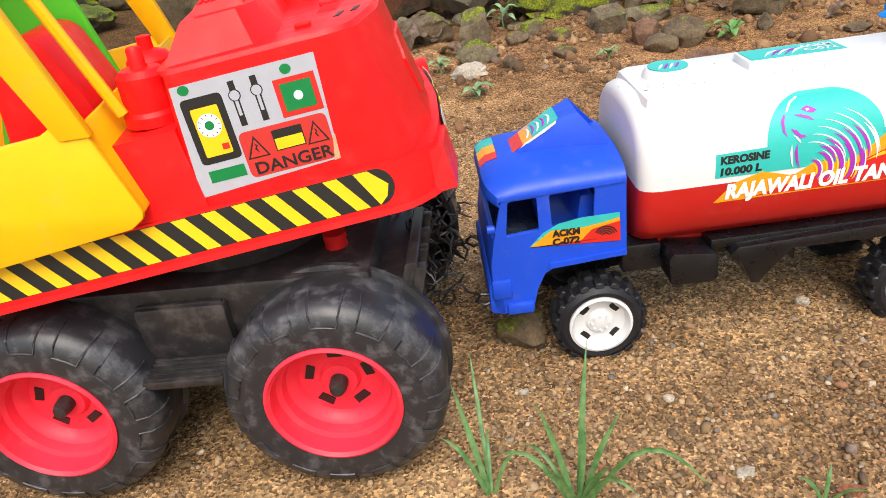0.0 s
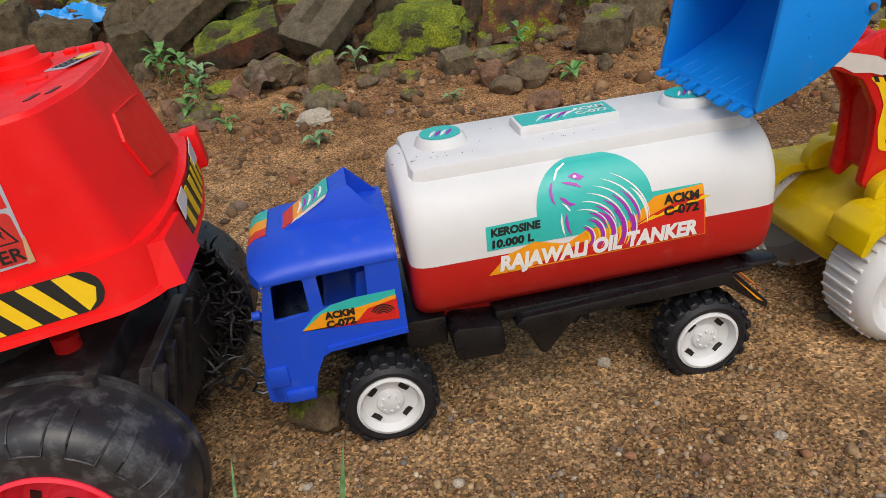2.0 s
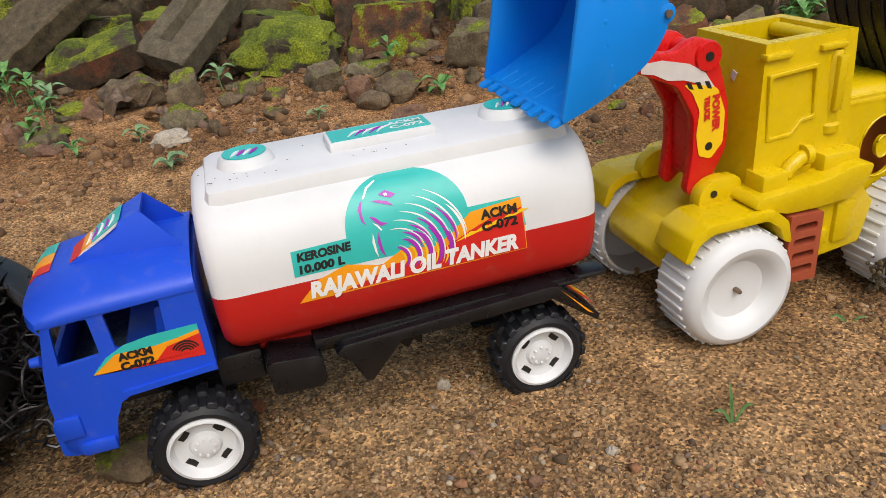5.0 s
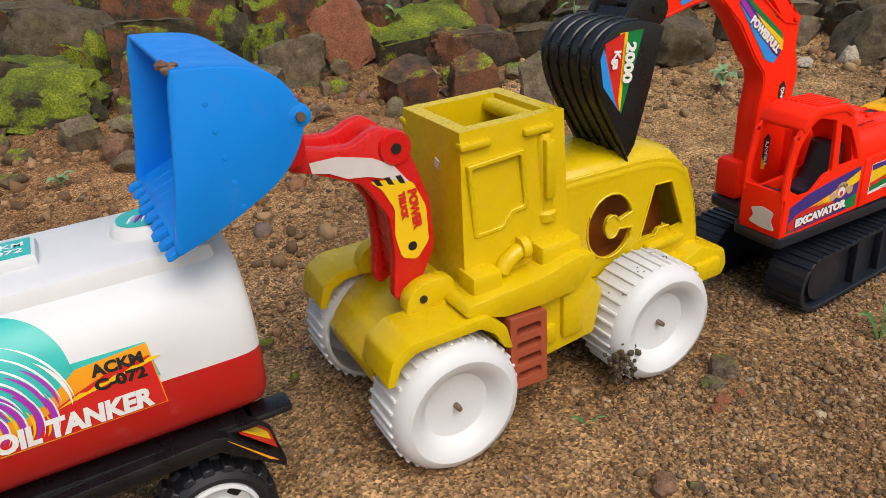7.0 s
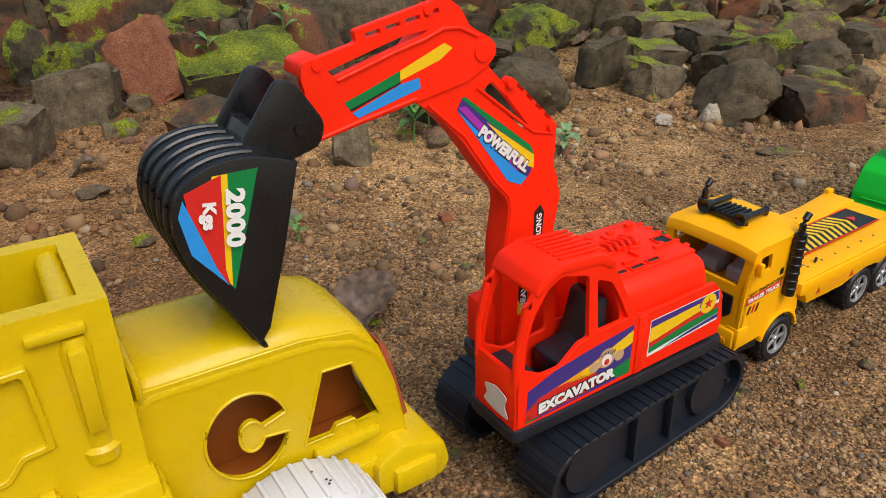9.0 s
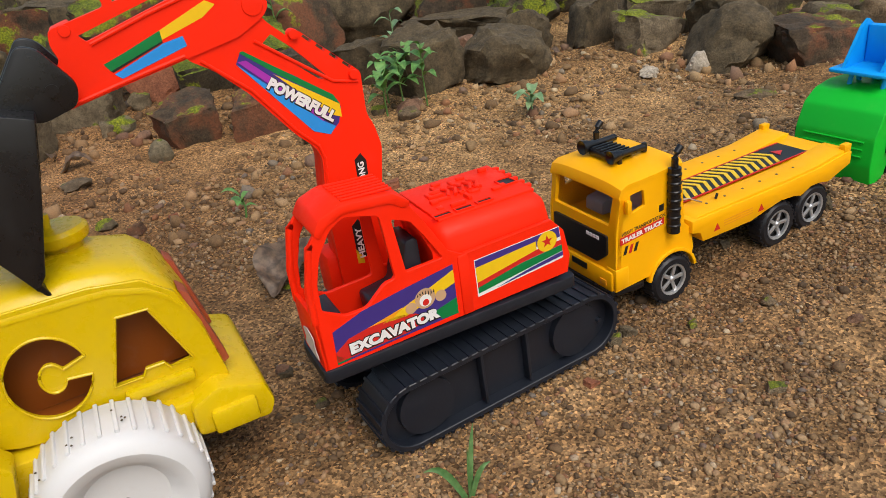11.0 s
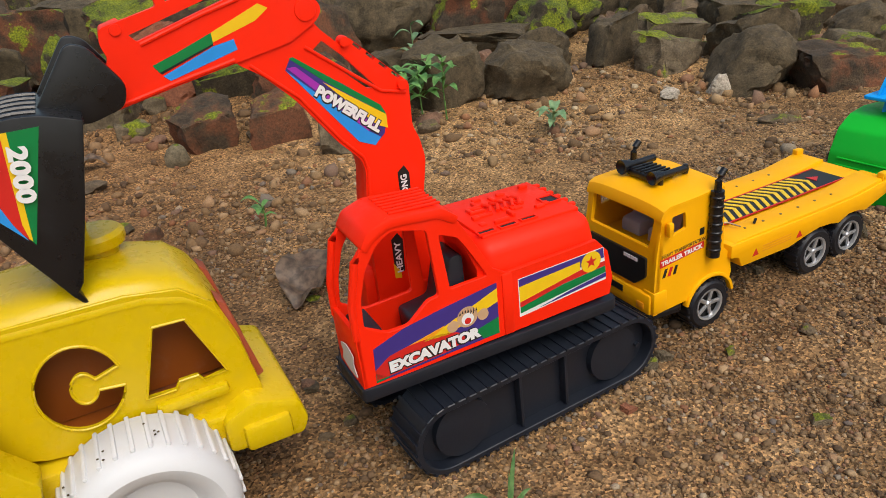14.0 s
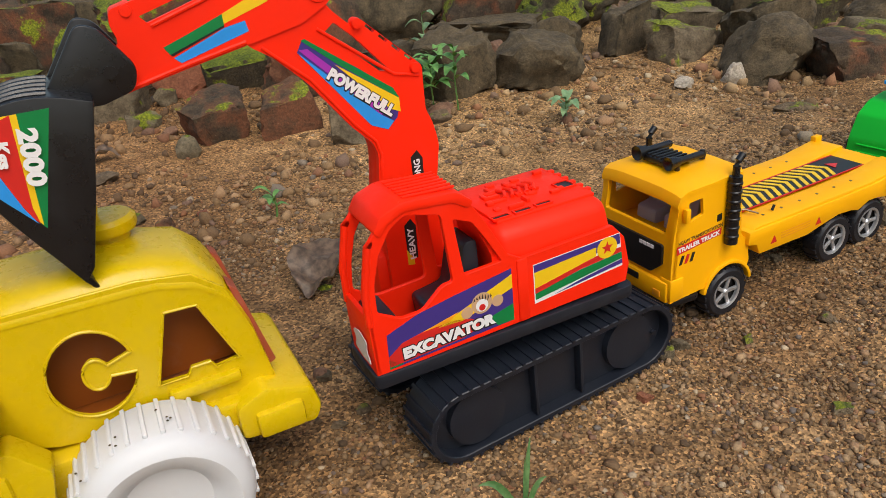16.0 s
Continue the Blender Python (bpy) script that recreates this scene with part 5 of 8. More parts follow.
def track(y0, y1):
    hub = new("track")
    hub.parent = excavator
    hub.matrix_basis = TRK @ pose(0, y0, 0.0)
    w = y1 - y0
    x0, x1, h = 0.020, 0.178, 0.0275
    loop = arc(x1, h, h, -90, 90, 18) + arc(x0, h, h, 90, 270, 18)
    k = (h - 0.0045) / h
    inner = arc(x1, h, h * k, -90, 90, 18) + arc(x0, h, h * k, 90, 270, 18)
    part("belt", plate(loop, 0, w, (inner,), 0.0006, seg=1), NAVYBLACK, hub)
    ins = [(x0 + (x - x0) * 1.0, h + (z - h) * 0.99) for x, z in inner]
    part("track_side", plate(ins, 0.010, 0.013), NAVYBLACK, hub)
    for rx in (0.078, 0.118):
        part("rib", box(rx, rx + 0.0025, 0.003, 0.012, 0.005, 2 * h - 0.005, 0.0004), NAVYBLACK, hub)
    for cx in (x0 + 0.012, x1 - 0.012):
        part("roller", turned([(0, 0.004), (0.022, 0.005), (0.0225, 0.011)], (cx, 0, h), seg=30), NAVYBLACK, hub)
    part("pin", turned([(0, 0.002), (0.002, 0.002), (0.002, 0.008)], (x1 + 0.01, 0, h), seg=10), NAVYBLACK, hub)
    # cleats round the belt
    length = 2 * (x1 - x0) + 2 * math.pi * h
    n = 58
    for i in range(n):
        s = length * i / n
        if s < x1 - x0:
            p, a = (x0 + s, 0.0), 180
        elif s < x1 - x0 + math.pi * h:
            t = (s - (x1 - x0)) / h
            p, a = (x1 + h * math.sin(t), h - h * math.cos(t)), 180 - math.degrees(t)
        elif s < 2 * (x1 - x0) + math.pi * h:
            p, a = (x1 - (s - (x1 - x0) - math.pi * h), 2 * h), 0
        else:
            t = (s - 2 * (x1 - x0) - math.pi * h) / h
            p, a = (x0 - h * math.sin(t), h + h * math.cos(t)), -math.degrees(t)
        b = box(-0.0012, 0.0012, -0.0006, w + 0.0006, -0.0008, 0.0012, 0.0)
        part("cleat", xy(Matrix.Translation((p[0], 0, p[1])) @ Matrix.Rotation(radians(a), 4, "Y"), b), NAVYBLACK, hub)


track(-0.013, 0.024)
track(0.081, 0.118)
part("undercarriage", xy(TRK, box(0.04, 0.16, 0.018, 0.088, 0.02, 0.052, 0.003)), NAVYBLACK, excavator)
part("turntable", turned([(0, 0), (0.03, 0), (0.03, 0.022), (0, 0.022)], (0.08, 0.052, 0.05), "z", 32), NAVYBLACK, excavator)
# house
part("base_skirt", slab(rounded([(-0.033, -0.002), (0.166, -0.002), (0.17, 0.05), (0.16, 0.106), (0.002, 0.106), (-0.004, 0.06), (-0.033, 0.046)], 0.006), 0.0735, 0.083, 0.001), NAVYBLACK, excavator)
near_side = [(-0.030, 0.082), (0.160, 0.087), (0.1625, 0.100), (0.158, 0.122), (0.148, 0.133), (0.076, 0.131), (0.066, 0.137), (0.052, 0.163), (0.043, 0.178), (0.032, 0.1855), (0.0, 0.1885), (-0.0142, 0.1838), (-0.0246, 0.1704), (-0.0308, 0.142), (-0.0312, 0.12)]
w1 = [(-0.0248, 0.1253), (-0.0104, 0.117), (0.0041, 0.1171), (0.019, 0.1298), (0.0265, 0.1302), (0.0225, 0.1765), (0.0, 0.1825), (-0.0098, 0.1765), (-0.0192, 0.162), (-0.0242, 0.1437)]
w2 = [(0.0300, 0.1715), (0.0345, 0.1325), (0.0615, 0.1335), (0.05, 0.154), (0.0425, 0.166)]
part("cab_side", plate(near_side, 0.0, 0.0035, (rounded(w1, 0.003), rounded(w2, 0.002)), 0.0008, seg=1), ORANGERED, excavator)
far_side = [(-0.030, 0.083), (0.06, 0.085), (0.06, 0.150), (0.043, 0.178), (0.032, 0.1855), (0.0, 0.1885), (-0.0142, 0.1838), (-0.0246, 0.1704), (-0.0308, 0.142), (-0.0312, 0.12)]
part("cab_side", plate(far_side, 0.0385, 0.0415, (rounded([(-0.0262, 0.125), (-0.0104, 0.116), (0.024, 0.118), (0.0225, 0.1755), (0.0, 0.1825), (-0.0098, 0.1765), (-0.0192, 0.162), (-0.0242, 0.1437)], 0.003), rounded([(0.03, 0.168), (0.0335, 0.122), (0.054, 0.122), (0.052, 0.15), (0.042, 0.166)], 0.002)), 0.0008, seg=1), ORANGERED, excavator)
part("cab_roof", plate(rounded([(-0.0205, 0.1765), (-0.0148, 0.186), (-0.001, 0.1908), (0.034, 0.188), (0.045, 0.1795), (0.041, 0.1755), (0.031, 0.182), (0.0, 0.1848), (-0.0115, 0.1795), (-0.0165, 0.173)], 0.003), -0.001, 0.0425, bev=0.0012), ORANGERED, excavator)
for k in range(7):
    part("roof_rib", box(0.002, 0.036, 0.0, 0.0022, 0, 0.0015, 0.0006), ORANGERED, excavator).matrix_basis = pose(0.0, 0.005 + 0.005 * k, 0.1905, 0, 3.0, 0)
part("front_panel", plate([(-0.031, 0.082), (-0.0318, 0.124), (-0.0285, 0.124), (-0.028, 0.082)], 0.0, 0.042, bev=0.0006), ORANGERED, excavator)
for y in (0.0015, 0.040):
    part("pillar", tube([(-0.0302, y, 0.118), (-0.0300, y, 0.141), (-0.0242, y, 0.169), (-0.014, y, 0.1825), (0.0, y, 0.1885)], 0.0026, 10), ORANGERED, excavator)
part("cab_floor", box(-0.028, 0.062, 0.0035, 0.0385, 0.086, 0.09, 0.0005), NAVYBLACK, excavator)
part("dashboard", plate([(-0.026, 0.09), (-0.025, 0.118), (-0.012, 0.118), (-0.006, 0.09)], 0.006, 0.036, bev=0.001), NAVYBLACK, excavator)
part("seat", plate(rounded([(0.012, 0.09), (0.010, 0.113), (0.032, 0.116), (0.040, 0.15), (0.049, 0.15), (0.05, 0.09)], 0.004), 0.008, 0.034, bev=0.0015), NAVYBLACK, excavator, "black driver seat")
part("rear_wall", plate([(0.056, 0.086), (0.0615, 0.086), (0.0615, 0.135), (0.047, 0.17), (0.0435, 0.168), (0.056, 0.138)], 0.0035, 0.0385), ORANGERED, excavator)
scrap = part("front_scrap", plate(rounded([(0.004, 0.089), (0.018, 0.0885), (0.031, 0.091), (0.026, 0.098), (0.03, 0.104), (0.018, 0.108), (0.006, 0.105), (0.009, 0.097)], 0.003), 0, 0.0006), PAPER, excavator, "torn white sticker paper")
scrap.matrix_basis = pose(-0.0306, 0.0, 0.0, 0, -1.0, 0) @ pose(0, 0, 0, 0, 0, 90)
# engine deck
b = box(0.063, 0.163, 0.001, 0.104, 0.083, 0.1485, 0.0)
for v in b.verts:
    if v.co.z > 0.14:
        v.co.y = 0.013 if v.co.y < 0.05 else 0.094
        v.co.x = 0.066 if v.co.x < 0.1 else 0.154
soften(b, 0.010, 5)
part("engine_deck", b, ORANGERED, excavator)
part("deck_panel", box(0.072, 0.150, 0.022, 0.088, 0.147, 0.150, 0.001), ORANGERED, excavator)
rnd = random.Random(21)
for k in range(22):
    x, y = rnd.uniform(0.08, 0.14), rnd.uniform(0.034, 0.08)
    lx, ly = rnd.choice(((0.007, 0.004), (0.003, 0.009), (0.012, 0.003), (0.005, 0.005)))
    part("engine_detail", box(x - lx / 2, x + lx / 2, y - ly / 2, y + ly / 2, 0.149, 0.1505 + rnd.uniform(0.0008, 0.0025), 0.0008), ORANGERED, excavator)
for k in range(5):
    part("pipe_detail", tube([(0.095 + 0.006 * k, 0.05, 0.1515), (0.099 + 0.006 * k, 0.058, 0.1525), (0.097 + 0.006 * k, 0.066, 0.1515)], 0.0014, 8), ORANGERED, excavator)
for x, y, lx, ly in ((0.077, 0.026, 0.012, 0.004), (0.094, 0.026, 0.012, 0.004), (0.111, 0.027, 0.011, 0.0035), (0.141, 0.046, 0.011, 0.011)):
    part("slot", box(x - lx / 2, x + lx / 2, y - ly / 2, y + ly / 2, 0.1496, 0.1506, 0.0), INK, excavator, "dark deck opening")
    part("slot_rim", slab([(x - lx / 2 - 0.001, y - ly / 2 - 0.001), (x + lx / 2 + 0.001, y - ly / 2 - 0.001), (x + lx / 2 + 0.001, y + ly / 2 + 0.001), (x - lx / 2 - 0.001, y + ly / 2 + 0.001)], 0.15, 0.1514, 0.0, ([(x - lx / 2, y - ly / 2), (x + lx / 2, y - ly / 2), (x + lx / 2, y + ly / 2), (x - lx / 2, y + ly / 2)],)), ORANGERED, excavator)
for k in range(6):
    part("deck_rib", box(0.148, 0.1535, 0.03 + 0.009 * k, 0.034 + 0.009 * k, 0.1475, 0.1505, 0.0008), ORANGERED, excavator)
part("far_body", box(0.004, 0.066, 0.078, 0.105, 0.083, 0.122, 0.005), ORANGERED, excavator)
part("post_trim", box(0.0715, 0.0795, -0.0012, 0.004, 0.085, 0.131, 0.0012), ORANGERED, excavator)
# prints on the house
hs = lambda x, z: 0.0
part("side_sticker", print_patch([(-0.0225, 0.0845), (-0.0215, 0.109), (0.0, 0.1165), (0.027, 0.121), (0.0675, 0.1265), (0.0675, 0.0885)], hs, 0.0003), PINDIGO, excavator, "striped sticker with white lettering")
part("band", print_patch([(0.012, 0.102), (0.0675, 0.1225), (0.0675, 0.1125), (0.03, 0.101)], hs, 0.0006), PYELLOW, excavator)
part("band", print_patch([(-0.0222, 0.0935), (-0.012, 0.1005), (0.004, 0.1035), (0.02, 0.1045), (0.036, 0.1005), (0.046, 0.0935), (0.03, 0.0885), (-0.0222, 0.086)], hs, 0.0006), PRED, excavator)
part("band", print_patch([(0.002, 0.103), (0.028, 0.1085), (0.02, 0.1035)], hs, 0.0009), PORANGE, excavator)
part("band", print_patch([(0.055, 0.0885), (0.0675, 0.0885), (0.0675, 0.101), (0.05, 0.0965)], hs, 0.0006), PGREEN, excavator)
part("band", print_patch([(-0.0225, 0.0845), (-0.0222, 0.0915), (-0.013, 0.0855)], hs, 0.0006), PGREEN, excavator)
for o, m_ in ((arc(0.0445, 0.109, 0.0075, 0, 345, 20), TAN), (arc(0.0445, 0.1075, 0.0045, 0, 345, 16), PWHITE), (arc(0.0445, 0.106, 0.0024, 0, 345, 12), PRED), (arc(0.0335, 0.1055, 0.0042, 0, 345, 12), TAN), (arc(0.056, 0.107, 0.0042, 0, 345, 12), TAN)):
    part("spot", print_patch(o, hs, 0.0011 if m_ is TAN else 0.0014 if m_ is PWHITE else 0.0017), m_, excavator)
for k in range(7):
    x = 0.0385 + 0.002 * k
    part("stripe", print_patch([(x, 0.1115 + 0.002 * math.sin(k)), (x + 0.0008, 0.1155 - 0.0005 * abs(k - 3)), (x + 0.0013, 0.112)], hs, 0.0017), INK, excavator)
word("lettering_edge", "EXCAVATOR", -0.0130, 0.0888, 0.0104, INK, excavator, hs, 0.0019, 2.5, 0.067, 0.0, 0.0013, label="dark edge of the lettering")
word("lettering", "EXCAVATOR", -0.0125, 0.0893, 0.0098, PWHITE, excavator, hs, 0.0028, 2.5, 0.066, 0.0, 0.0007, label="bold white lettering")
part("rear_sticker", print_patch([(0.084, 0.0945), (0.0838, 0.1235), (0.154, 0.1262), (0.1565, 0.1005)], hs, 0.0003), PWHITE, excavator, "striped sticker with a star")
part("band", print_patch([(0.0845, 0.1155), (0.0842, 0.123), (0.1537, 0.1257), (0.1545, 0.118), (0.136, 0.1165)], hs, 0.0006), PINDIGO, excavator)
part("band", print_patch([(0.0846, 0.1055), (0.0844, 0.1175), (0.134, 0.121), (0.134, 0.1145)], hs, 0.0009), PYELLOW, excavator)
part("band", print_patch([(0.0846, 0.1018), (0.0846, 0.1058), (0.135, 0.1145), (0.1553, 0.1152), (0.1555, 0.1115), (0.12, 0.1085)], hs, 0.0012), PRED, excavator)
part("band", print_patch([(0.0848, 0.0972), (0.0848, 0.1018), (0.12, 0.1082), (0.1555, 0.1112), (0.156, 0.1062)], hs, 0.0009), PGREEN, excavator)
part("band", print_patch([(0.1, 0.0968), (0.125, 0.1015), (0.156, 0.1058), (0.1562, 0.1025)], hs, 0.0012), PINDIGO, excavator)
part("disc", print_patch(arc(0.1432, 0.118, 0.0083, 0, 350, 28, 0.0078), hs, 0.0013), PYELLOW, excavator)
part("star", print_patch([(0.1432 + (0.005 if k % 2 == 0 else 0.002) * math.sin(radians(36 * k)), 0.118 + (0.005 if k % 2 == 0 else 0.002) * math.cos(radians(36 * k))) for k in range(10)], hs, 0.0017), PRED, excavator, "red star")
# boom and stick: flat moulded arms with the hose guards standing free above long slots
ay0, ay1 = 0.0705, 0.0925
boom = rounded([(0.012, 0.088), (0.0112, 0.166), (0.0152, 0.197), (0.0128, 0.2055), (0.0008, 0.2182), (-0.0223, 0.2507), (-0.040, 0.269), (-0.054, 0.2785), (-0.053, 0.290), (-0.04, 0.299), (-0.02, 0.302), (-0.0052, 0.2955), (-0.0012, 0.2897), (0.0108, 0.278), (0.0148, 0.2833), (0.0525, 0.2484), (0.0522, 0.2422), (0.0517, 0.2195), (0.0556, 0.211), (0.0588, 0.1955), (0.0538, 0.166), (0.0525, 0.088)], 0.004)
boom_slot = rounded([(-0.0075, 0.2785), (-0.001, 0.2832), (0.0108, 0.2722), (0.031, 0.2487), (0.024, 0.2495)], 0.001)
guard_slots = []
for k in range(4):
    gx_, gz_ = 0.0178 + 0.0077 * k, 0.2778 - 0.00715 * k
    guard_slots.append([(gx_, gz_), (gx_ + 0.0048, gz_ - 0.0045), (gx_ + 0.0062, gz_ - 0.003), (gx_ + 0.0014, gz_ + 0.0015)])
part("boom", plate(boom, ay0, ay0 + 0.005, (boom_slot, *guard_slots), 0.0008, seg=1), ORANGERED, excavator, "bent red boom with a slotted guard")
part("boom_back", plate(rounded([(0.0125, 0.088), (0.012, 0.166), (0.016, 0.197), (0.0138, 0.2058), (0.002, 0.219), (-0.021, 0.2515), (-0.039, 0.270), (-0.052, 0.280), (-0.04, 0.296), (-0.022, 0.292), (0.012, 0.254), (0.03, 0.2385), (0.047, 0.236), (0.0505, 0.2195), (0.0545, 0.211), (0.0575, 0.1955), (0.0528, 0.166), (0.0515, 0.088)], 0.004), ay0 + 0.004, ay1, bev=0.001), ORANGERED, excavator)
sy0, sy1 = 0.069, 0.094
stick = rounded([(-0.1245, 0.2645), (-0.0905, 0.2717), (-0.054, 0.2788), (-0.02, 0.2855), (-0.003, 0.2945), (0.0008, 0.2995), (0.0008, 0.304), (-0.003, 0.3085), (-0.0178, 0.3165), (-0.0245, 0.3273), (-0.0345, 0.3343), (-0.0465, 0.3311), (-0.0905, 0.3212), (-0.0885, 0.3152), (-0.1075, 0.3108), (-0.120, 0.3082), (-0.1215, 0.300), (-0.119, 0.292), (-0.1255, 0.283), (-0.1275, 0.272)], 0.003)
stick_slot = rounded([(-0.1063, 0.3028), (-0.1027, 0.2988), (-0.0681, 0.3091), (-0.05, 0.3145), (-0.0454, 0.3174), (-0.0615, 0.3157), (-0.0886, 0.308)], 0.001)
rail_slots = [[(-0.0838 + 0.0122 * k, 0.3168 + 0.0024 * k), (-0.0748 + 0.0122 * k, 0.3186 + 0.0024 * k), (-0.075 + 0.0122 * k, 0.3211 + 0.0024 * k), (-0.084 + 0.0122 * k, 0.3193 + 0.0024 * k)] for k in range(4)]
part("stick", plate(stick, sy0, sy0 + 0.005, (stick_slot, *rail_slots), 0.0008, seg=1), ORANGERED, excavator, "red stick with a slotted hose guard")
part("stick_back", plate(rounded([(-0.1235, 0.2655), (-0.0905, 0.2727), (-0.054, 0.2798), (-0.02, 0.2865), (-0.004, 0.2955), (-0.001, 0.3), (-0.001, 0.3035), (-0.004, 0.3075), (-0.0188, 0.3155), (-0.026, 0.325), (-0.034, 0.329), (-0.043, 0.316), (-0.052, 0.306), (-0.1, 0.292), (-0.119, 0.288), (-0.1255, 0.278)], 0.003), sy0 + 0.004, sy1, bev=0.001), ORANGERED, excavator)
part("bucket_ram_end", plate(rounded([(-0.1205, 0.300), (-0.119, 0.3075), (-0.108, 0.3105), (-0.108, 0.303)], 0.002), sy0 + 0.003, sy1, bev=0.001), ORANGERED, excavator)
part("stick_rim", tube([(-0.1225, sy0, 0.2665), (-0.0905, sy0, 0.2737), (-0.054, sy0, 0.2808)], 0.0014, 8), ORANGERED, excavator)
part("stick_rim", tube([(-0.1015, sy0, 0.2972), (-0.068, sy0, 0.3075), (-0.047, sy0, 0.3128), (-0.036, sy0, 0.317), (-0.025, sy0, 0.3165), (-0.012, sy0, 0.3105)], 0.0013, 8), ORANGERED, excavator)
part("boom_rim", tube([(-0.046, ay0, 0.276), (-0.0205, ay0, 0.2525), (0.0025, ay0, 0.2198), (0.0145, ay0, 0.2065), (0.017, ay0, 0.197), (0.0135, ay0, 0.166)], 0.0012, 8), ORANGERED, excavator)
part("boom_rim", tube([(-0.012, ay0, 0.281), (0.0325, ay0, 0.2465), (0.0495, ay0, 0.2425)], 0.0012, 8), ORANGERED, excavator)
for px, pz in ((-0.112, 0.3065), (-0.0455, 0.328), (0.047, 0.2478), (0.0125, 0.2805)):
    part("ram_lug", turned([(0, sy0 - 0.0012), (0.0030, sy0 - 0.001), (0.0034, sy0 + 0.001), (0.0034, sy0 + 0.006), (0, sy0 + 0.007)], (px, 0, pz), seg=16), ORANGERED, excavator)
part("knee_pin", turned([(0, -0.0008), (0.0062, -0.0005), (0.0068, 0.001), (0, 0.0012)], (-0.0085, sy0 - 0.0004, 0.302), seg=24), ORANGERED, excavator)
fs, fb = (lambda x, z: sy0), (lambda x, z: ay0)
part("stick_sticker", print_patch([(-0.0982, 0.2853), (-0.0854, 0.2896), (-0.0640, 0.2976), (-0.0640, 0.2917), (-0.0955, 0.2810)], fs, 0.0003), PGREEN, excavator, "striped arm sticker")
part("band", print_patch([(-0.0640, 0.2976), (-0.0352, 0.3093), (-0.0298, 0.3061), (-0.0384, 0.3003), (-0.0640, 0.2923)], fs, 0.0003), PYELLOW, excavator)
part("band", print_patch([(-0.0955, 0.2810), (-0.0640, 0.2917), (-0.0640, 0.2907), (-0.0944, 0.2800)], fs, 0.0006), INK, excavator)
part("band", print_patch([(-0.0941, 0.2789), (-0.0640, 0.2903), (-0.0523, 0.2923), (-0.0512, 0.2864), (-0.0907, 0.2757)], fs, 0.0004), PBLUE, excavator)
part("boom_sticker", print_patch([(-0.0260, 0.2697), (-0.0217, 0.2766), (0.0080, 0.2554), (0.0303, 0.2378), (0.0346, 0.2288), (0.0314, 0.2187), (0.0240, 0.2123), (0.0133, 0.2171)], fb, 0.0003), PINDIGO, excavator, "striped boom sticker")
part("band", print_patch([(-0.0228, 0.2761), (-0.0202, 0.2766), (0.0309, 0.2378), (0.0346, 0.2304), (-0.0026, 0.2586)], fb, 0.0006), PGREEN, excavator)
part("band", print_patch([(-0.0047, 0.2591), (0.0341, 0.2309), (0.0341, 0.2219), (0.0272, 0.2251)], fb, 0.0009), PYELLOW, excavator)
part("band", print_patch([(-0.0249, 0.2708), (-0.0196, 0.2708), (0.0250, 0.2261), (0.0208, 0.2224)], fb, 0.0006), MAGENTA, excavator)
part("band", print_patch([(-0.0260, 0.2697), (0.0208, 0.2224), (0.0288, 0.2169), (0.0240, 0.2123), (0.0133, 0.2171)], fb, 0.0009), PBLUE, excavator)
word("lettering_edge", "POWERFULL", -0.0113, 0.2523, 0.0096, INK, excavator, fb, 0.0014, -40, 0.0508, 0, 0.0012, label="dark edge of the lettering")
word("lettering", "POWERFULL", -0.0110, 0.2525, 0.0092, PWHITE, excavator, fb, 0.0024, -40, 0.050, 0, 0.0006)
for s, x, z, m_ in (("STRONG", 0.0375, 0.166, PWHITE), ("HEAVY", 0.0265, 0.119, PWHITE)):
    o = [(x - 0.0005, z - 0.004), (x - 0.0005, z + 0.024), (x + 0.0045, z + 0.028), (x + 0.008, z + 0.022), (x + 0.007, z - 0.002)]
    part("boom_label", print_patch(o, fb, 0.0003), INK, excavator, "dark vertical label")
    part("band", print_patch([(x - 0.001, z - 0.006), (x - 0.001, z + 0.006), (x + 0.004, z - 0.002), (x + 0.004, z - 0.007)], fb, 0.0006), PYELLOW, excavator)
    word("lettering", s, 0, 0, 0.0062, m_, excavator, None, 0, 0, 0.024, 0, 0.0002, pose(x + 0.0052, ay0 - 0.001, z - 0.002, 0, -90, 0))
# black bucket
part("bucket_link", plate(rounded([(-0.1139, 0.2797), (-0.1175, 0.2681), (-0.1375, 0.2623), (-0.1617, 0.2723), (-0.1375, 0.3049), (-0.1281, 0.3018)], 0.005), 0.059, 0.0632, bev=0.001), BLACK, excavator)
part("bucket_link", plate(rounded([(-0.1139, 0.2797), (-0.1175, 0.2681), (-0.1375, 0.2623), (-0.1617, 0.2723), (-0.1375, 0.3049), (-0.1281, 0.3018)], 0.005), 0.0985, 0.1027, bev=0.001), BLACK, excavator)
part("link_web", plate([(-0.1565, 0.2734), (-0.1512, 0.2818), (-0.1449, 0.2807), (-0.1428, 0.2744)], 0.061, 0.1), BLACK, excavator)
part("link_pin", turned([(0, 0), (0.0035, 0), (0.0035, 0.05), (0, 0.05)], (-0.1275, 0.0575, 0.279), seg=16), BLACK, excavator)
ky0, ky1 = 0.038, 0.102
back = [(-0.1393, 0.2704), (-0.1587, 0.2765), (-0.1761, 0.2770), (-0.1904, 0.2719), (-0.1991, 0.2617), (-0.2011, 0.2474), (-0.1965, 0.2289), (-0.1873, 0.2105), (-0.1756, 0.1901), (-0.1689, 0.1778)]
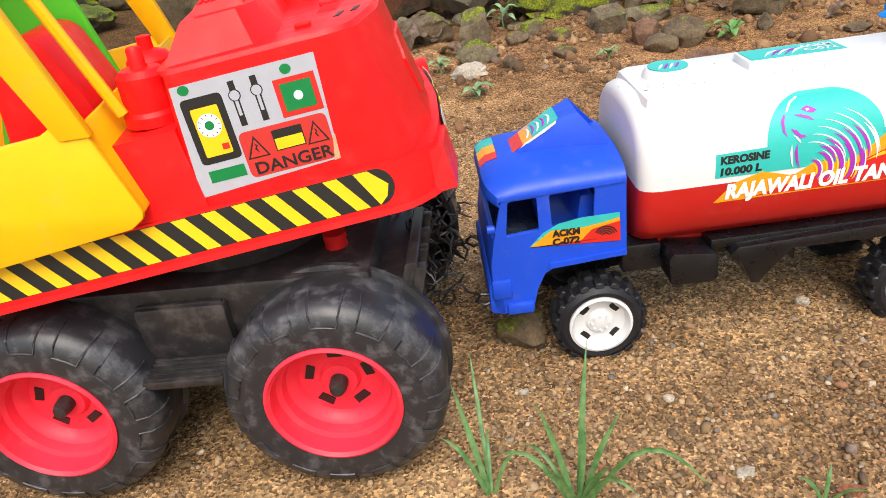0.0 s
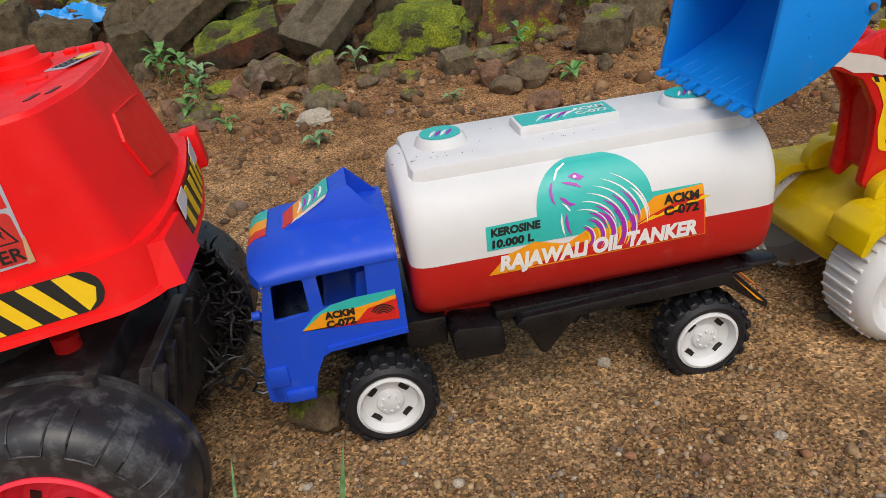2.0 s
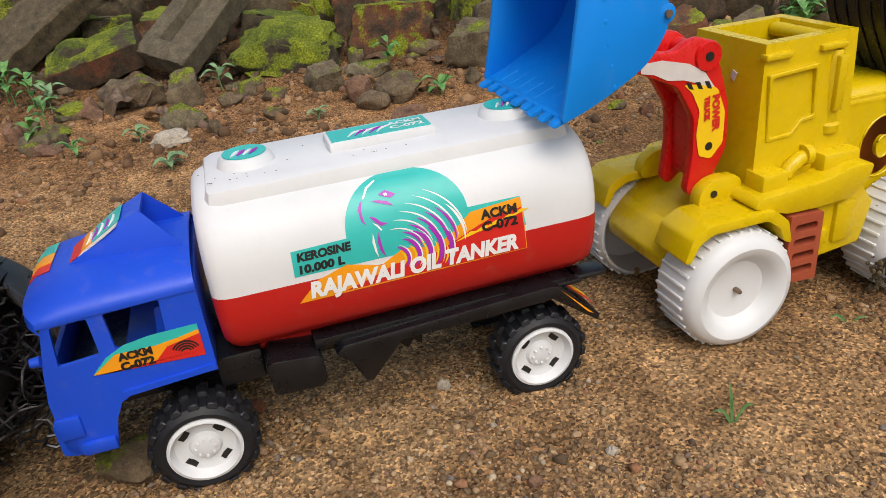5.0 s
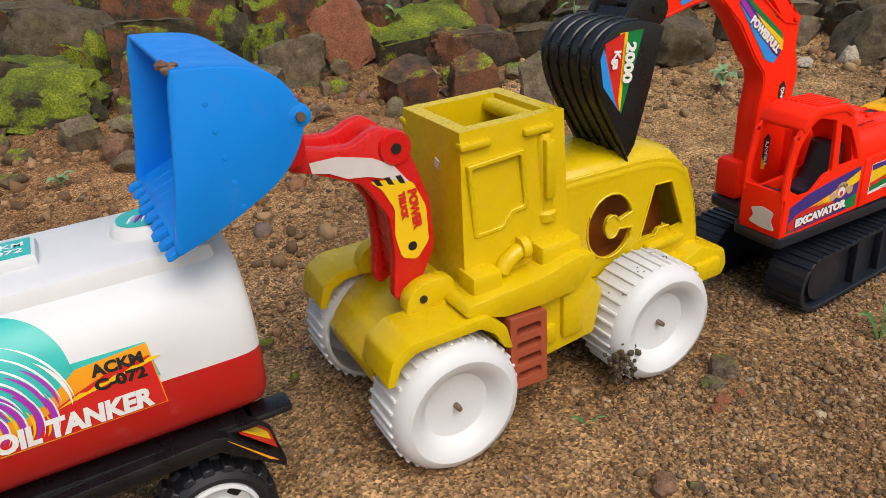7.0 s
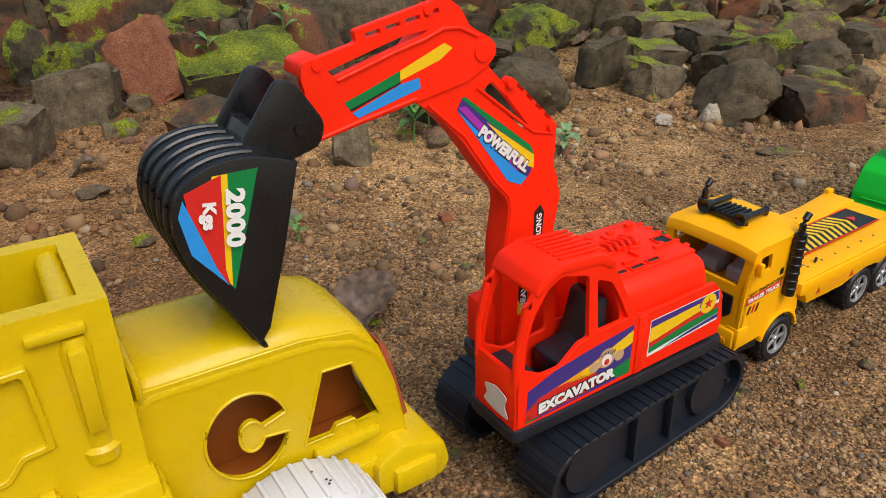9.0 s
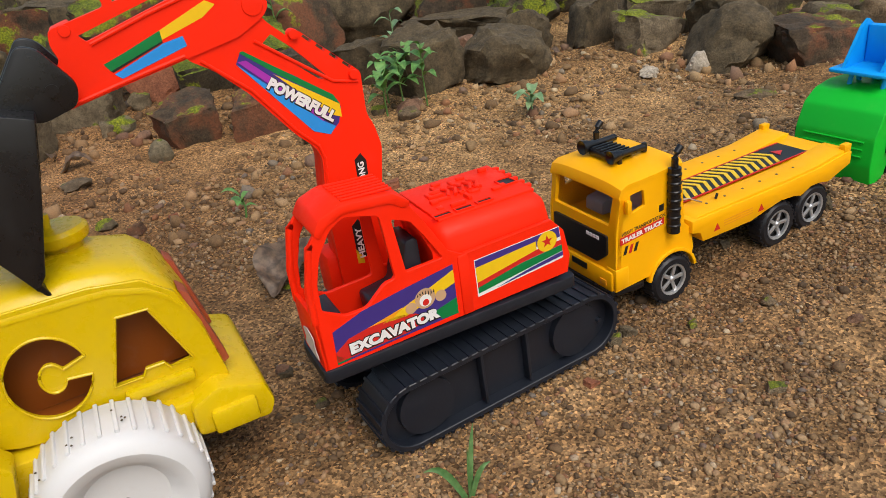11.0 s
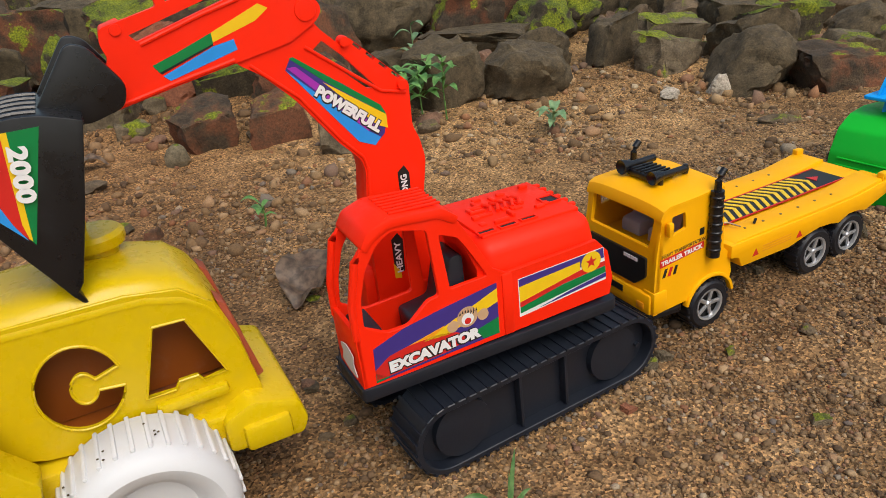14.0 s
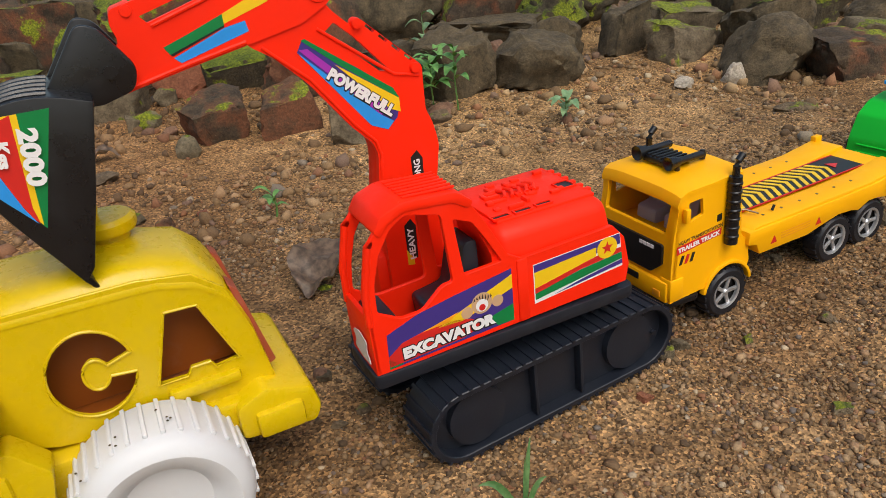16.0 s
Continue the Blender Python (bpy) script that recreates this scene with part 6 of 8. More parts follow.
front = [(-0.1674, 0.1804), (-0.1730, 0.1921), (-0.1843, 0.2126), (-0.1930, 0.2310), (-0.1976, 0.2474), (-0.1955, 0.2596), (-0.1884, 0.2688), (-0.1761, 0.2734), (-0.1587, 0.2734), (-0.1393, 0.2673)]
back, front = curve_line(back), curve_line(front)
part("bucket_shell", plate(back + front, ky0, ky1, bev=0.0005, seg=1), BLACK, excavator)
for y0, y1 in ((ky0 - 0.001, ky0 + 0.002), (ky1 - 0.002, ky1 + 0.001)):
    part("bucket_side", plate(back + [(-0.1628, 0.1860), (-0.1505, 0.2269)], y0, y1, bev=0.0008), BLACK, excavator)
for k in range(5):
    y = ky0 + 0.007 + k * 0.0125
    part("bucket_rib", tube([(x - 0.0003, y, z) for x, z in back[4:]], 0.0017, 8), BLACK, excavator)
    part("tooth", plate([(-0.1756, 0.1870), (-0.1689, 0.1850), (-0.1633, 0.1717), (-0.1659, 0.1712)], y - 0.0035, y + 0.0035, bev=0.0008), BLACK, excavator)
ks = lambda x, z: ky0 - 0.001
part("bucket_sticker", print_patch([(-0.1786, 0.2714), (-0.1592, 0.2714), (-0.1776, 0.2131), (-0.1924, 0.2371)], ks, 0.0003), PGREEN, excavator, "green red and blue load sticker")
part("band", print_patch([(-0.1807, 0.2714), (-0.1735, 0.2714), (-0.1755, 0.2500), (-0.1786, 0.2151), (-0.1873, 0.2300)], ks, 0.0006), PYELLOW, excavator)
part("band", print_patch([(-0.1940, 0.2658), (-0.1766, 0.2714), (-0.1807, 0.2249), (-0.1797, 0.2162), (-0.1924, 0.2361)], ks, 0.0009), PRED, excavator)
part("band", print_patch([(-0.1981, 0.2555), (-0.1950, 0.2632), (-0.1843, 0.2254), (-0.1802, 0.2162), (-0.1950, 0.2361)], ks, 0.0012), PBLUE, excavator)
word("lettering", "2000", 0, 0, 0.0115, PWHITE, excavator, None, 0, 0, 0.029, 0, 0.0006, pose(-0.1752, ky0 - 0.003, 0.2650, 0, 97, 0))
word("lettering", "Kgs", 0, 0, 0.008, PWHITE, excavator, None, 0, 0, 0.013, 0, 0.0004, pose(-0.1866, ky0 - 0.003, 0.2605, 0, 97, 0))


# ---- yellow trailer truck toy ----
def spoked_wheel(parent, x, y0, z, r, w, far=False, yaw=0.0):
    hub = new("wheel")
    hub.parent = parent
    hub.matrix_basis = pose(x, y0, z, 0, 0, yaw + (180 if far else 0))
    rr = r * 0.64
    b = turned([(rr, 0.003), (rr + 0.0008, 0.0), (r - 0.003, 0.0), (r - 0.001, 0.002), (r, 0.004), (r, w - 0.003), (r - 0.002, w), (rr, w), (rr, 0.003)], (0, 0, 0), seg=36)
    part("tyre", b, TYRE, hub)
    ring_of("tread_block", box(-r * 0.09, r * 0.09, 0.0015, w - 0.0015, r - 0.0012, r + 0.0006, 0.0003), TYRE, hub, 20)
    part("rim", turned([(rr, 0.004), (rr, 0.0005), (rr - 0.0012, 0.0008), (rr - 0.0016, 0.005), (0, 0.0055)], (0, 0, 0), seg=30), INK, hub, "dark rim well")
    part("rim_ring", turned([(rr + 0.0002, 0.002), (rr, -0.0002), (rr - 0.0018, 0.0004), (rr - 0.002, 0.003)], (0, 0, 0), seg=30), SILVER, hub)
    for k in range(5):
        b = box(-0.0017, 0.0017, 0.0015, 0.0035, 0.001, rr - 0.001, 0.0006)
        part("spoke", xy(Matrix.Rotation(2 * math.pi * k / 5 + 0.3, 4, "Y"), b), SILVER, hub)
    part("hub_cap", turned([(0, 0.0), (0.002, 0.0004), (0.0032, 0.002), (0.0032, 0.004)], (0, 0, 0), seg=16), SILVER, hub)


truck = thing("flatbed_truck", 1.2012, 0.7494, 0.0, 9.1, "yellow plastic toy flatbed truck with black exhaust stacks", "toy truck")
RW = 0.088
for hx, hz in ((0.0, 0.024), (0.130, 0.033), (0.176, 0.036)):
    spoked_wheel(truck, hx, -0.002, hz, 0.0225, 0.016)
    spoked_wheel(truck, hx, RW + 0.004, hz, 0.0225, 0.016, True)
part("chassis", plate([(-0.05, 0.022), (0.02, 0.026), (0.2, 0.042), (0.2, 0.055), (0.02, 0.05), (-0.05, 0.045)], 0.02, 0.066, bev=0.001), BLACK, truck)
part("front_underrun", slab(rounded([(-0.066, 0.002), (-0.03, -0.002), (-0.03, 0.088), (-0.066, 0.084)], 0.006), 0.029, 0.0345, 0.001), BLACK, truck)
cab_o = [(-0.0605, 0.034), (-0.0615, 0.06), (-0.060, 0.088), (-0.055, 0.118), (-0.051, 0.1245), (0.0, 0.128), (0.008, 0.126), (0.0135, 0.073), (0.021, 0.066), (0.0245, 0.047), (0.022, 0.040)] + arc(0.0, 0.026, 0.0265, 32, 160, 10) + [(-0.028, 0.036)]
win = rounded([(-0.0455, 0.1165), (-0.032, 0.1175), (-0.0305, 0.1035), (-0.0445, 0.1005)], 0.0015)
for y0, y1 in ((0.0, 0.003), (RW - 0.003, RW)):
    part("cab_side", plate(cab_o, y0, y1, (win,), 0.0008, seg=1), TRUCKYELLOW, truck)
screen = rounded([(0.0085, 0.092), (0.0075, 0.1165), (RW - 0.0075, 0.1165), (RW - 0.0085, 0.092)], 0.002)
b = plate([(0.0, 0.034), (0.0, 0.122), (RW, 0.122), (RW, 0.034)], -0.0615, -0.0575, (screen,))
for v in b.verts:
    x, y, z = v.co
    v.co = Vector((y + max(0, z - 0.088) * 0.17, x, z))
part("cab_front", b, TRUCKYELLOW, truck)
b = bmesh.new()
rows = [[b.verts.new((x, RW / 2 + t * (RW / 2 + 0.0006), z + dz * (1 - abs(t) ** 4))) for t in [i / 6 - 1 for i in range(13)]] for x, z, dz in ((-0.0575, 0.1175, 0.003), (-0.055, 0.1235, 0.003), (-0.049, 0.1265, 0.0035), (-0.02, 0.1275, 0.004), (0.002, 0.1295, 0.005), (0.0085, 0.1285, 0.005))]
for p, q in zip(rows, rows[1:]):
    for i in range(12):
        b.faces.new((p[i], p[i + 1], q[i + 1], q[i]))
shell(b, 0.003)
part("roof", b, TRUCKYELLOW, truck)
part("roof_edge", plate([(0.0, 0.0), (RW, 0.0), (RW - 0.004, 0.0035), (RW / 2, 0.0045), (RW * 0.72, 0.0052), (0.004, 0.0035)], 0, 0.003), TRUCKYELLOW, truck).matrix_basis = Matrix.Translation((0.0095, 0, 0.1285)) @ Matrix.Rotation(radians(90), 4, "Z")
part("cab_back", box(0.006, 0.0095, 0.002, RW - 0.002, 0.06, 0.129, 0.0005), TRUCKYELLOW, truck)
part("wheel_arch", plate(arc(0.0, 0.026, 0.0275, 10, 170, 14) + arc(0.0, 0.026, 0.0245, 170, 10, 14), -0.0022, 0.003, bev=0.0006), TRUCKYELLOW, truck)
part("headlight_block", box(-0.0625, -0.048, -0.0014, 0.012, 0.036, 0.055, 0.002), TRUCKYELLOW, truck)
part("headlight_block", box(-0.0625, -0.048, RW - 0.012, RW + 0.0014, 0.036, 0.055, 0.002), TRUCKYELLOW, truck)
part("bumper", box(-0.0645, -0.058, 0.002, RW - 0.002, 0.034, 0.052, 0.002), TRUCKYELLOW, truck)
grille = part("grille", plate(rounded([(0.009, 0.083), (0.009, 0.066), (0.021, 0.056), (RW - 0.022, 0.056), (RW - 0.009, 0.066), (RW - 0.009, 0.083)], 0.002), -0.0632, -0.0612), INK, truck, "black radiator grille")
for v in grille.data.vertices:
    v.co = Vector((v.co.y, v.co.x, v.co.z))
for k in range(4):
    part("badge_bar", box(-0.0638, -0.063, 0.018 + 0.0042 * k, 0.0212 + 0.0042 * k, 0.0772, 0.0802, 0.0), PWHITE, truck)
part("plate_bar", box(-0.0652, -0.0644, 0.033, 0.053, 0.044, 0.0495, 0.0), INK, truck)
part("lamp", box(-0.0655, -0.064, 0.008, 0.016, 0.038, 0.0435, 0.0005), PORANGE, truck, "amber front lamp")
part("lamp", box(-0.0655, -0.064, RW - 0.016, RW - 0.008, 0.038, 0.0435, 0.0005), PORANGE, truck, "amber front lamp")
glass, nt_, p_ = nodes_of("clear_plastic")
p_.inputs["Transmission Weight"].default_value, p_.inputs["Roughness"].default_value, p_.inputs["IOR"].default_value = 1.0, 0.03, 1.12
for y in (0.026, 0.058):
    part("seat", plate(rounded([(-0.036, 0.08), (-0.035, 0.092), (-0.022, 0.094), (-0.017, 0.113), (-0.010, 0.113), (-0.008, 0.08)], 0.003), y - 0.011, y + 0.011, bev=0.002), PGREY, truck, "silvery grey seat in the cab")
part("cab_floor", box(-0.056, 0.006, 0.004, RW - 0.004, 0.076, 0.08, 0.0), TRUCKYELLOW, truck)
ob = part("windscreen", xy(Matrix(), box(0, 0.0006, 0.009, RW - 0.009, 0, 0.024, 0.0)), glass, truck, "clear plastic windscreen")
ob.matrix_basis = pose(-0.0578, 0, 0.0925, 0, 9.5, 0)
ob.visible_shadow = False
part("mirror", box(-0.0535, -0.0485, -0.006, -0.001, 0.103, 0.115, 0.0015), TRUCKYELLOW, truck)
# roof horns and light bar
part("roof_pack", box(-0.036, -0.012, 0.034, 0.062, 0.1325, 0.138, 0.0015), BLACK, truck, "black ribbed roof unit")
for k in range(5):
    part("pack_rib", box(-0.035, -0.013, 0.037 + 0.005 * k, 0.039 + 0.005 * k, 0.1378, 0.1395, 0.0004), BLACK, truck)
for y, s in ((0.030, 0.9), (0.066, 1.0)):
    part("horn", turned([(0.0015, 0.03), (0.003, 0.028), (0.0028, 0.008), (0.0034, 0.003), (0.0062 * s, -0.006), (0.0062 * s, -0.008), (0.0045 * s, -0.0075), (0, -0.003)], (-0.032, y, 0.1385), "x", 18), BLACK, truck, "black roof horn")
    part("horn_foot", tube([(-0.03, y, 0.13), (-0.03, y, 0.138)], 0.0022, 8), BLACK, truck)
part("beacon", turned([(0.0025, 0), (0.003, 0.004), (0.002, 0.0075), (0, 0.008)], (-0.004, 0.03, 0.1345), "z", 12), BLACK, truck)
for y in (-0.004, RW + 0.004):
    b = tube([(-0.003, y, 0.072), (-0.003, y, 0.129)], 0.0052, 16)
    part("exhaust_pipe", b, BLACK, truck, "black exhaust stack")
    for k in range(7):
        part("stack_ring", turned([(0.0052, 0), (0.0058, 0.0008), (0.0058, 0.0022), (0.0052, 0.003)], (-0.003, y, 0.077 + 0.0075 * k), "z", 16), BLACK, truck)
    part("stack_tip", tube([(-0.003, y, 0.129), (-0.003, y, 0.137), (-0.0015, y, 0.141), (0.003, y, 0.1455)], 0.0029, 12), BLACK, truck)
ts = lambda x, z: 0.0
part("door_print", print_patch([(-0.0565, 0.0755), (-0.0565, 0.0825), (-0.010, 0.0865), (-0.010, 0.0805)], ts, 0.0003), PRED, truck, "red lettered strip")
word("lettering", "TRAILER TRUCK", -0.055, 0.0772, 0.0052, PWHITE, truck, ts, 0.0008, 5.0, 0.044, 0, 0.00025)
word("lettering", "HEAVY TRANSPORTATION", -0.0545, 0.0832, 0.0045, INK, truck, ts, 0.0005, 5.0, 0.046, 0, 0.0001)
for k in range(3):
    x = -0.0535 + 0.0055 * k
    part("stripe", print_patch([(x, 0.066), (x + 0.003, 0.066), (x + 0.0055, 0.0735), (x + 0.0025, 0.0735)], ts, 0.0004), INK if k % 2 == 0 else PRED, truck)
part("small_badge", print_patch([(-0.0155, 0.0925), (-0.0155, 0.0985), (-0.0105, 0.099), (-0.0105, 0.093)], ts, 0.0004), INK, truck)
# bed
bed = plate([(0.0185, 0.0735), (0.135, 0.074), (0.1755, 0.0755), (0.214, 0.0805), (0.222, 0.0805), (0.222, 0.068), (0.204, 0.062), (0.192, 0.058), (0.180, 0.0605), (0.168, 0.0605), (0.155, 0.055), (0.145, 0.0575), (0.128, 0.0585), (0.112, 0.0555), (0.09, 0.0505), (0.032, 0.0505), (0.028, 0.06), (0.0185, 0.062)], -0.004, RW + 0.008, bev=0.001)
part("bed", bed, TRUCKYELLOW, truck)
for y0, y1 in ((-0.004, 0.026), (0.062, RW + 0.008)):
    part("bed_rail", plate([(0.024, 0.0735), (0.03, 0.0755), (0.17, 0.0775), (0.21, 0.083), (0.2205, 0.083), (0.2205, 0.0785), (0.205, 0.077), (0.17, 0.0735), (0.03, 0.072)], y0 + 0.002, y1 - 0.002, bev=0.0008), TRUCKYELLOW, truck)
    for k in range(7):
        part("bolt_dot", turned([(0.0012, 0), (0.0012, 0.0005), (0, 0.0006)], (0.05 + 0.022 * k, (y0 + y1) / 2, 0.0759 + 0.00032 * k), "z", 8), STEEL, truck)
for y in (-0.003, RW + 0.0005):
    part("corner_post", box(0.2125, 0.222, y, y + 0.0065, 0.08, 0.088, 0.001), TRUCKYELLOW, truck)
b = box(0.0, 0.165, 0.027, 0.061, 0, 0.0006, 0.0)
part("bed_sticker", b, INK, truck, "black and yellow chevron strip").matrix_basis = pose(0.035, 0, 0.0752, 0, -1.1, 0)
for y in (0.0262, 0.0606):
    part("red_line", box(0.0, 0.165, y, y + 0.0012, 0.0, 0.001, 0.0), PRED, truck).matrix_basis = pose(0.035, 0, 0.0752, 0, -1.1, 0)
for k in range(15):
    x = 0.036 + 0.0088 * k
    part("chevron", slab([(x, 0.0282), (x + 0.0042, 0.0282), (x + 0.0132, 0.044), (x + 0.0042, 0.0598), (x, 0.0598), (x + 0.009, 0.044)], 0.0, 0.0005), PYELLOW, truck).matrix_basis = pose(0.0, 0, 0.0758 - 0.0007, 0, -1.1, 0)
part("warning", slab([(0.176, 0.038), (0.176, 0.050), (0.186, 0.044)], 0.0, 0.0005), PRED, truck).matrix_basis = pose(0, 0, 0.0753, 0, -1.1, 0)
for x in (0.044, 0.098):
    part("warning", print_patch([(x, 0.056 + (x - 0.04) * 0.02), (x + 0.0075, 0.0565 + (x - 0.04) * 0.02), (x + 0.0038, 0.063 + (x - 0.04) * 0.02)], lambda x, z: -0.004, 0.0003), PRED, truck, "small red warning triangle")
for k in range(3):
    part("print_bar", print_patch([(0.056, 0.0575 + 0.0024 * k), (0.091, 0.0585 + 0.0024 * k), (0.091, 0.0595 + 0.0024 * k), (0.056, 0.0585 + 0.0024 * k)], lambda x, z: -0.004, 0.0003), PORANGE, truck)
part("bed_handle", tube([(0.034, 0.062, 0.075), (0.036, 0.06, 0.085), (0.037, 0.045, 0.0865), (0.035, 0.032, 0.082), (0.03, 0.026, 0.076)], 0.0014, 8), BLACK, truck)
part("bed_pin", tube([(0.062, 0.012, 0.0765), (0.064, 0.012, 0.081)], 0.0012, 8), BLACK, truck)
part("rear_lamp_box", box(0.09, 0.104, 0.0, 0.01, 0.047, 0.052, 0.0008), BLACK, truck)

# ---- green truck toy ----
dumper = thing("green_truck", 1.437, 0.789, 0.013, 13.0, "green plastic toy truck carrying a sky blue basket", "toy truck")
dumper.matrix_basis = dumper.matrix_basis @ Matrix.Translation((0.03, 0.0, 0.0)) @ Matrix.Scale(0.87, 4)
GW = 0.098
spoked_wheel(dumper, 0.055, -0.002, 0.0205, 0.021, 0.016)
spoked_wheel(dumper, 0.055, GW + 0.002, 0.0205, 0.021, 0.016, True)
spoked_wheel(dumper, 0.22, -0.002, 0.0205, 0.021, 0.016)
spoked_wheel(dumper, 0.22, GW + 0.002, 0.0205, 0.021, 0.016, True)
go = [(0.002, 0.012), (-0.003, 0.04), (0.0, 0.072), (0.012, 0.099), (0.032, 0.112), (0.06, 0.116), (0.098, 0.113), (0.098, 0.03), (0.084, 0.03)] + arc(0.055, 0.022, 0.026, 20, 165, 10) + [(0.026, 0.014)]
part("cab", plate(rounded(go, 0.004), 0.0, GW, bev=0.005, seg=3), GREEN, dumper)
for k in range(3):
    part("grille_line", tube([(-0.0032 + 0.001 * k, 0.012, 0.05 + 0.0085 * k), (-0.0032 + 0.001 * k, GW - 0.012, 0.05 + 0.0085 * k)], 0.0012, 8), GREEN, dumper)
part("mirror", box(0.024, 0.033, -0.005, 0.001, 0.05, 0.066, 0.0015), BLACK, dumper)
part("mirror", box(0.006, 0.012, GW - 0.001, GW + 0.005, 0.055, 0.068, 0.0015), BLACK, dumper)
part("flank", box(0.104, 0.3, 0.004, GW - 0.004, 0.036, 0.085, 0.004), GREEN, dumper)
part("chassis", box(0.08, 0.3, 0.02, GW - 0.02, 0.018, 0.04, 0.001), BLACK, dumper)
gs = lambda x, z: 0.004
part("side_print", print_patch([(0.11, 0.042), (0.11, 0.078), (0.19, 0.078), (0.19, 0.042)], gs, 0.0003), PGREY, dumper, "worn picture sticker")
for k, m_ in enumerate((PINDIGO, PORANGE, PRED, PBLUE, INK, PYELLOW)):
    part("patch", print_patch([(0.114 + 0.012 * k, 0.048), (0.122 + 0.012 * k, 0.05 + 0.003 * (k % 3)), (0.125 + 0.012 * k, 0.07), (0.116 + 0.012 * k, 0.066)], gs, 0.0006), m_, dumper)
# sky blue basket on struts
part("basket_floor", slab(rounded([(0.034, 0.018), (0.1, 0.014), (0.104, GW - 0.012), (0.036, GW - 0.01)], 0.006), 0.1305, 0.1345, 0.001), CYANBLUE, dumper)
part("basket_back", slab(rounded([(0.084, 0.03), (0.096, 0.03), (0.096, GW - 0.026), (0.084, GW - 0.026)], 0.003), 0.133, 0.178, 0.001), CYANBLUE, dumper)
for y in (0.026, GW - 0.026):
    part("basket_side", plate([(0.044, 0.133), (0.118, 0.133), (0.1, 0.175), (0.086, 0.185), (0.074, 0.178)], y, y + 0.004, [arc(0.096 + 0.004 * k, 0.170 - 0.009 * k, 0.0018, 0, 330, 8) for k in range(3)], 0.0), CYANBLUE, dumper)
for x, y, dx in ((0.052, 0.028, 0.006), (0.074, 0.028, -0.008), (0.052, GW - 0.03, 0.006), (0.074, GW - 0.03, -0.008)):
    part("strut", tube([(x, y, 0.112), (x + dx, y, 0.133)], 0.0028, 8), CYANBLUE, dumper)
part("lift_arm", tube([(0.085, GW / 2, 0.12), (0.15, GW / 2, 0.125), (0.26, GW / 2, 0.11)], 0.012, 12), CYANBLUE, dumper)

# dry twig lying on the truck's bed
twig = finish("twig", tube([(0.030, 0.030, 0.0805), (0.036, 0.024, 0.0800), (0.041, 0.022, 0.0798), (0.046, 0.012, 0.0782)], [0.0008, 0.0011, 0.001, 0.0006], 6), STEEL)
twig.matrix_basis = truck.matrix_basis
tagged(twig, "thin dark dry twig lying on the yellow truck bed", "twig")


# ---- large red and yellow wheeled machine ----
machine = thing("wheeled_excavator", -0.0137, 0.4792, 0.0, 12.0, "large red and yellow toy excavator on black wheels", "toy excavator")
CH = pose(0.0, -0.004, 0.0, 0, 0, -9.0)


def big_wheel(x, y, far=False, r=0.073, w=0.055):
    hub = new("wheel")
    hub.parent = machine
    hub.matrix_basis = CH @ pose(x, y, r + 0.001, 0, 0, 180 if far else 0)
    rr = 0.0435
    b = turned([(rr, 0.004), (rr + 0.001, 0.0), (r - 0.014, -0.001), (r - 0.006, 0.002), (r - 0.0015, 0.008), (r, 0.013), (r - 0.001, w * 0.55), (r - 0.002, w - 0.008), (r + 0.0015, w - 0.007), (r + 0.0015, w - 0.003), (r - 0.001, w), (r - 0.005, w - 0.001), (r - 0.006, 0.012), (r - 0.016, 0.006), (rr, 0.006), (rr, 0.004)], (0, 0, 0), seg=72)
    part("tyre", b, BIGTYRE, hub, "dusty black plastic tyre")
    arm_ = [(r + 0.0002, 0.021), (r - 0.0002, 0.0125), (r - 0.0017, 0.0078), (r - 0.0062, 0.0018), (r - 0.0135, -0.0011)]
    for k in range(14):
        mid = 2 * math.pi * (k + 0.3) / 14
        way = [(q, y, mid - 0.15 + 0.02 * i / 4) for i, (q, y) in enumerate(arm_)]
        way += [(arm_[4][0], arm_[4][1], mid + d) for d in (-0.07, 0.0, 0.07)]
        way += [(q, y, mid + 0.15 - 0.02 * i / 4) for i, (q, y) in reversed(list(enumerate(arm_)))]
        part("tread_ridge", tube([(q * math.cos(a), y, q * math.sin(a)) for q, y, a in way], 0.0008, 6), BIGTYRE, hub)
    b = turned([(rr + 0.0005, 0.005), (rr + 0.001, -0.001), (rr - 0.001, -0.0022), (rr - 0.003, 0.0), (rr - 0.004, 0.012), (rr - 0.0075, 0.0135), (rr - 0.009, 0.02), (rr - 0.013, 0.022), (rr - 0.016, 0.0275), (0.014, 0.028), (0.012, 0.024), (0, 0.024)], (0, 0, 0), seg=48)
    part("rim", b, PINKRED, hub, "deep dished pink red rim")
    part("wheel_back", turned([(0, 0.031), (0.03, 0.0305), (rr + 0.001, 0.024), (rr + 0.0015, 0.007), (r - 0.014, 0.0075), (r - 0.014, 0.034), (0, 0.036)], (0, 0, 0), seg=40), GRIMYBLACK, hub, "black inner side of the wheel")
    for k in range(5):
        a = 72 * k + 18
        o = [(0.021 * math.cos(radians(a + d)) * q, 0.021 * math.sin(radians(a + d)) * q) for d, q in ((-16, 0.86), (16, 0.86), (14, 1.14), (-14, 1.14))]
        part("slot", plate(o, 0.0268, 0.0276), INK, hub, "dark rim slot")
    part("axle_end", turned([(0, 0.012), (0.0045, 0.013), (0.0058, 0.017), (0.0062, 0.026)], (0, 0, 0), seg=16), GRIMYBLACK, hub)


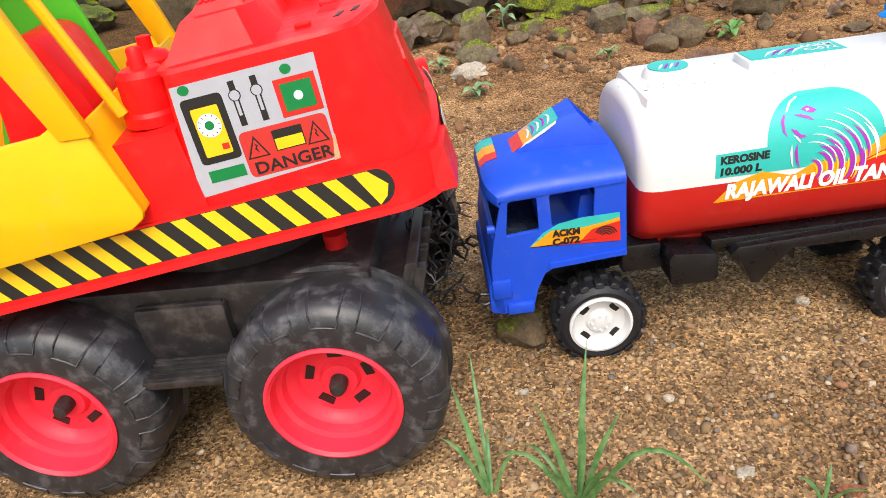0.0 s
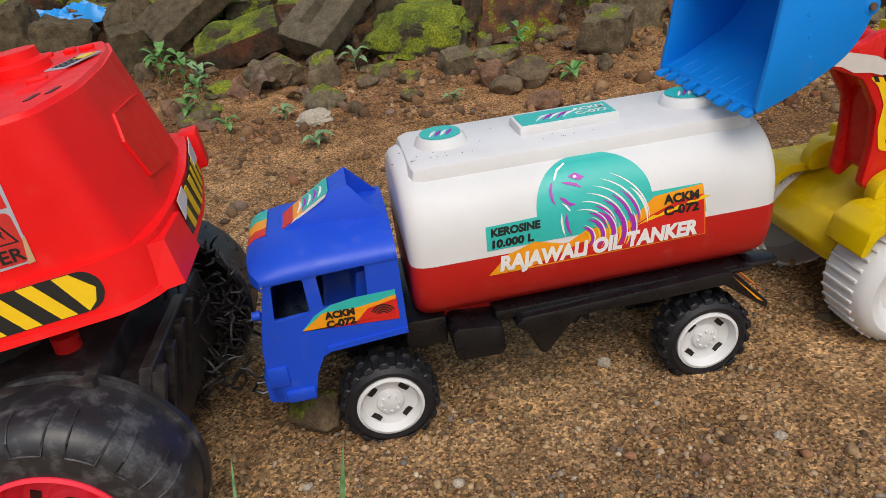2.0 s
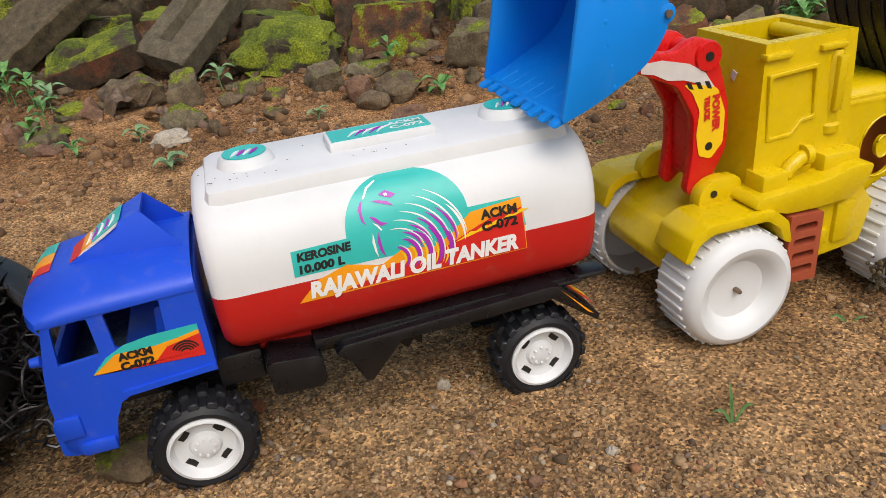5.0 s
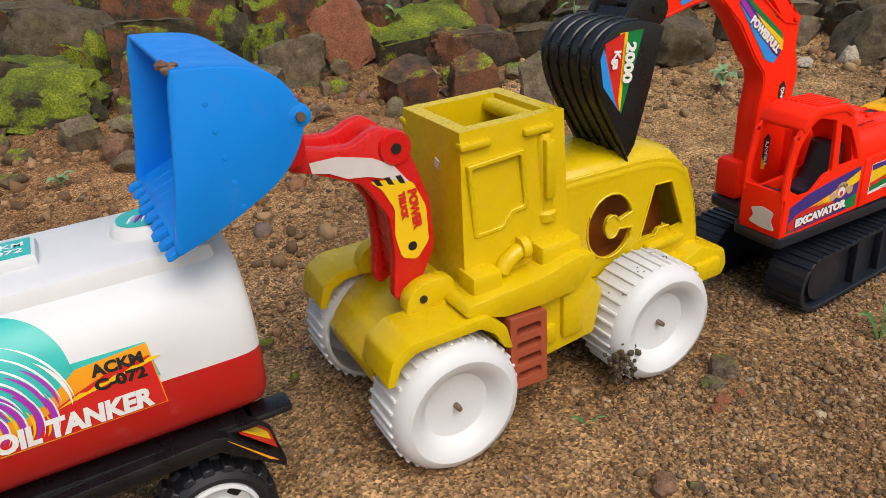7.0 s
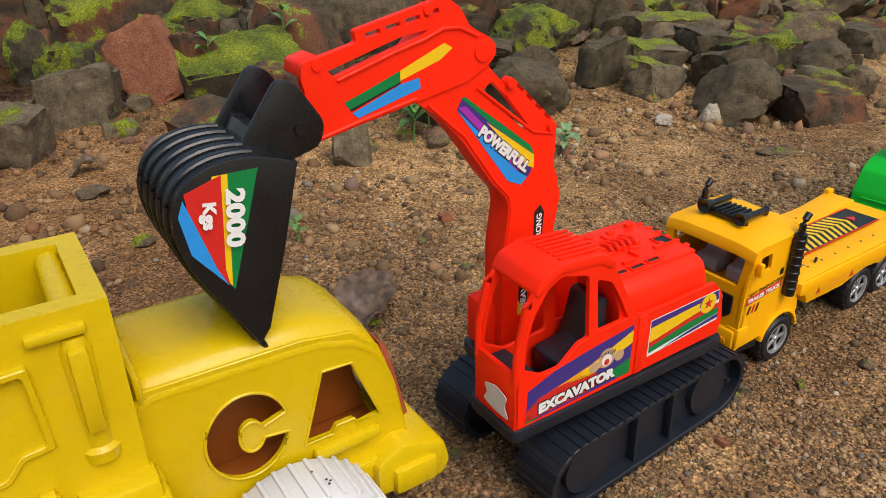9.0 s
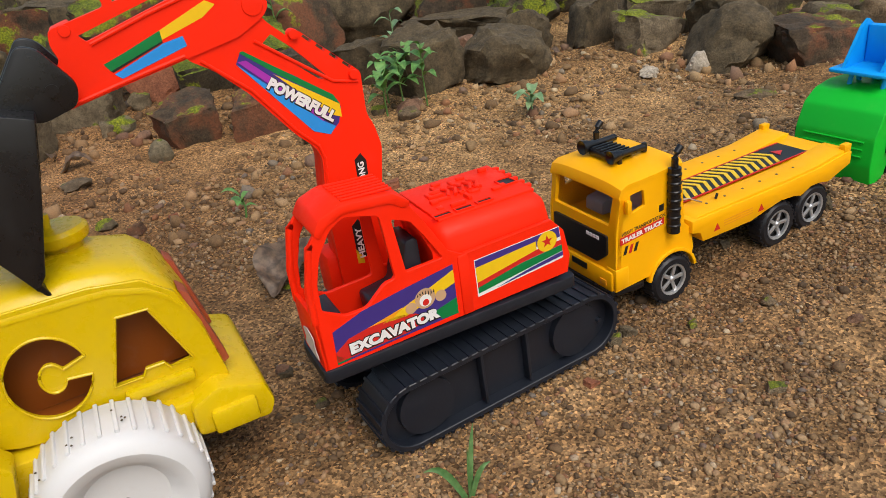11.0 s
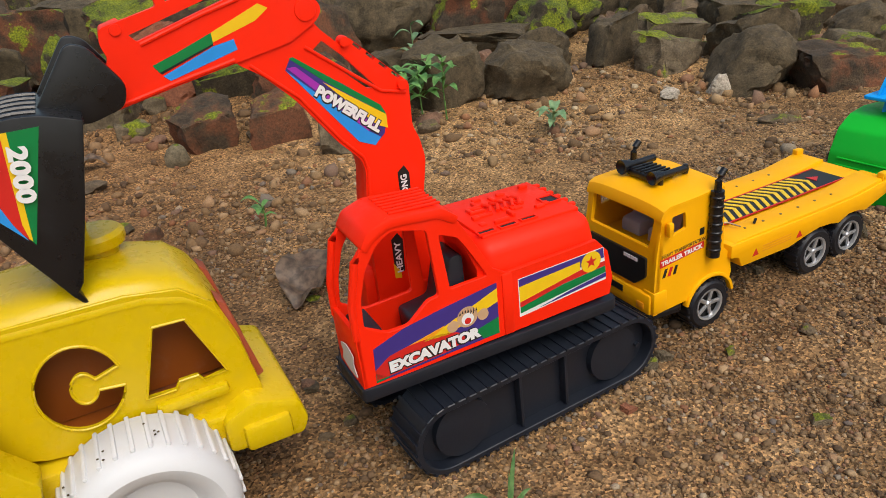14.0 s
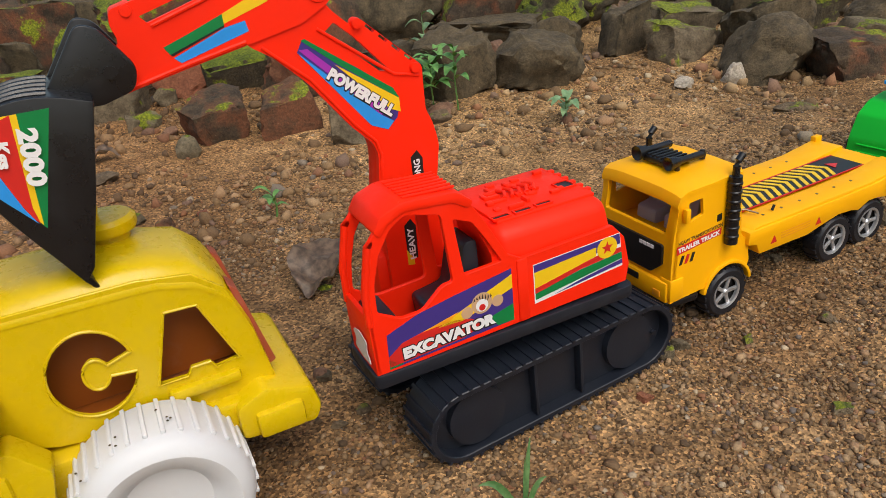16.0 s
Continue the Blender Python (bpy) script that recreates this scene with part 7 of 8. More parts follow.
for wx in (0.0, -0.19):
    big_wheel(wx, -0.0215)
    big_wheel(wx + 0.002, 0.268, True)
    part("axle", xy(CH, turned([(0, 0.01), (0.005, 0.01), (0.005, 0.25), (0, 0.25)], (wx, 0, 0.074), seg=12)), GRIMYBLACK, machine)
part("chassis", xy(CH, box(-0.30, 0.05, 0.045, 0.19, 0.06, 0.125, 0.004)), GRIMYBLACK, machine)
part("crossbeam", xy(CH, box(-0.2, 0.03, 0.02, 0.205, 0.105, 0.145, 0.004)), GRIMYBLACK, machine)
part("turntable", turned([(0, 0), (0.07, 0), (0.07, 0.03), (0, 0.03)], (-0.06, 0.115, 0.14), "z", 40), GRIMYBLACK, machine)
part("red_axle_boss", turned([(0, 0), (0.008, 0.0), (0.008, 0.012), (0, 0.012)], (0.012, 0.055, 0.143), "z", 16), ARMRED, machine)
part("rear_panel", xy(CH, plate(rounded([(0.022, 0.045), (0.052, 0.142), (0.06, 0.142), (0.036, 0.045)], 0.002), 0.03, 0.115, bev=0.001)), GRIMYBLACK, machine, "grimy black slanted tail panel")
for k in range(4):
    part("rear_panel_rib", xy(CH, plate(rounded([(0.03, 0.046), (0.057, 0.138), (0.0655, 0.138), (0.041, 0.046)], 0.002), 0.03 + 0.0255 * k, 0.0385 + 0.0255 * k, bev=0.001)), GRIMYBLACK, machine)
part("torn_paper", xy(CH, plate([(0.0, 0.0), (0.006, 0.003), (0.008, 0.014), (0.002, 0.012)], 0, 0.0006)), PAPER, machine, "pale sticker scrap").matrix_basis = pose(0.041, 0.112, 0.09, 0, 0, 60)
# step box
part("step_box", xy(CH, box(-0.128, -0.066, 0.012, 0.05, 0.095, 0.135, 0.003)), GRIMYBLACK, machine)
part("step", xy(CH, slab(rounded([(-0.136, -0.014), (-0.068, -0.014), (-0.068, 0.02), (-0.13, 0.02)], 0.004), 0.0905, 0.0965, 0.0012)), GRIMYBLACK, machine, "black ribbed step")
for k in range(6):
    part("step_rib", xy(CH, box(-0.129, -0.07, -0.012 + 0.005 * k, -0.0095 + 0.005 * k, 0.096, 0.0978, 0.0004)), GRIMYBLACK, machine)
    part("box_rib", xy(CH, box(-0.126, -0.068, 0.015 + 0.0055 * k, 0.0175 + 0.0055 * k, 0.1345, 0.1362, 0.0004)), GRIMYBLACK, machine)
# superstructure, tilted up to the rear
UP = pose(0, 0, 0.2005, 0, -5.6, 0)


def loft(low, high, z0, z1, bev=0.003, seg=3, lid=True):
    b = bmesh.new()
    lv, hv = [b.verts.new((x, y, z0)) for x, y in low], [b.verts.new((x, y, z1)) for x, y in high]
    n = len(lv)
    for i in range(n):
        b.faces.new((lv[i], lv[(i + 1) % n], hv[(i + 1) % n], hv[i]))
    b.faces.new(lv)
    if lid:
        b.faces.new(hv)
    soften(b, bev, seg)
    return xy(UP, b)


belt = [(-0.34, 0.002), (0.066, 0.002), (0.088, 0.018), (0.0965, 0.065), (0.1005, 0.117), (0.0985, 0.17), (0.094, 0.216), (0.07, 0.232), (-0.34, 0.232)]
part("belt", loft(rounded(belt, 0.012), rounded([(x - 0.001, y + (0.004 if y < 0.06 else -0.004 if y > 0.2 else 0.0)) for x, y in belt], 0.012), -0.0155, 0.011, 0.002), RED, machine)
part("belt_lip", loft(rounded([(x + 0.001, y + (-0.002 if y < 0.06 else 0.002 if y > 0.2 else 0.0)) for x, y in belt], 0.012), rounded([(x, y + (-0.001 if y < 0.06 else 0.001 if y > 0.2 else 0.0)) for x, y in belt], 0.012), -0.019, -0.015, 0.001, 1), RED, machine)
low = [(-0.058, 0.010), (0.058, 0.010), (0.0745, 0.0145), (0.0905, 0.062), (0.094, 0.117), (0.092, 0.172), (0.076, 0.224), (0.055, 0.226), (-0.058, 0.226)]
high = [(-0.05, 0.016), (0.048, 0.016), (0.060, 0.021), (0.0745, 0.062), (0.0785, 0.117), (0.0765, 0.168), (0.067, 0.214), (0.044, 0.217), (-0.05, 0.217)]
part("engine_housing", loft(rounded(low, 0.008), rounded(high, 0.008), 0.010, 0.087, 0.003), RED, machine, "glossy red engine housing")
part("lid_rim", loft(rounded([(x - 0.0015, 0.117 + (y - 0.117) * 0.985) for x, y in high], 0.008), rounded([(x - 0.003, 0.117 + (y - 0.117) * 0.965) for x, y in high], 0.008), 0.0868, 0.0895, 0.0008, 1), RED, machine)
part("housing_lid", loft([(-0.050, 0.026), (0.002, 0.030), (0.016, 0.05), (0.016, 0.185), (0.002, 0.205), (-0.050, 0.205)], [(-0.036, 0.044), (-0.004, 0.046), (0.006, 0.06), (0.006, 0.175), (-0.004, 0.19), (-0.036, 0.19)], 0.088, 0.108, 0.002), RED, machine)
part("top_grille", loft([(-0.031, 0.054), (0.0, 0.054), (0.0, 0.18), (-0.031, 0.18)], [(-0.028, 0.058), (-0.002, 0.058), (-0.002, 0.176), (-0.028, 0.176)], 0.1075, 0.113, 0.001), RED, machine)
for i in range(6):
    for j in range(15):
        part("grille_stud", xy(UP, box(-0.0265 + 0.004 * i, -0.0242 + 0.004 * i, 0.061 + 0.0074 * j, 0.0655 + 0.0074 * j, 0.1125, 0.1142, 0.0)), RED, machine)
part("lid_cap", xy(UP, turned([(0, 0), (0.019, 0), (0.0185, 0.006), (0.0165, 0.0075), (0.0145, 0.0085), (0.014, 0.014), (0, 0.0145)], (0.022, 0.1556, 0.089), "z", 30)), RED, machine)
for sx, sy_, lx, ly in ((0.0445, 0.10, 0.012, 0.006), (0.046, 0.19, 0.008, 0.008), (0.03, 0.195, 0.007, 0.007), (0.058, 0.185, 0.01, 0.005), (0.03, 0.045, 0.01, 0.006)):
    part("lid_stud", xy(UP, box(sx - lx / 2, sx + lx / 2, sy_ - ly / 2, sy_ + ly / 2, 0.089, 0.0925, 0.0012)), RED, machine)
part("lid_step", loft([(0.036, 0.075), (0.05, 0.072), (0.068, 0.16), (0.05, 0.17)], [(0.038, 0.078), (0.049, 0.075), (0.066, 0.158), (0.051, 0.167)], 0.0885, 0.0905, 0.0006, 1), RED, machine)
lab = pose(0.0585, 0.135, 0.0, 0, 0, 64)
b = xy(UP @ lab, slab([(-0.018, -0.0075), (0.018, -0.0085), (0.019, 0.0075), (-0.017, 0.0085)], 0.0908, 0.0914))
part("lid_sticker", b, PGREY, machine, "small grey printed label")
for k in range(7):
    part("print_bar", xy(UP @ lab, slab([(-0.0145 + 0.0036 * k, -0.0055), (-0.0128 + 0.0036 * k, -0.0055), (-0.0112 + 0.0036 * k, 0.0062), (-0.0129 + 0.0036 * k, 0.0062)], 0.0913, 0.0917)), INK, machine)
part("print_bar", xy(UP @ lab, slab([(0.003, -0.006), (0.015, -0.0068), (0.0152, 0.0012), (0.0036, 0.002)], 0.0915, 0.0919)), PYELLOW, machine)
for x in (0.045, 0.055):
    part("vent_hole", xy(UP, slab([(x + 0.003, 0.05 + (x - 0.045) * 0.5), (x + 0.0065, 0.051 + (x - 0.045) * 0.5), (x + 0.0095, 0.062 + (x - 0.045) * 0.5), (x + 0.006, 0.061 + (x - 0.045) * 0.5)], 0.0885, 0.0899)), INK, machine)
# raised panel moulded on the tail wall
def tail_x(y, z):
    k = (z - 0.010) / 0.077
    return float(np.interp(y, [p[1] for p in low[2:7]], [p[0] for p in low[2:7]])) * (1 - k) + float(np.interp(y, [p[1] for p in high[2:7]], [p[0] for p in high[2:7]])) * k


b = bmesh.new()
ps = [(0.070, 0.028), (0.066, 0.052), (0.078, 0.066), (0.118, 0.064), (0.150, 0.060), (0.150, 0.020), (0.118, 0.020)]
outer_, inner_ = [b.verts.new((tail_x(y, z) + 0.0016, y, z)) for y, z in ps], [b.verts.new((tail_x(y, z) - 0.002, y, z)) for y, z in ps]
b.faces.new(outer_)
for i in range(len(ps)):
    b.faces.new((outer_[i], outer_[(i + 1) % len(ps)], inner_[(i + 1) % len(ps)], inner_[i]))
soften(b, 0.0008, 2)
part("tail_panel", xy(UP, b), RED, machine)
part("rear_horn", xy(UP, box(0.088, 0.1025, 0.203, 0.222, -0.018, 0.012, 0.002)), RED, machine)
part("side_horn", loft([(0.078, 0.012), (0.0945, 0.014), (0.1005, 0.058), (0.086, 0.062)], [(0.078, 0.018), (0.0915, 0.021), (0.0975, 0.056), (0.086, 0.06)], -0.0185, 0.007, 0.002), RED, machine)
# hazard stripe on the belt
hz = lambda x, z: 0.0
strip = [(-0.30, -0.0125)] + [(0.044, -0.0125)] + arc(0.047, -0.0015, 0.011, -80, 80, 10) + [(0.044, 0.0095), (-0.30, 0.0095)]


def on_belt(outline, lift):
    b = plate(outline, -lift * 0.4 - 0.0002, -lift * 0.4 + 0.00004)
    for v in b.verts:
        v.co.y += 0.002 + (v.co.z + 0.0155) / 0.0265 * 0.004
    return xy(UP, b)


part("hazard_strip", on_belt(strip, 0.0005), INK, machine, "black and yellow hazard stripe sticker")
for k in range(19):
    x = -0.292 + 0.0182 * k
    o = [(x, 0.0092), (x + 0.0085, 0.0092), (x + 0.0235, -0.0122), (x + 0.015, -0.0122)]
    if o[2][0] > 0.055:
        o = [(x, 0.0092), (x + 0.0085, 0.0092), (0.0545, -0.001), (0.052, -0.008), (0.047, -0.0122)]
    part("stripe", on_belt(o, 0.0009), PYELLOW, machine)


def on_panel(outline, lift, z_top=0.087):
    b = plate(outline, -lift * 0.4 - 0.0002, -lift * 0.4 + 0.00004)
    for v in b.verts:
        v.co.y += 0.0100 + (v.co.z - 0.010) / 0.077 * 0.006
    return xy(UP, b)


def pane(x0, x1, z0, z1, r=0.0):
    o = [(x0, z0), (x1, z0), (x1, z1), (x0, z1)]
    return rounded(o, r) if r else o


part("control_sticker", on_panel([(-0.052, 0.0165), (0.028, 0.0195), (0.0315, 0.0245), (0.034, 0.0805), (-0.0475, 0.0805)], 0.0005), PGREY, machine, "grey control panel sticker with dials")
part("dial_panel", on_panel(pane(-0.045, -0.0215, 0.0345, 0.0725, 0.003), 0.0009), INK, machine)
part("dial_face", on_panel(pane(-0.041, -0.0255, 0.0385, 0.0665, 0.001), 0.0013), PYELLOW, machine)
part("dial", on_panel(arc(-0.0333, 0.056, 0.0068, 0, 350, 24), 0.0017), PWHITE, machine, "round white dial")
part("dial_knob", on_panel(arc(-0.0333, 0.056, 0.0026, 0, 340, 16), 0.0021), PGREEN, machine)
for k in range(12):
    a = radians(30 * k)
    part("tick", on_panel([(-0.0333 + 0.0045 * math.cos(a), 0.056 + 0.0045 * math.sin(a)), (-0.0333 + 0.0062 * math.cos(a - 0.05), 0.056 + 0.0062 * math.sin(a - 0.05)), (-0.0333 + 0.0062 * math.cos(a + 0.05), 0.056 + 0.0062 * math.sin(a + 0.05))], 0.0021), INK, machine)
part("button", on_panel(pane(-0.0305, -0.0265, 0.041, 0.0445), 0.0017), PRED, machine)
part("button", on_panel(arc(-0.0405, 0.0775, 0.0032, 0, 340, 16, 0.0028), 0.0009), PGREEN, machine)
part("button", on_panel(arc(0.0165, 0.0755, 0.0032, 0, 340, 16, 0.0028), 0.0009), PGREEN, machine)
part("button", on_panel(pane(-0.0435, -0.0225, 0.0235, 0.0305), 0.0009), PGREEN, machine)
for x in (-0.0145, -0.002):
    part("slider", on_panel(pane(x - 0.0018, x + 0.0018, 0.051, 0.0765), 0.0009), INK, machine)
    part("slider_slot", on_panel(pane(x - 0.0009, x + 0.0009, 0.057, 0.066), 0.0013), PGREY, machine)
    part("slider_knob", on_panel(arc(x, 0.0685, 0.0034, 0, 345, 18), 0.0013), INK, machine)
    part("slider_knob", on_panel(arc(x, 0.0685, 0.0028, 0, 345, 18), 0.0017), PGREY, machine)
part("lamp_panel", on_panel(pane(0.0075, 0.031, 0.0495, 0.071), 0.0009), PRED, machine)
part("lamp_panel", on_panel(pane(0.0105, 0.028, 0.0525, 0.068), 0.0013), PGREEN, machine)
part("lamp_dot", on_panel(arc(0.0193, 0.0602, 0.0026, 0, 340, 16), 0.0017), PWHITE, machine)
part("danger_panel", on_panel(pane(-0.0205, 0.0305, 0.0205, 0.0475, 0.004), 0.0009), DANGERRED, machine, "red danger label")
part("danger_flag", on_panel(pane(-0.002, 0.0155, 0.0325, 0.0445), 0.0013), INK, machine)
part("danger_flag", on_panel(pane(-0.0013, 0.0148, 0.0331, 0.0395), 0.0017), PYELLOW, machine)
for x in (-0.0125, 0.0225):
    tri_o, tri_i = [(x - 0.0065, 0.0315), (x + 0.0065, 0.0315), (x, 0.0445)], [(x - 0.005, 0.0323), (x + 0.005, 0.0323), (x, 0.0425)]
    part("warning", on_panel(tri_o, 0.0013), INK, machine)
    part("warning", on_panel(tri_i, 0.0017), DANGERRED, machine)
    part("warning_bolt", on_panel([(x - 0.0008, 0.0405), (x + 0.0012, 0.0385), (x + 0.0002, 0.0375), (x + 0.0012, 0.034), (x - 0.001, 0.037), (x, 0.0382)], 0.0021), INK, machine)
b = lettering("DANGER", 0.0098, 0, 0.0002, 0.0455)
for v in b.verts:
    v.co.x -= 0.0165
    v.co.z += 0.0222
    v.co.y += 0.0100 + (v.co.z - 0.010) / 0.077 * 0.006 - 0.0009
part("lettering", xy(UP, b), INK, machine, "black DANGER lettering")
part("torn_edge", on_panel([(0.028, 0.019), (0.031, 0.033), (0.0325, 0.034), (0.0318, 0.0195)], 0.0014), TAN, machine)
def on_tail(corners, lift, material, label="", name="stripe"):
    """A print on the upright face of the belt's tail, corners in y, z."""
    fx = lambda y: float(np.interp(y, [0.018, 0.065, 0.117, 0.17, 0.216], [0.088, 0.0965, 0.1005, 0.0985, 0.094]))
    b = bmesh.new()
    (ya, z0a, z1a), (yb, z0b, z1b) = corners
    ys = [ya + (yb - ya) * i / 6 for i in range(7)]
    rows = [(b.verts.new((fx(y) + lift, y, z0a + (z0b - z0a) * i / 6)), b.verts.new((fx(y) + lift - 0.0006, y, z1a + (z1b - z1a) * i / 6))) for i, y in enumerate(ys)]
    for p, q in zip(rows, rows[1:]):
        b.faces.new((p[0], q[0], q[1], p[1]))
    r = bmesh.ops.extrude_face_region(b, geom=list(b.faces))
    for v in r["geom"]:
        if isinstance(v, bmesh.types.BMVert):
            v.co.x -= 0.0004
    return part(name, xy(UP, b), material, machine, label)


on_tail(((0.066, -0.0145, 0.009), (0.188, -0.0145, 0.0095)), 0.0008, INK, "black and yellow hazard sticker on the tail", "rear_sticker")
for k in range(6):
    y = 0.068 + 0.0185 * k
    b = bmesh.new()
    fx = lambda y: float(np.interp(y, [0.018, 0.065, 0.117, 0.17, 0.216], [0.088, 0.0965, 0.1005, 0.0985, 0.094])) + 0.0013
    b.faces.new([b.verts.new((fx(yy), yy, zz)) for yy, zz in ((y, 0.0085), (y + 0.0085, 0.0085), (y + 0.0185, -0.014), (y + 0.01, -0.014))])
    r = bmesh.ops.extrude_face_region(b, geom=list(b.faces))
    for v in r["geom"]:
        if isinstance(v, bmesh.types.BMVert):
            v.co.x -= 0.0006
    part("stripe", xy(UP, b), PYELLOW, machine)
on_tail(((0.064, -0.002, 0.011), (0.085, 0.004, 0.012)), 0.0018, PAPER, "torn white sticker edge", "torn_paper")
on_tail(((0.15, 0.002, 0.0125), (0.19, -0.004, 0.0125)), 0.0018, PAPER, "torn white sticker edge", "torn_paper")
# canister and shoulder beside the cab
part("shoulder", loft([(-0.098, 0.008), (-0.05, 0.008), (-0.05, 0.226), (-0.098, 0.226)], [(-0.092, 0.014), (-0.053, 0.014), (-0.053, 0.216), (-0.092, 0.216)], 0.008, 0.058, 0.003), RED, machine)
part("canister", turned([(0, 0), (0.0165, 0), (0.0165, 0.006), (0.0145, 0.0085), (0.0145, 0.028), (0.011, 0.0315), (0.005, 0.032), (0.0045, 0.034), (0.0045, 0.042), (0.0035, 0.0435), (0, 0.044)], (-0.075, 0.042, 0.2525), "z", 30), RED, machine, "red canister with a round cap")
part("canister", turned([(0, 0), (0.0145, 0), (0.0145, 0.026), (0.011, 0.03), (0.0045, 0.032), (0.0045, 0.04), (0, 0.041)], (-0.082, 0.092, 0.253), "z", 30), RED, machine, "red canister with a round cap")
# open yellow cab
wall = [(-0.34, 0.172), (-0.092, 0.206), (-0.084, 0.2115), (-0.083, 0.216), (-0.1, 0.272), (-0.108, 0.2735), (-0.122, 0.266), (-0.16, 0.262), (-0.175, 0.257), (-0.182, 0.262), (-0.34, 0.245)]
for y0, y1 in ((-0.006, -0.001), (0.233, 0.238)):
    part("cab_wall", plate(wall, y0, y1, bev=0.0012), CABYELLOW, machine)
part("cab_back", plate([(-0.088, 0.21), (-0.083, 0.214), (-0.1, 0.268), (-0.105, 0.266)], -0.004, 0.235, bev=0.001), CABYELLOW, machine)
for y in (-0.0035, 0.2355):
    part("cab_pillar", plate([(-0.112, 0.262), (-0.095, 0.262), (-0.118, 0.335), (-0.148, 0.42), (-0.172, 0.42), (-0.141, 0.335)], y - 0.004, y + 0.004, bev=0.0015), CABYELLOW, machine)
part("cab_pillar", tube([(-0.088, 0.03, 0.262), (-0.112, 0.03, 0.325), (-0.15, 0.03, 0.42)], 0.0035, 8), CABYELLOW, machine)
part("cab_roof", box(-0.32, -0.15, -0.008, 0.24, 0.415, 0.423, 0.003), CABYELLOW, machine)
part("seat", plate(rounded([(-0.168, 0.22), (-0.162, 0.29), (-0.147, 0.308), (-0.127, 0.306), (-0.108, 0.26), (-0.108, 0.22)], 0.012), 0.05, 0.12, bev=0.004), RED, machine, "red moulded seat")
part("seat_panel", plate(rounded([(-0.21, 0.22), (-0.17, 0.36), (-0.14, 0.36), (-0.105, 0.23)], 0.01), 0.128, 0.134, bev=0.002), LIME, machine, "lime green panel behind the seat")
# shredded dark plastic under the tail
shred = random.Random(31)
b = bmesh.new()
for k in range(170):
    p = Vector((shred.uniform(0.05, 0.1), shred.uniform(0.115, 0.22), shred.uniform(0.03, 0.125)))
    d = Vector((shred.gauss(0, 1), shred.gauss(0, 1), shred.gauss(0, 1))).normalized()
    pts = [p]
    for j in range(5):
        d = (d + Vector((shred.gauss(0, 0.5), shred.gauss(0, 0.5), shred.gauss(0, 0.5)))).normalized()
        pts.append(pts[-1] + d * 0.007)
    tube(pts, [0.0007, 0.0012, 0.0013, 0.0012, 0.0009, 0.0003], 5, b)
ob = part("shredded_plastic", b, GRIMYBLACK, machine, "tangle of shredded black plastic strips")
tagged(ob, kind="stuff")


# ---- plants and small things on the soil ----
GRASS = leaf_mat("grass_green", (0.05, 0.14, 0.035), (0.14, 0.25, 0.085))
WEED = leaf_mat("weed_green", (0.06, 0.17, 0.03), (0.16, 0.32, 0.08))
PALEWEED = leaf_mat("pale_weed_green", (0.12, 0.22, 0.09), (0.24, 0.36, 0.17))
DRY = leaf_mat("dry_leaf_brown", (0.06, 0.036, 0.021), (0.18, 0.112, 0.066))
TARP = plain("blue_tarp", (0.02, 0.28, 0.72), 0.35)


def blade(points, width, b=None):
    """A grass blade: a folded, tapered strip along points."""
    b = b or bmesh.new()
    pts = [Vector(p) for p in points]
    rows = []
    n = len(pts)
    for i, p in enumerate(pts):
        d = (pts[min(i + 1, n - 1)] - pts[max(i - 1, 0)]).normalized()
        a = d.cross(Vector((0.2, -1, 0.35))).normalized()
        up = a.cross(d)
        w = width * (0.6 + 0.4 * math.sin(math.pi * min(1, (i + 0.6) / n * 0.9))) * (1 - (i / (n - 1)) ** 3 * 0.95)
        rows.append([b.verts.new(p - a * w), b.verts.new(p - up * w * 0.5), b.verts.new(p + a * w)])
    for p, q in zip(rows, rows[1:]):
        for i in range(2):
            b.faces.new((p[i], p[i + 1], q[i + 1], q[i]))
    return b


def bend(a, tip, sag=0.0, n=8):
    a, tip = Vector(a), Vector(tip)
    return [a.lerp(tip, i / n) + Vector((0, 0, sag * math.sin(math.pi * i / n))) for i in range(n + 1)]


def leaf(base, tip, width, b, curl=0.25):
    """A broad leaf with a midrib fold and drooping tip."""
    base, tip = Vector(base), Vector(tip)
    d = tip - base
    a = d.cross(Vector((0, 0, 1))).normalized()
    n = 7
    rows = []
    for i in range(n + 1):
        t = i / n
        w = width * math.sin(math.pi * t ** 0.8) ** 0.8 * 0.5
        p = base + d * t + Vector((0, 0, d.length * curl * math.sin(math.pi * t)))
        rows.append([b.verts.new(p - a * w + Vector((0, 0, w * 0.35))), b.verts.new(p), b.verts.new(p + a * w + Vector((0, 0, w * 0.35)))])
    for p, q in zip(rows, rows[1:]):
        for i in range(2):
            b.faces.new((p[i], p[i + 1], q[i + 1], q[i]))
    return b


def grass_tuft(x, y, blades, label):
    t = thing("grass_tuft", x, y, float(ground_height(x, y)) - 0.002, 0, label, "grass")
    for tip, w, sag in blades:
        part("blade", blade(bend((tip[0] * 0.06, tip[1] * 0.06, 0), tip, sag), w), GRASS, t, smooth=80)
    return t


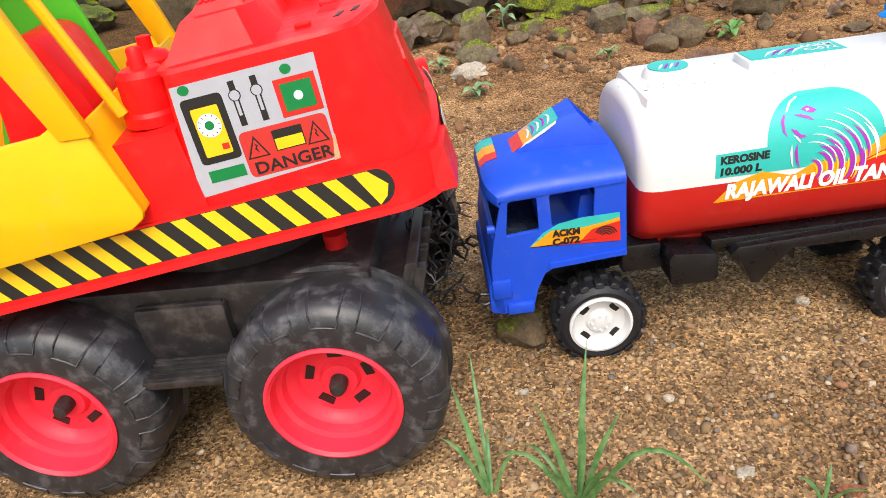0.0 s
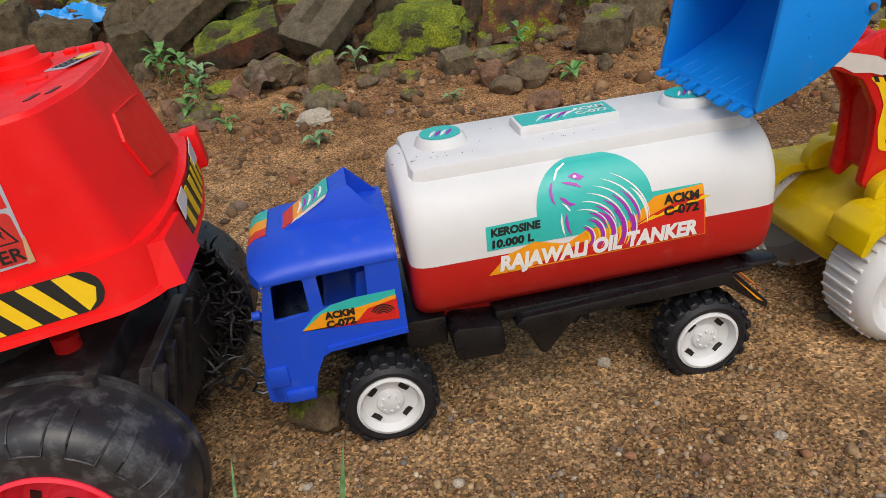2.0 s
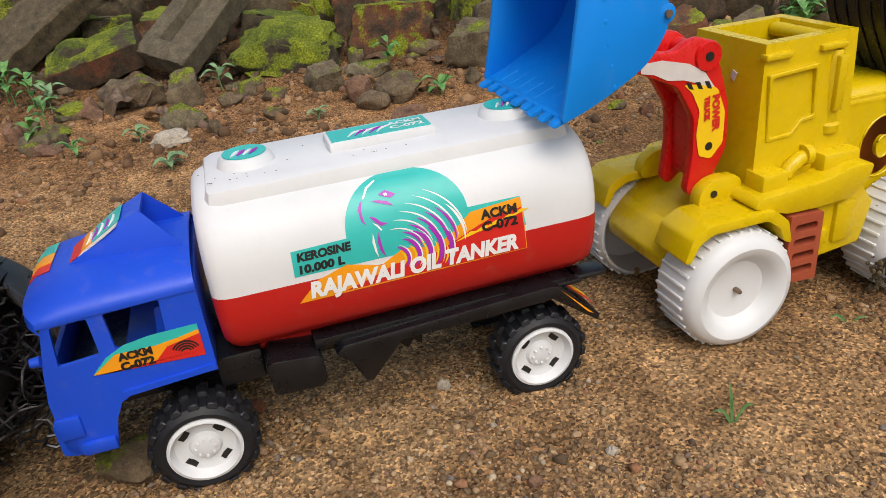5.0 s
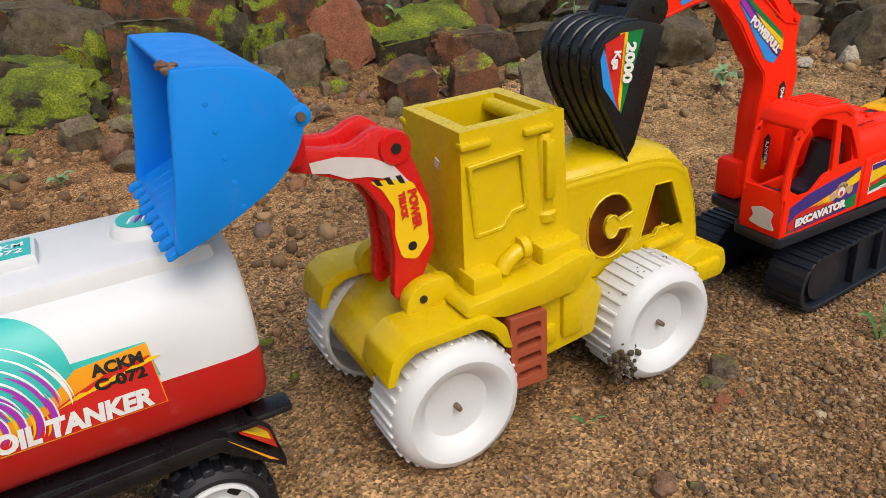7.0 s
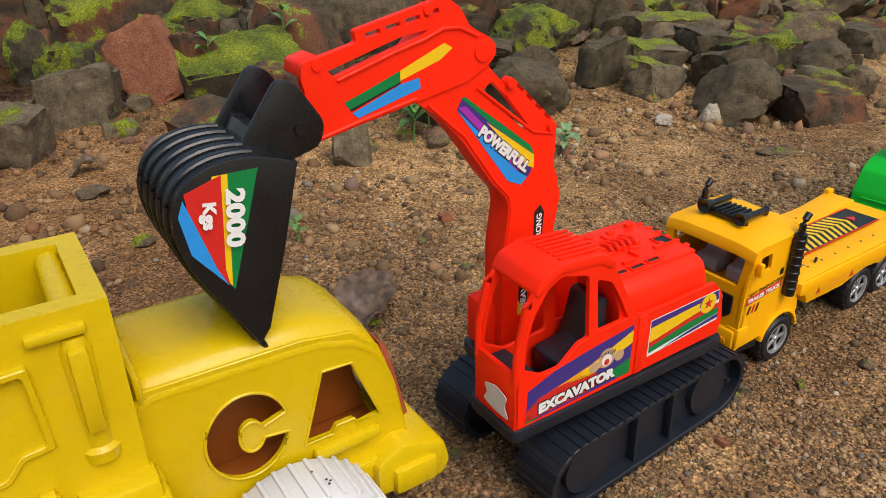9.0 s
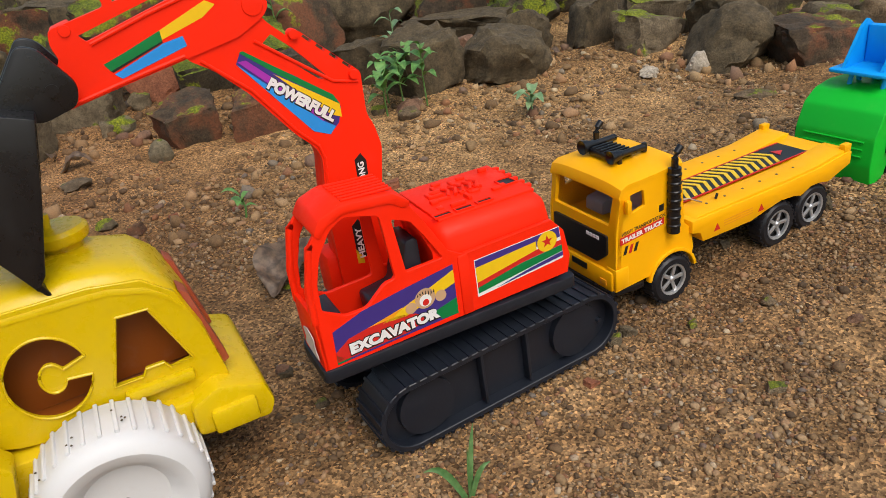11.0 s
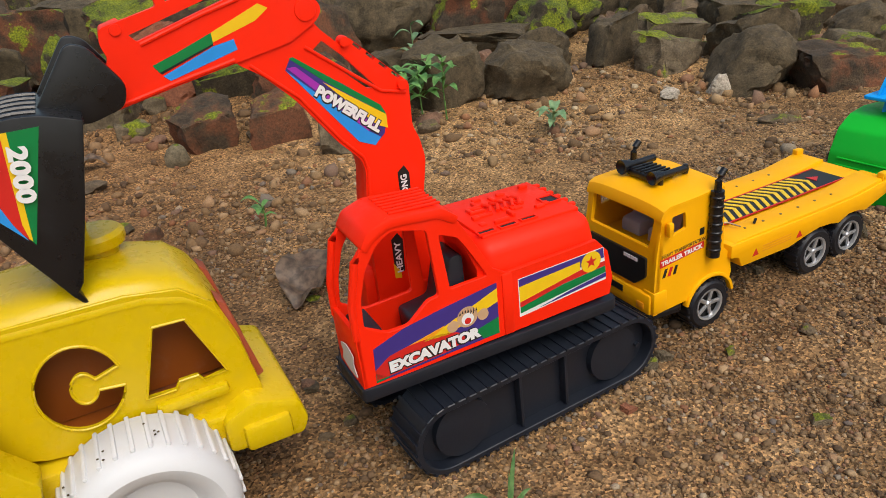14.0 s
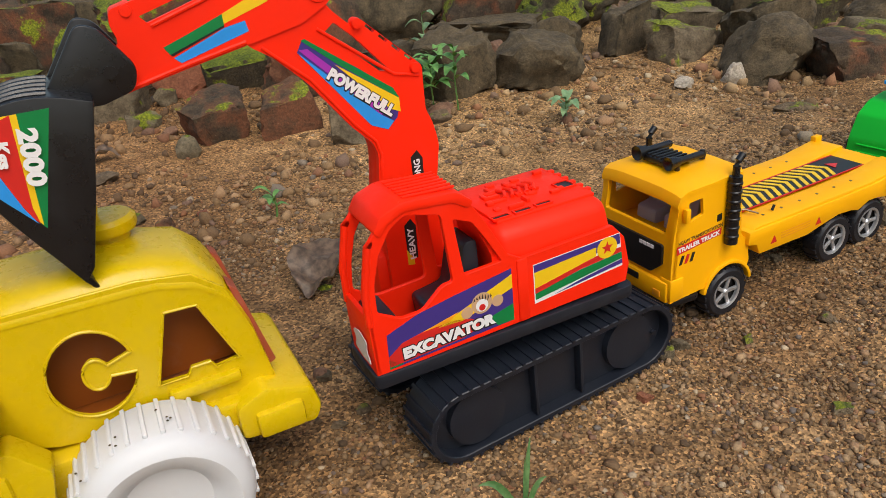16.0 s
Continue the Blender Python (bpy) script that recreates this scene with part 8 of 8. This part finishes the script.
grass_tuft(0.137, 0.440, [((0.012, 0.045, 0.098), 0.0022, 0.008), ((-0.022, 0.02, 0.07), 0.0022, 0.006), ((0.03, 0.016, 0.066), 0.0022, 0.008), ((0.078, -0.012, 0.028), 0.002, 0.04), ((-0.05, 0.012, 0.035), 0.0018, 0.02),
                          ((0.02, -0.01, 0.045), 0.0028, 0.006), ((-0.02, -0.02, 0.05), 0.002, 0.01), ((0.035, -0.02, 0.03), 0.002, 0.02), ((-0.035, 0.03, 0.028), 0.0016, 0.015), ((0.008, 0.01, 0.06), 0.002, 0.0)], "green grass tuft growing out of the sand")
grass_tuft(0.082, 0.447, [((-0.022, 0.03, 0.075), 0.0022, 0.004), ((-0.012, 0.07, 0.07), 0.0016, 0.01), ((-0.03, 0.01, 0.045), 0.0018, 0.012), ((0.02, 0.01, 0.03), 0.0016, 0.012), ((-0.002, 0.035, 0.03), 0.0014, 0.01)], "thin green grass stems beside a wheel")
grass_tuft(0.285, 0.437, [((0.006, 0.012, 0.02), 0.0018, 0.004), ((-0.015, 0.006, 0.016), 0.0014, 0.006), ((0.02, -0.008, 0.018), 0.0014, 0.006)], "small grass shoot in the sand")
grass_tuft(0.68, 0.632, [((-0.016, 0.004, 0.008), 0.0014, 0.005), ((0.014, -0.004, 0.006), 0.0012, 0.004)], "few flat grass blades on the sand")
grass_tuft(0.528, 0.545, [((0.0, 0.01, 0.032), 0.0016, 0.004), ((0.018, 0.004, 0.01), 0.0016, 0.008), ((-0.016, 0.002, 0.012), 0.0014, 0.008)], "small grass shoot in the sand")


def seedling(x, y, h, leaves, size, material, label, seed):
    rng = random.Random(seed)
    t = thing("seedling", x, y, float(ground_height(x, y)) - 0.002, rng.uniform(0, 360), label, "seedling", "seedlings")
    part("stem", tube([(0, 0, 0), (0.002, 0.001, h * 0.5), (0, 0.002, h)], [0.0016, 0.0013, 0.0008], 6), material, t)
    for k in range(leaves):
        a = 2.4 * k + rng.uniform(-0.3, 0.3)
        z = h * (0.45 + 0.55 * k / max(1, leaves - 1))
        ln = size * rng.uniform(0.75, 1.15)
        tip = (math.cos(a) * ln, math.sin(a) * ln, z + ln * rng.uniform(-0.1, 0.35))
        part("leaf", leaf((0, 0.001, z), tip, ln * 0.48, bmesh.new()), material, t, smooth=80)
    return t


grass_tuft(0.958, 0.62, [((0.004, 0.004, 0.042), 0.0012, 0.0), ((-0.026, 0.006, 0.03), 0.0026, 0.012), ((0.018, 0.004, 0.022), 0.0024, 0.008), ((0.012, 0.012, 0.05), 0.0022, 0.006)], "narrow leaved green seedling in the sand")
seedling(0.874, 1.149, 0.03, 5, 0.022, WEED, "small green weed on the soil", 2)
seedling(1.319, 1.26, 0.035, 7, 0.032, PALEWEED, "pale green weed on the soil", 3)
for k, (x, y, s) in enumerate(((1.13, 1.40, 0.036), (1.165, 1.42, 0.04), (1.2, 1.405, 0.036), (1.15, 1.46, 0.034), (1.19, 1.47, 0.034))):
    seedling(x, y, 0.07 + 0.015 * (k % 3), 9, s, WEED, "leafy green weed among the stones", 10 + k)
for k, (x, y, s, h) in enumerate(((0.081, 1.64, 0.034, 0.04), (0.41, 1.632, 0.034, 0.06), (0.472, 1.42, 0.034, 0.02), (0.04, 1.24, 0.028, 0.018), (-0.31, 1.68, 0.04, 0.07), (-0.27, 1.66, 0.038, 0.06), (-0.23, 1.62, 0.036, 0.05), (-0.197, 1.42, 0.03, 0.04), (-0.2, 1.5, 0.03, 0.05), (-0.029, 1.386, 0.028, 0.02), (0.88, 1.72, 0.03, 0.1), (1.03, 1.78, 0.032, 0.16), (1.2, 1.56, 0.035, 0.12), (2.6, 1.68, 0.06, 0.1), (2.66, 1.74, 0.05, 0.12), (0.26, 1.36, 0.022, 0.015), (-0.35, 1.75, 0.04, 0.06), (-0.12, 1.35, 0.024, 0.02))):
    seedling(x, y, h, 6, s, PALEWEED if k % 3 == 0 else WEED, "green weed growing between the stones" if y > 1.5 else "small green weed on the soil", 40 + k)

# dry leaves
for k, (x, y, ln, yaw) in enumerate(((0.905, 0.985, 0.105, 58), (0.33, 1.455, 0.05, 130), (-0.09, 1.56, 0.09, 20), (-0.05, 1.62, 0.08, 70), (1.1, 1.72, 0.06, 110), (0.66, 1.45, 0.05, 10), (-0.02, 1.5, 0.06, 150), (1.12, 1.66, 0.07, 20), (0.5, 1.6, 0.05, 80), (1.3, 1.75, 0.09, 5), (0.3, 1.1, 0.02, 0), (0.62, 1.2, 0.025, 60))):
    b = leaf((-ln / 2, 0, 0), (ln / 2, 0, 0), ln * 0.55, bmesh.new(), 0.2)
    rng = random.Random(60 + k)
    bmesh.ops.subdivide_edges(b, edges=list(b.edges), cuts=3, use_grid_fill=True)
    for v in b.verts:
        v.co.z += ln * (0.22 * noise.noise(v.co * (1.9 / ln) + Vector((k, 0, 0))) + 0.12 * noise.noise(v.co * (5.5 / ln) + Vector((k, 5, 0))))
        v.co.y *= 1 + 0.25 * noise.noise(v.co * (7 / ln) + Vector((k, 9, 0)))
    shell(b, 0.0006)
    ob = finish("dry_leaf", b, DRY, smooth=70)
    ob.matrix_basis = pose(x, y, float(ground_height(x, y)) + 0.004, rng.uniform(-12, 12), rng.uniform(-10, 10), yaw)
    tagged(ob, "curled brown dry leaf on the soil", "leaf", "dry leaves")

# fallen leaves and bark among the stones of the bank
litter = random.Random(404)
for k in range(70):
    x, y, ln = litter.uniform(-0.6, 2.2), litter.uniform(1.42, 2.05), litter.uniform(0.02, 0.06)
    b = leaf((-ln / 2, 0, 0), (ln / 2, 0, 0), ln * litter.uniform(0.25, 0.6), bmesh.new(), 0.2)
    for v in b.verts:
        v.co.z += 0.15 * ln * noise.noise(v.co * 40 + Vector((k, 3, 0)))
    shell(b, 0.0006)
    ob = finish("dry_leaf", b, DRY, smooth=70)
    ob.matrix_basis = pose(x, y, float(ground_height(x, y)) + 0.005, litter.uniform(-14, 14), litter.uniform(-14, 14), litter.uniform(0, 360))
    tagged(ob, "small brown dry leaf between the stones", "leaf", "dry leaves")

# loose stones near the toys
stone("tan", 0.1045, 0.596, 0.046, 0.028, 0.04, sink=0.2)
stone("redchip", 0.6885, 0.543, 0.02, 0.009, 0.016)
stone("redchip", 0.692, 0.549, 0.017, 0.008, 0.015)
crumbs = random.Random(5)
for k in range(9):
    stone("brick", 0.784 + crumbs.gauss(0, 0.009), 0.608 + crumbs.gauss(0, 0.007), crumbs.uniform(0.005, 0.011), crumbs.uniform(0.003, 0.005), crumbs.uniform(0.005, 0.009), loose=rubble)
stone("pale", 0.806, 0.628, 0.024, 0.014, 0.02)
stone("pale", 0.79, 0.622, 0.02, 0.008, 0.016)
stone("white", 0.338, 0.636, 0.012, 0.007, 0.01)
stone("white", 0.437, 0.537, 0.009, 0.005, 0.008)
stone("brick", 1.085, 0.683, 0.012, 0.005, 0.01)
stone("pale", 1.126, 0.717, 0.018, 0.009, 0.014)
stone("pale", 1.143, 0.722, 0.014, 0.008, 0.012)
stone("grey", 1.405, 0.785, 0.025, 0.013, 0.02)
stone("tan", 1.60, 1.1, 0.06, 0.012, 0.03)
stone("brickd", 0.745, 1.17, 0.026, 0.013, 0.02)
stone("pale", 0.71, 1.2, 0.03, 0.012, 0.02)
stone("brick", 1.06, 1.13, 0.022, 0.01, 0.018)
stone("white", 0.105, 0.54, 0.008, 0.004, 0.007)
stone("white", 0.21, 0.53, 0.009, 0.004, 0.008)
stone("white", 0.245, 0.455, 0.014, 0.004, 0.01)
for k in range(60):
    x, y = crumbs.uniform(0.1, 1.5), crumbs.uniform(0.42, 1.2)
    stone(crumbs.choice(["redchip", "tan", "pale", "tan", "brick"]), x, y, crumbs.uniform(0.008, 0.017), crumbs.uniform(0.004, 0.008), crumbs.uniform(0.007, 0.014), loose=rubble)
for kind, b in rubble.items():
    tagged(finish("rubble", b, STONES[kind], smooth=50), "scattered " + {"pale": "pale tan", "tan": "brown", "redchip": "reddish brown", "flat": "flat tan", "brick": "orange brick"}[kind] + " stone chips lying on the soil", "rubble", kind="stuff")
# soil clod stuck to the loader's wheel
clods = random.Random(91)
b = bmesh.new()
for k in range(90):
    t = bmesh.new()
    bmesh.ops.create_icosphere(t, subdivisions=1, radius=clods.uniform(0.0012, 0.0032))
    join(b, t, Matrix.Translation((clods.gauss(0, 0.006), clods.gauss(0, 0.004), clods.gauss(0, 0.008))))
part("soil_clod", b, STONES["grey"], loader, "dark wet soil clod").matrix_basis = pose(0.1435, -0.006, 0.031)
for k in range(9):
    a = clods.uniform(1.2, 2.9)
    part("dirt_speck", turned([(0.0008, 0), (0.0006, 0.0004), (0, 0.0005)], (0.186 + 0.0512 * math.cos(a), clods.uniform(0.002, 0.035), 0.0495 + 0.0512 * math.sin(a)), "z", 6), STONES["grey"], loader)
# crumpled blue tarp on the bank
b = bmesh.new()
bmesh.ops.create_grid(b, x_segments=40, y_segments=16, size=1)
for v in b.verts:
    p = v.co * 2.3
    v.co = Vector((v.co.x * 0.17, v.co.y * 0.05, 0.03 * (1 - v.co.y ** 2) + 0.03 * noise.noise(p) + 0.015 * noise.noise(p * 2.7)))
shell(b, 0.001)
ob = finish("tarp", b, TARP, smooth=70)
ob.matrix_basis = pose(-0.70, 2.2, float(ground_height(-0.7, 2.2)) + 0.07, 0, 0, 4)
tagged(ob, "crumpled bright blue plastic sheet on the stones", "plastic sheet")
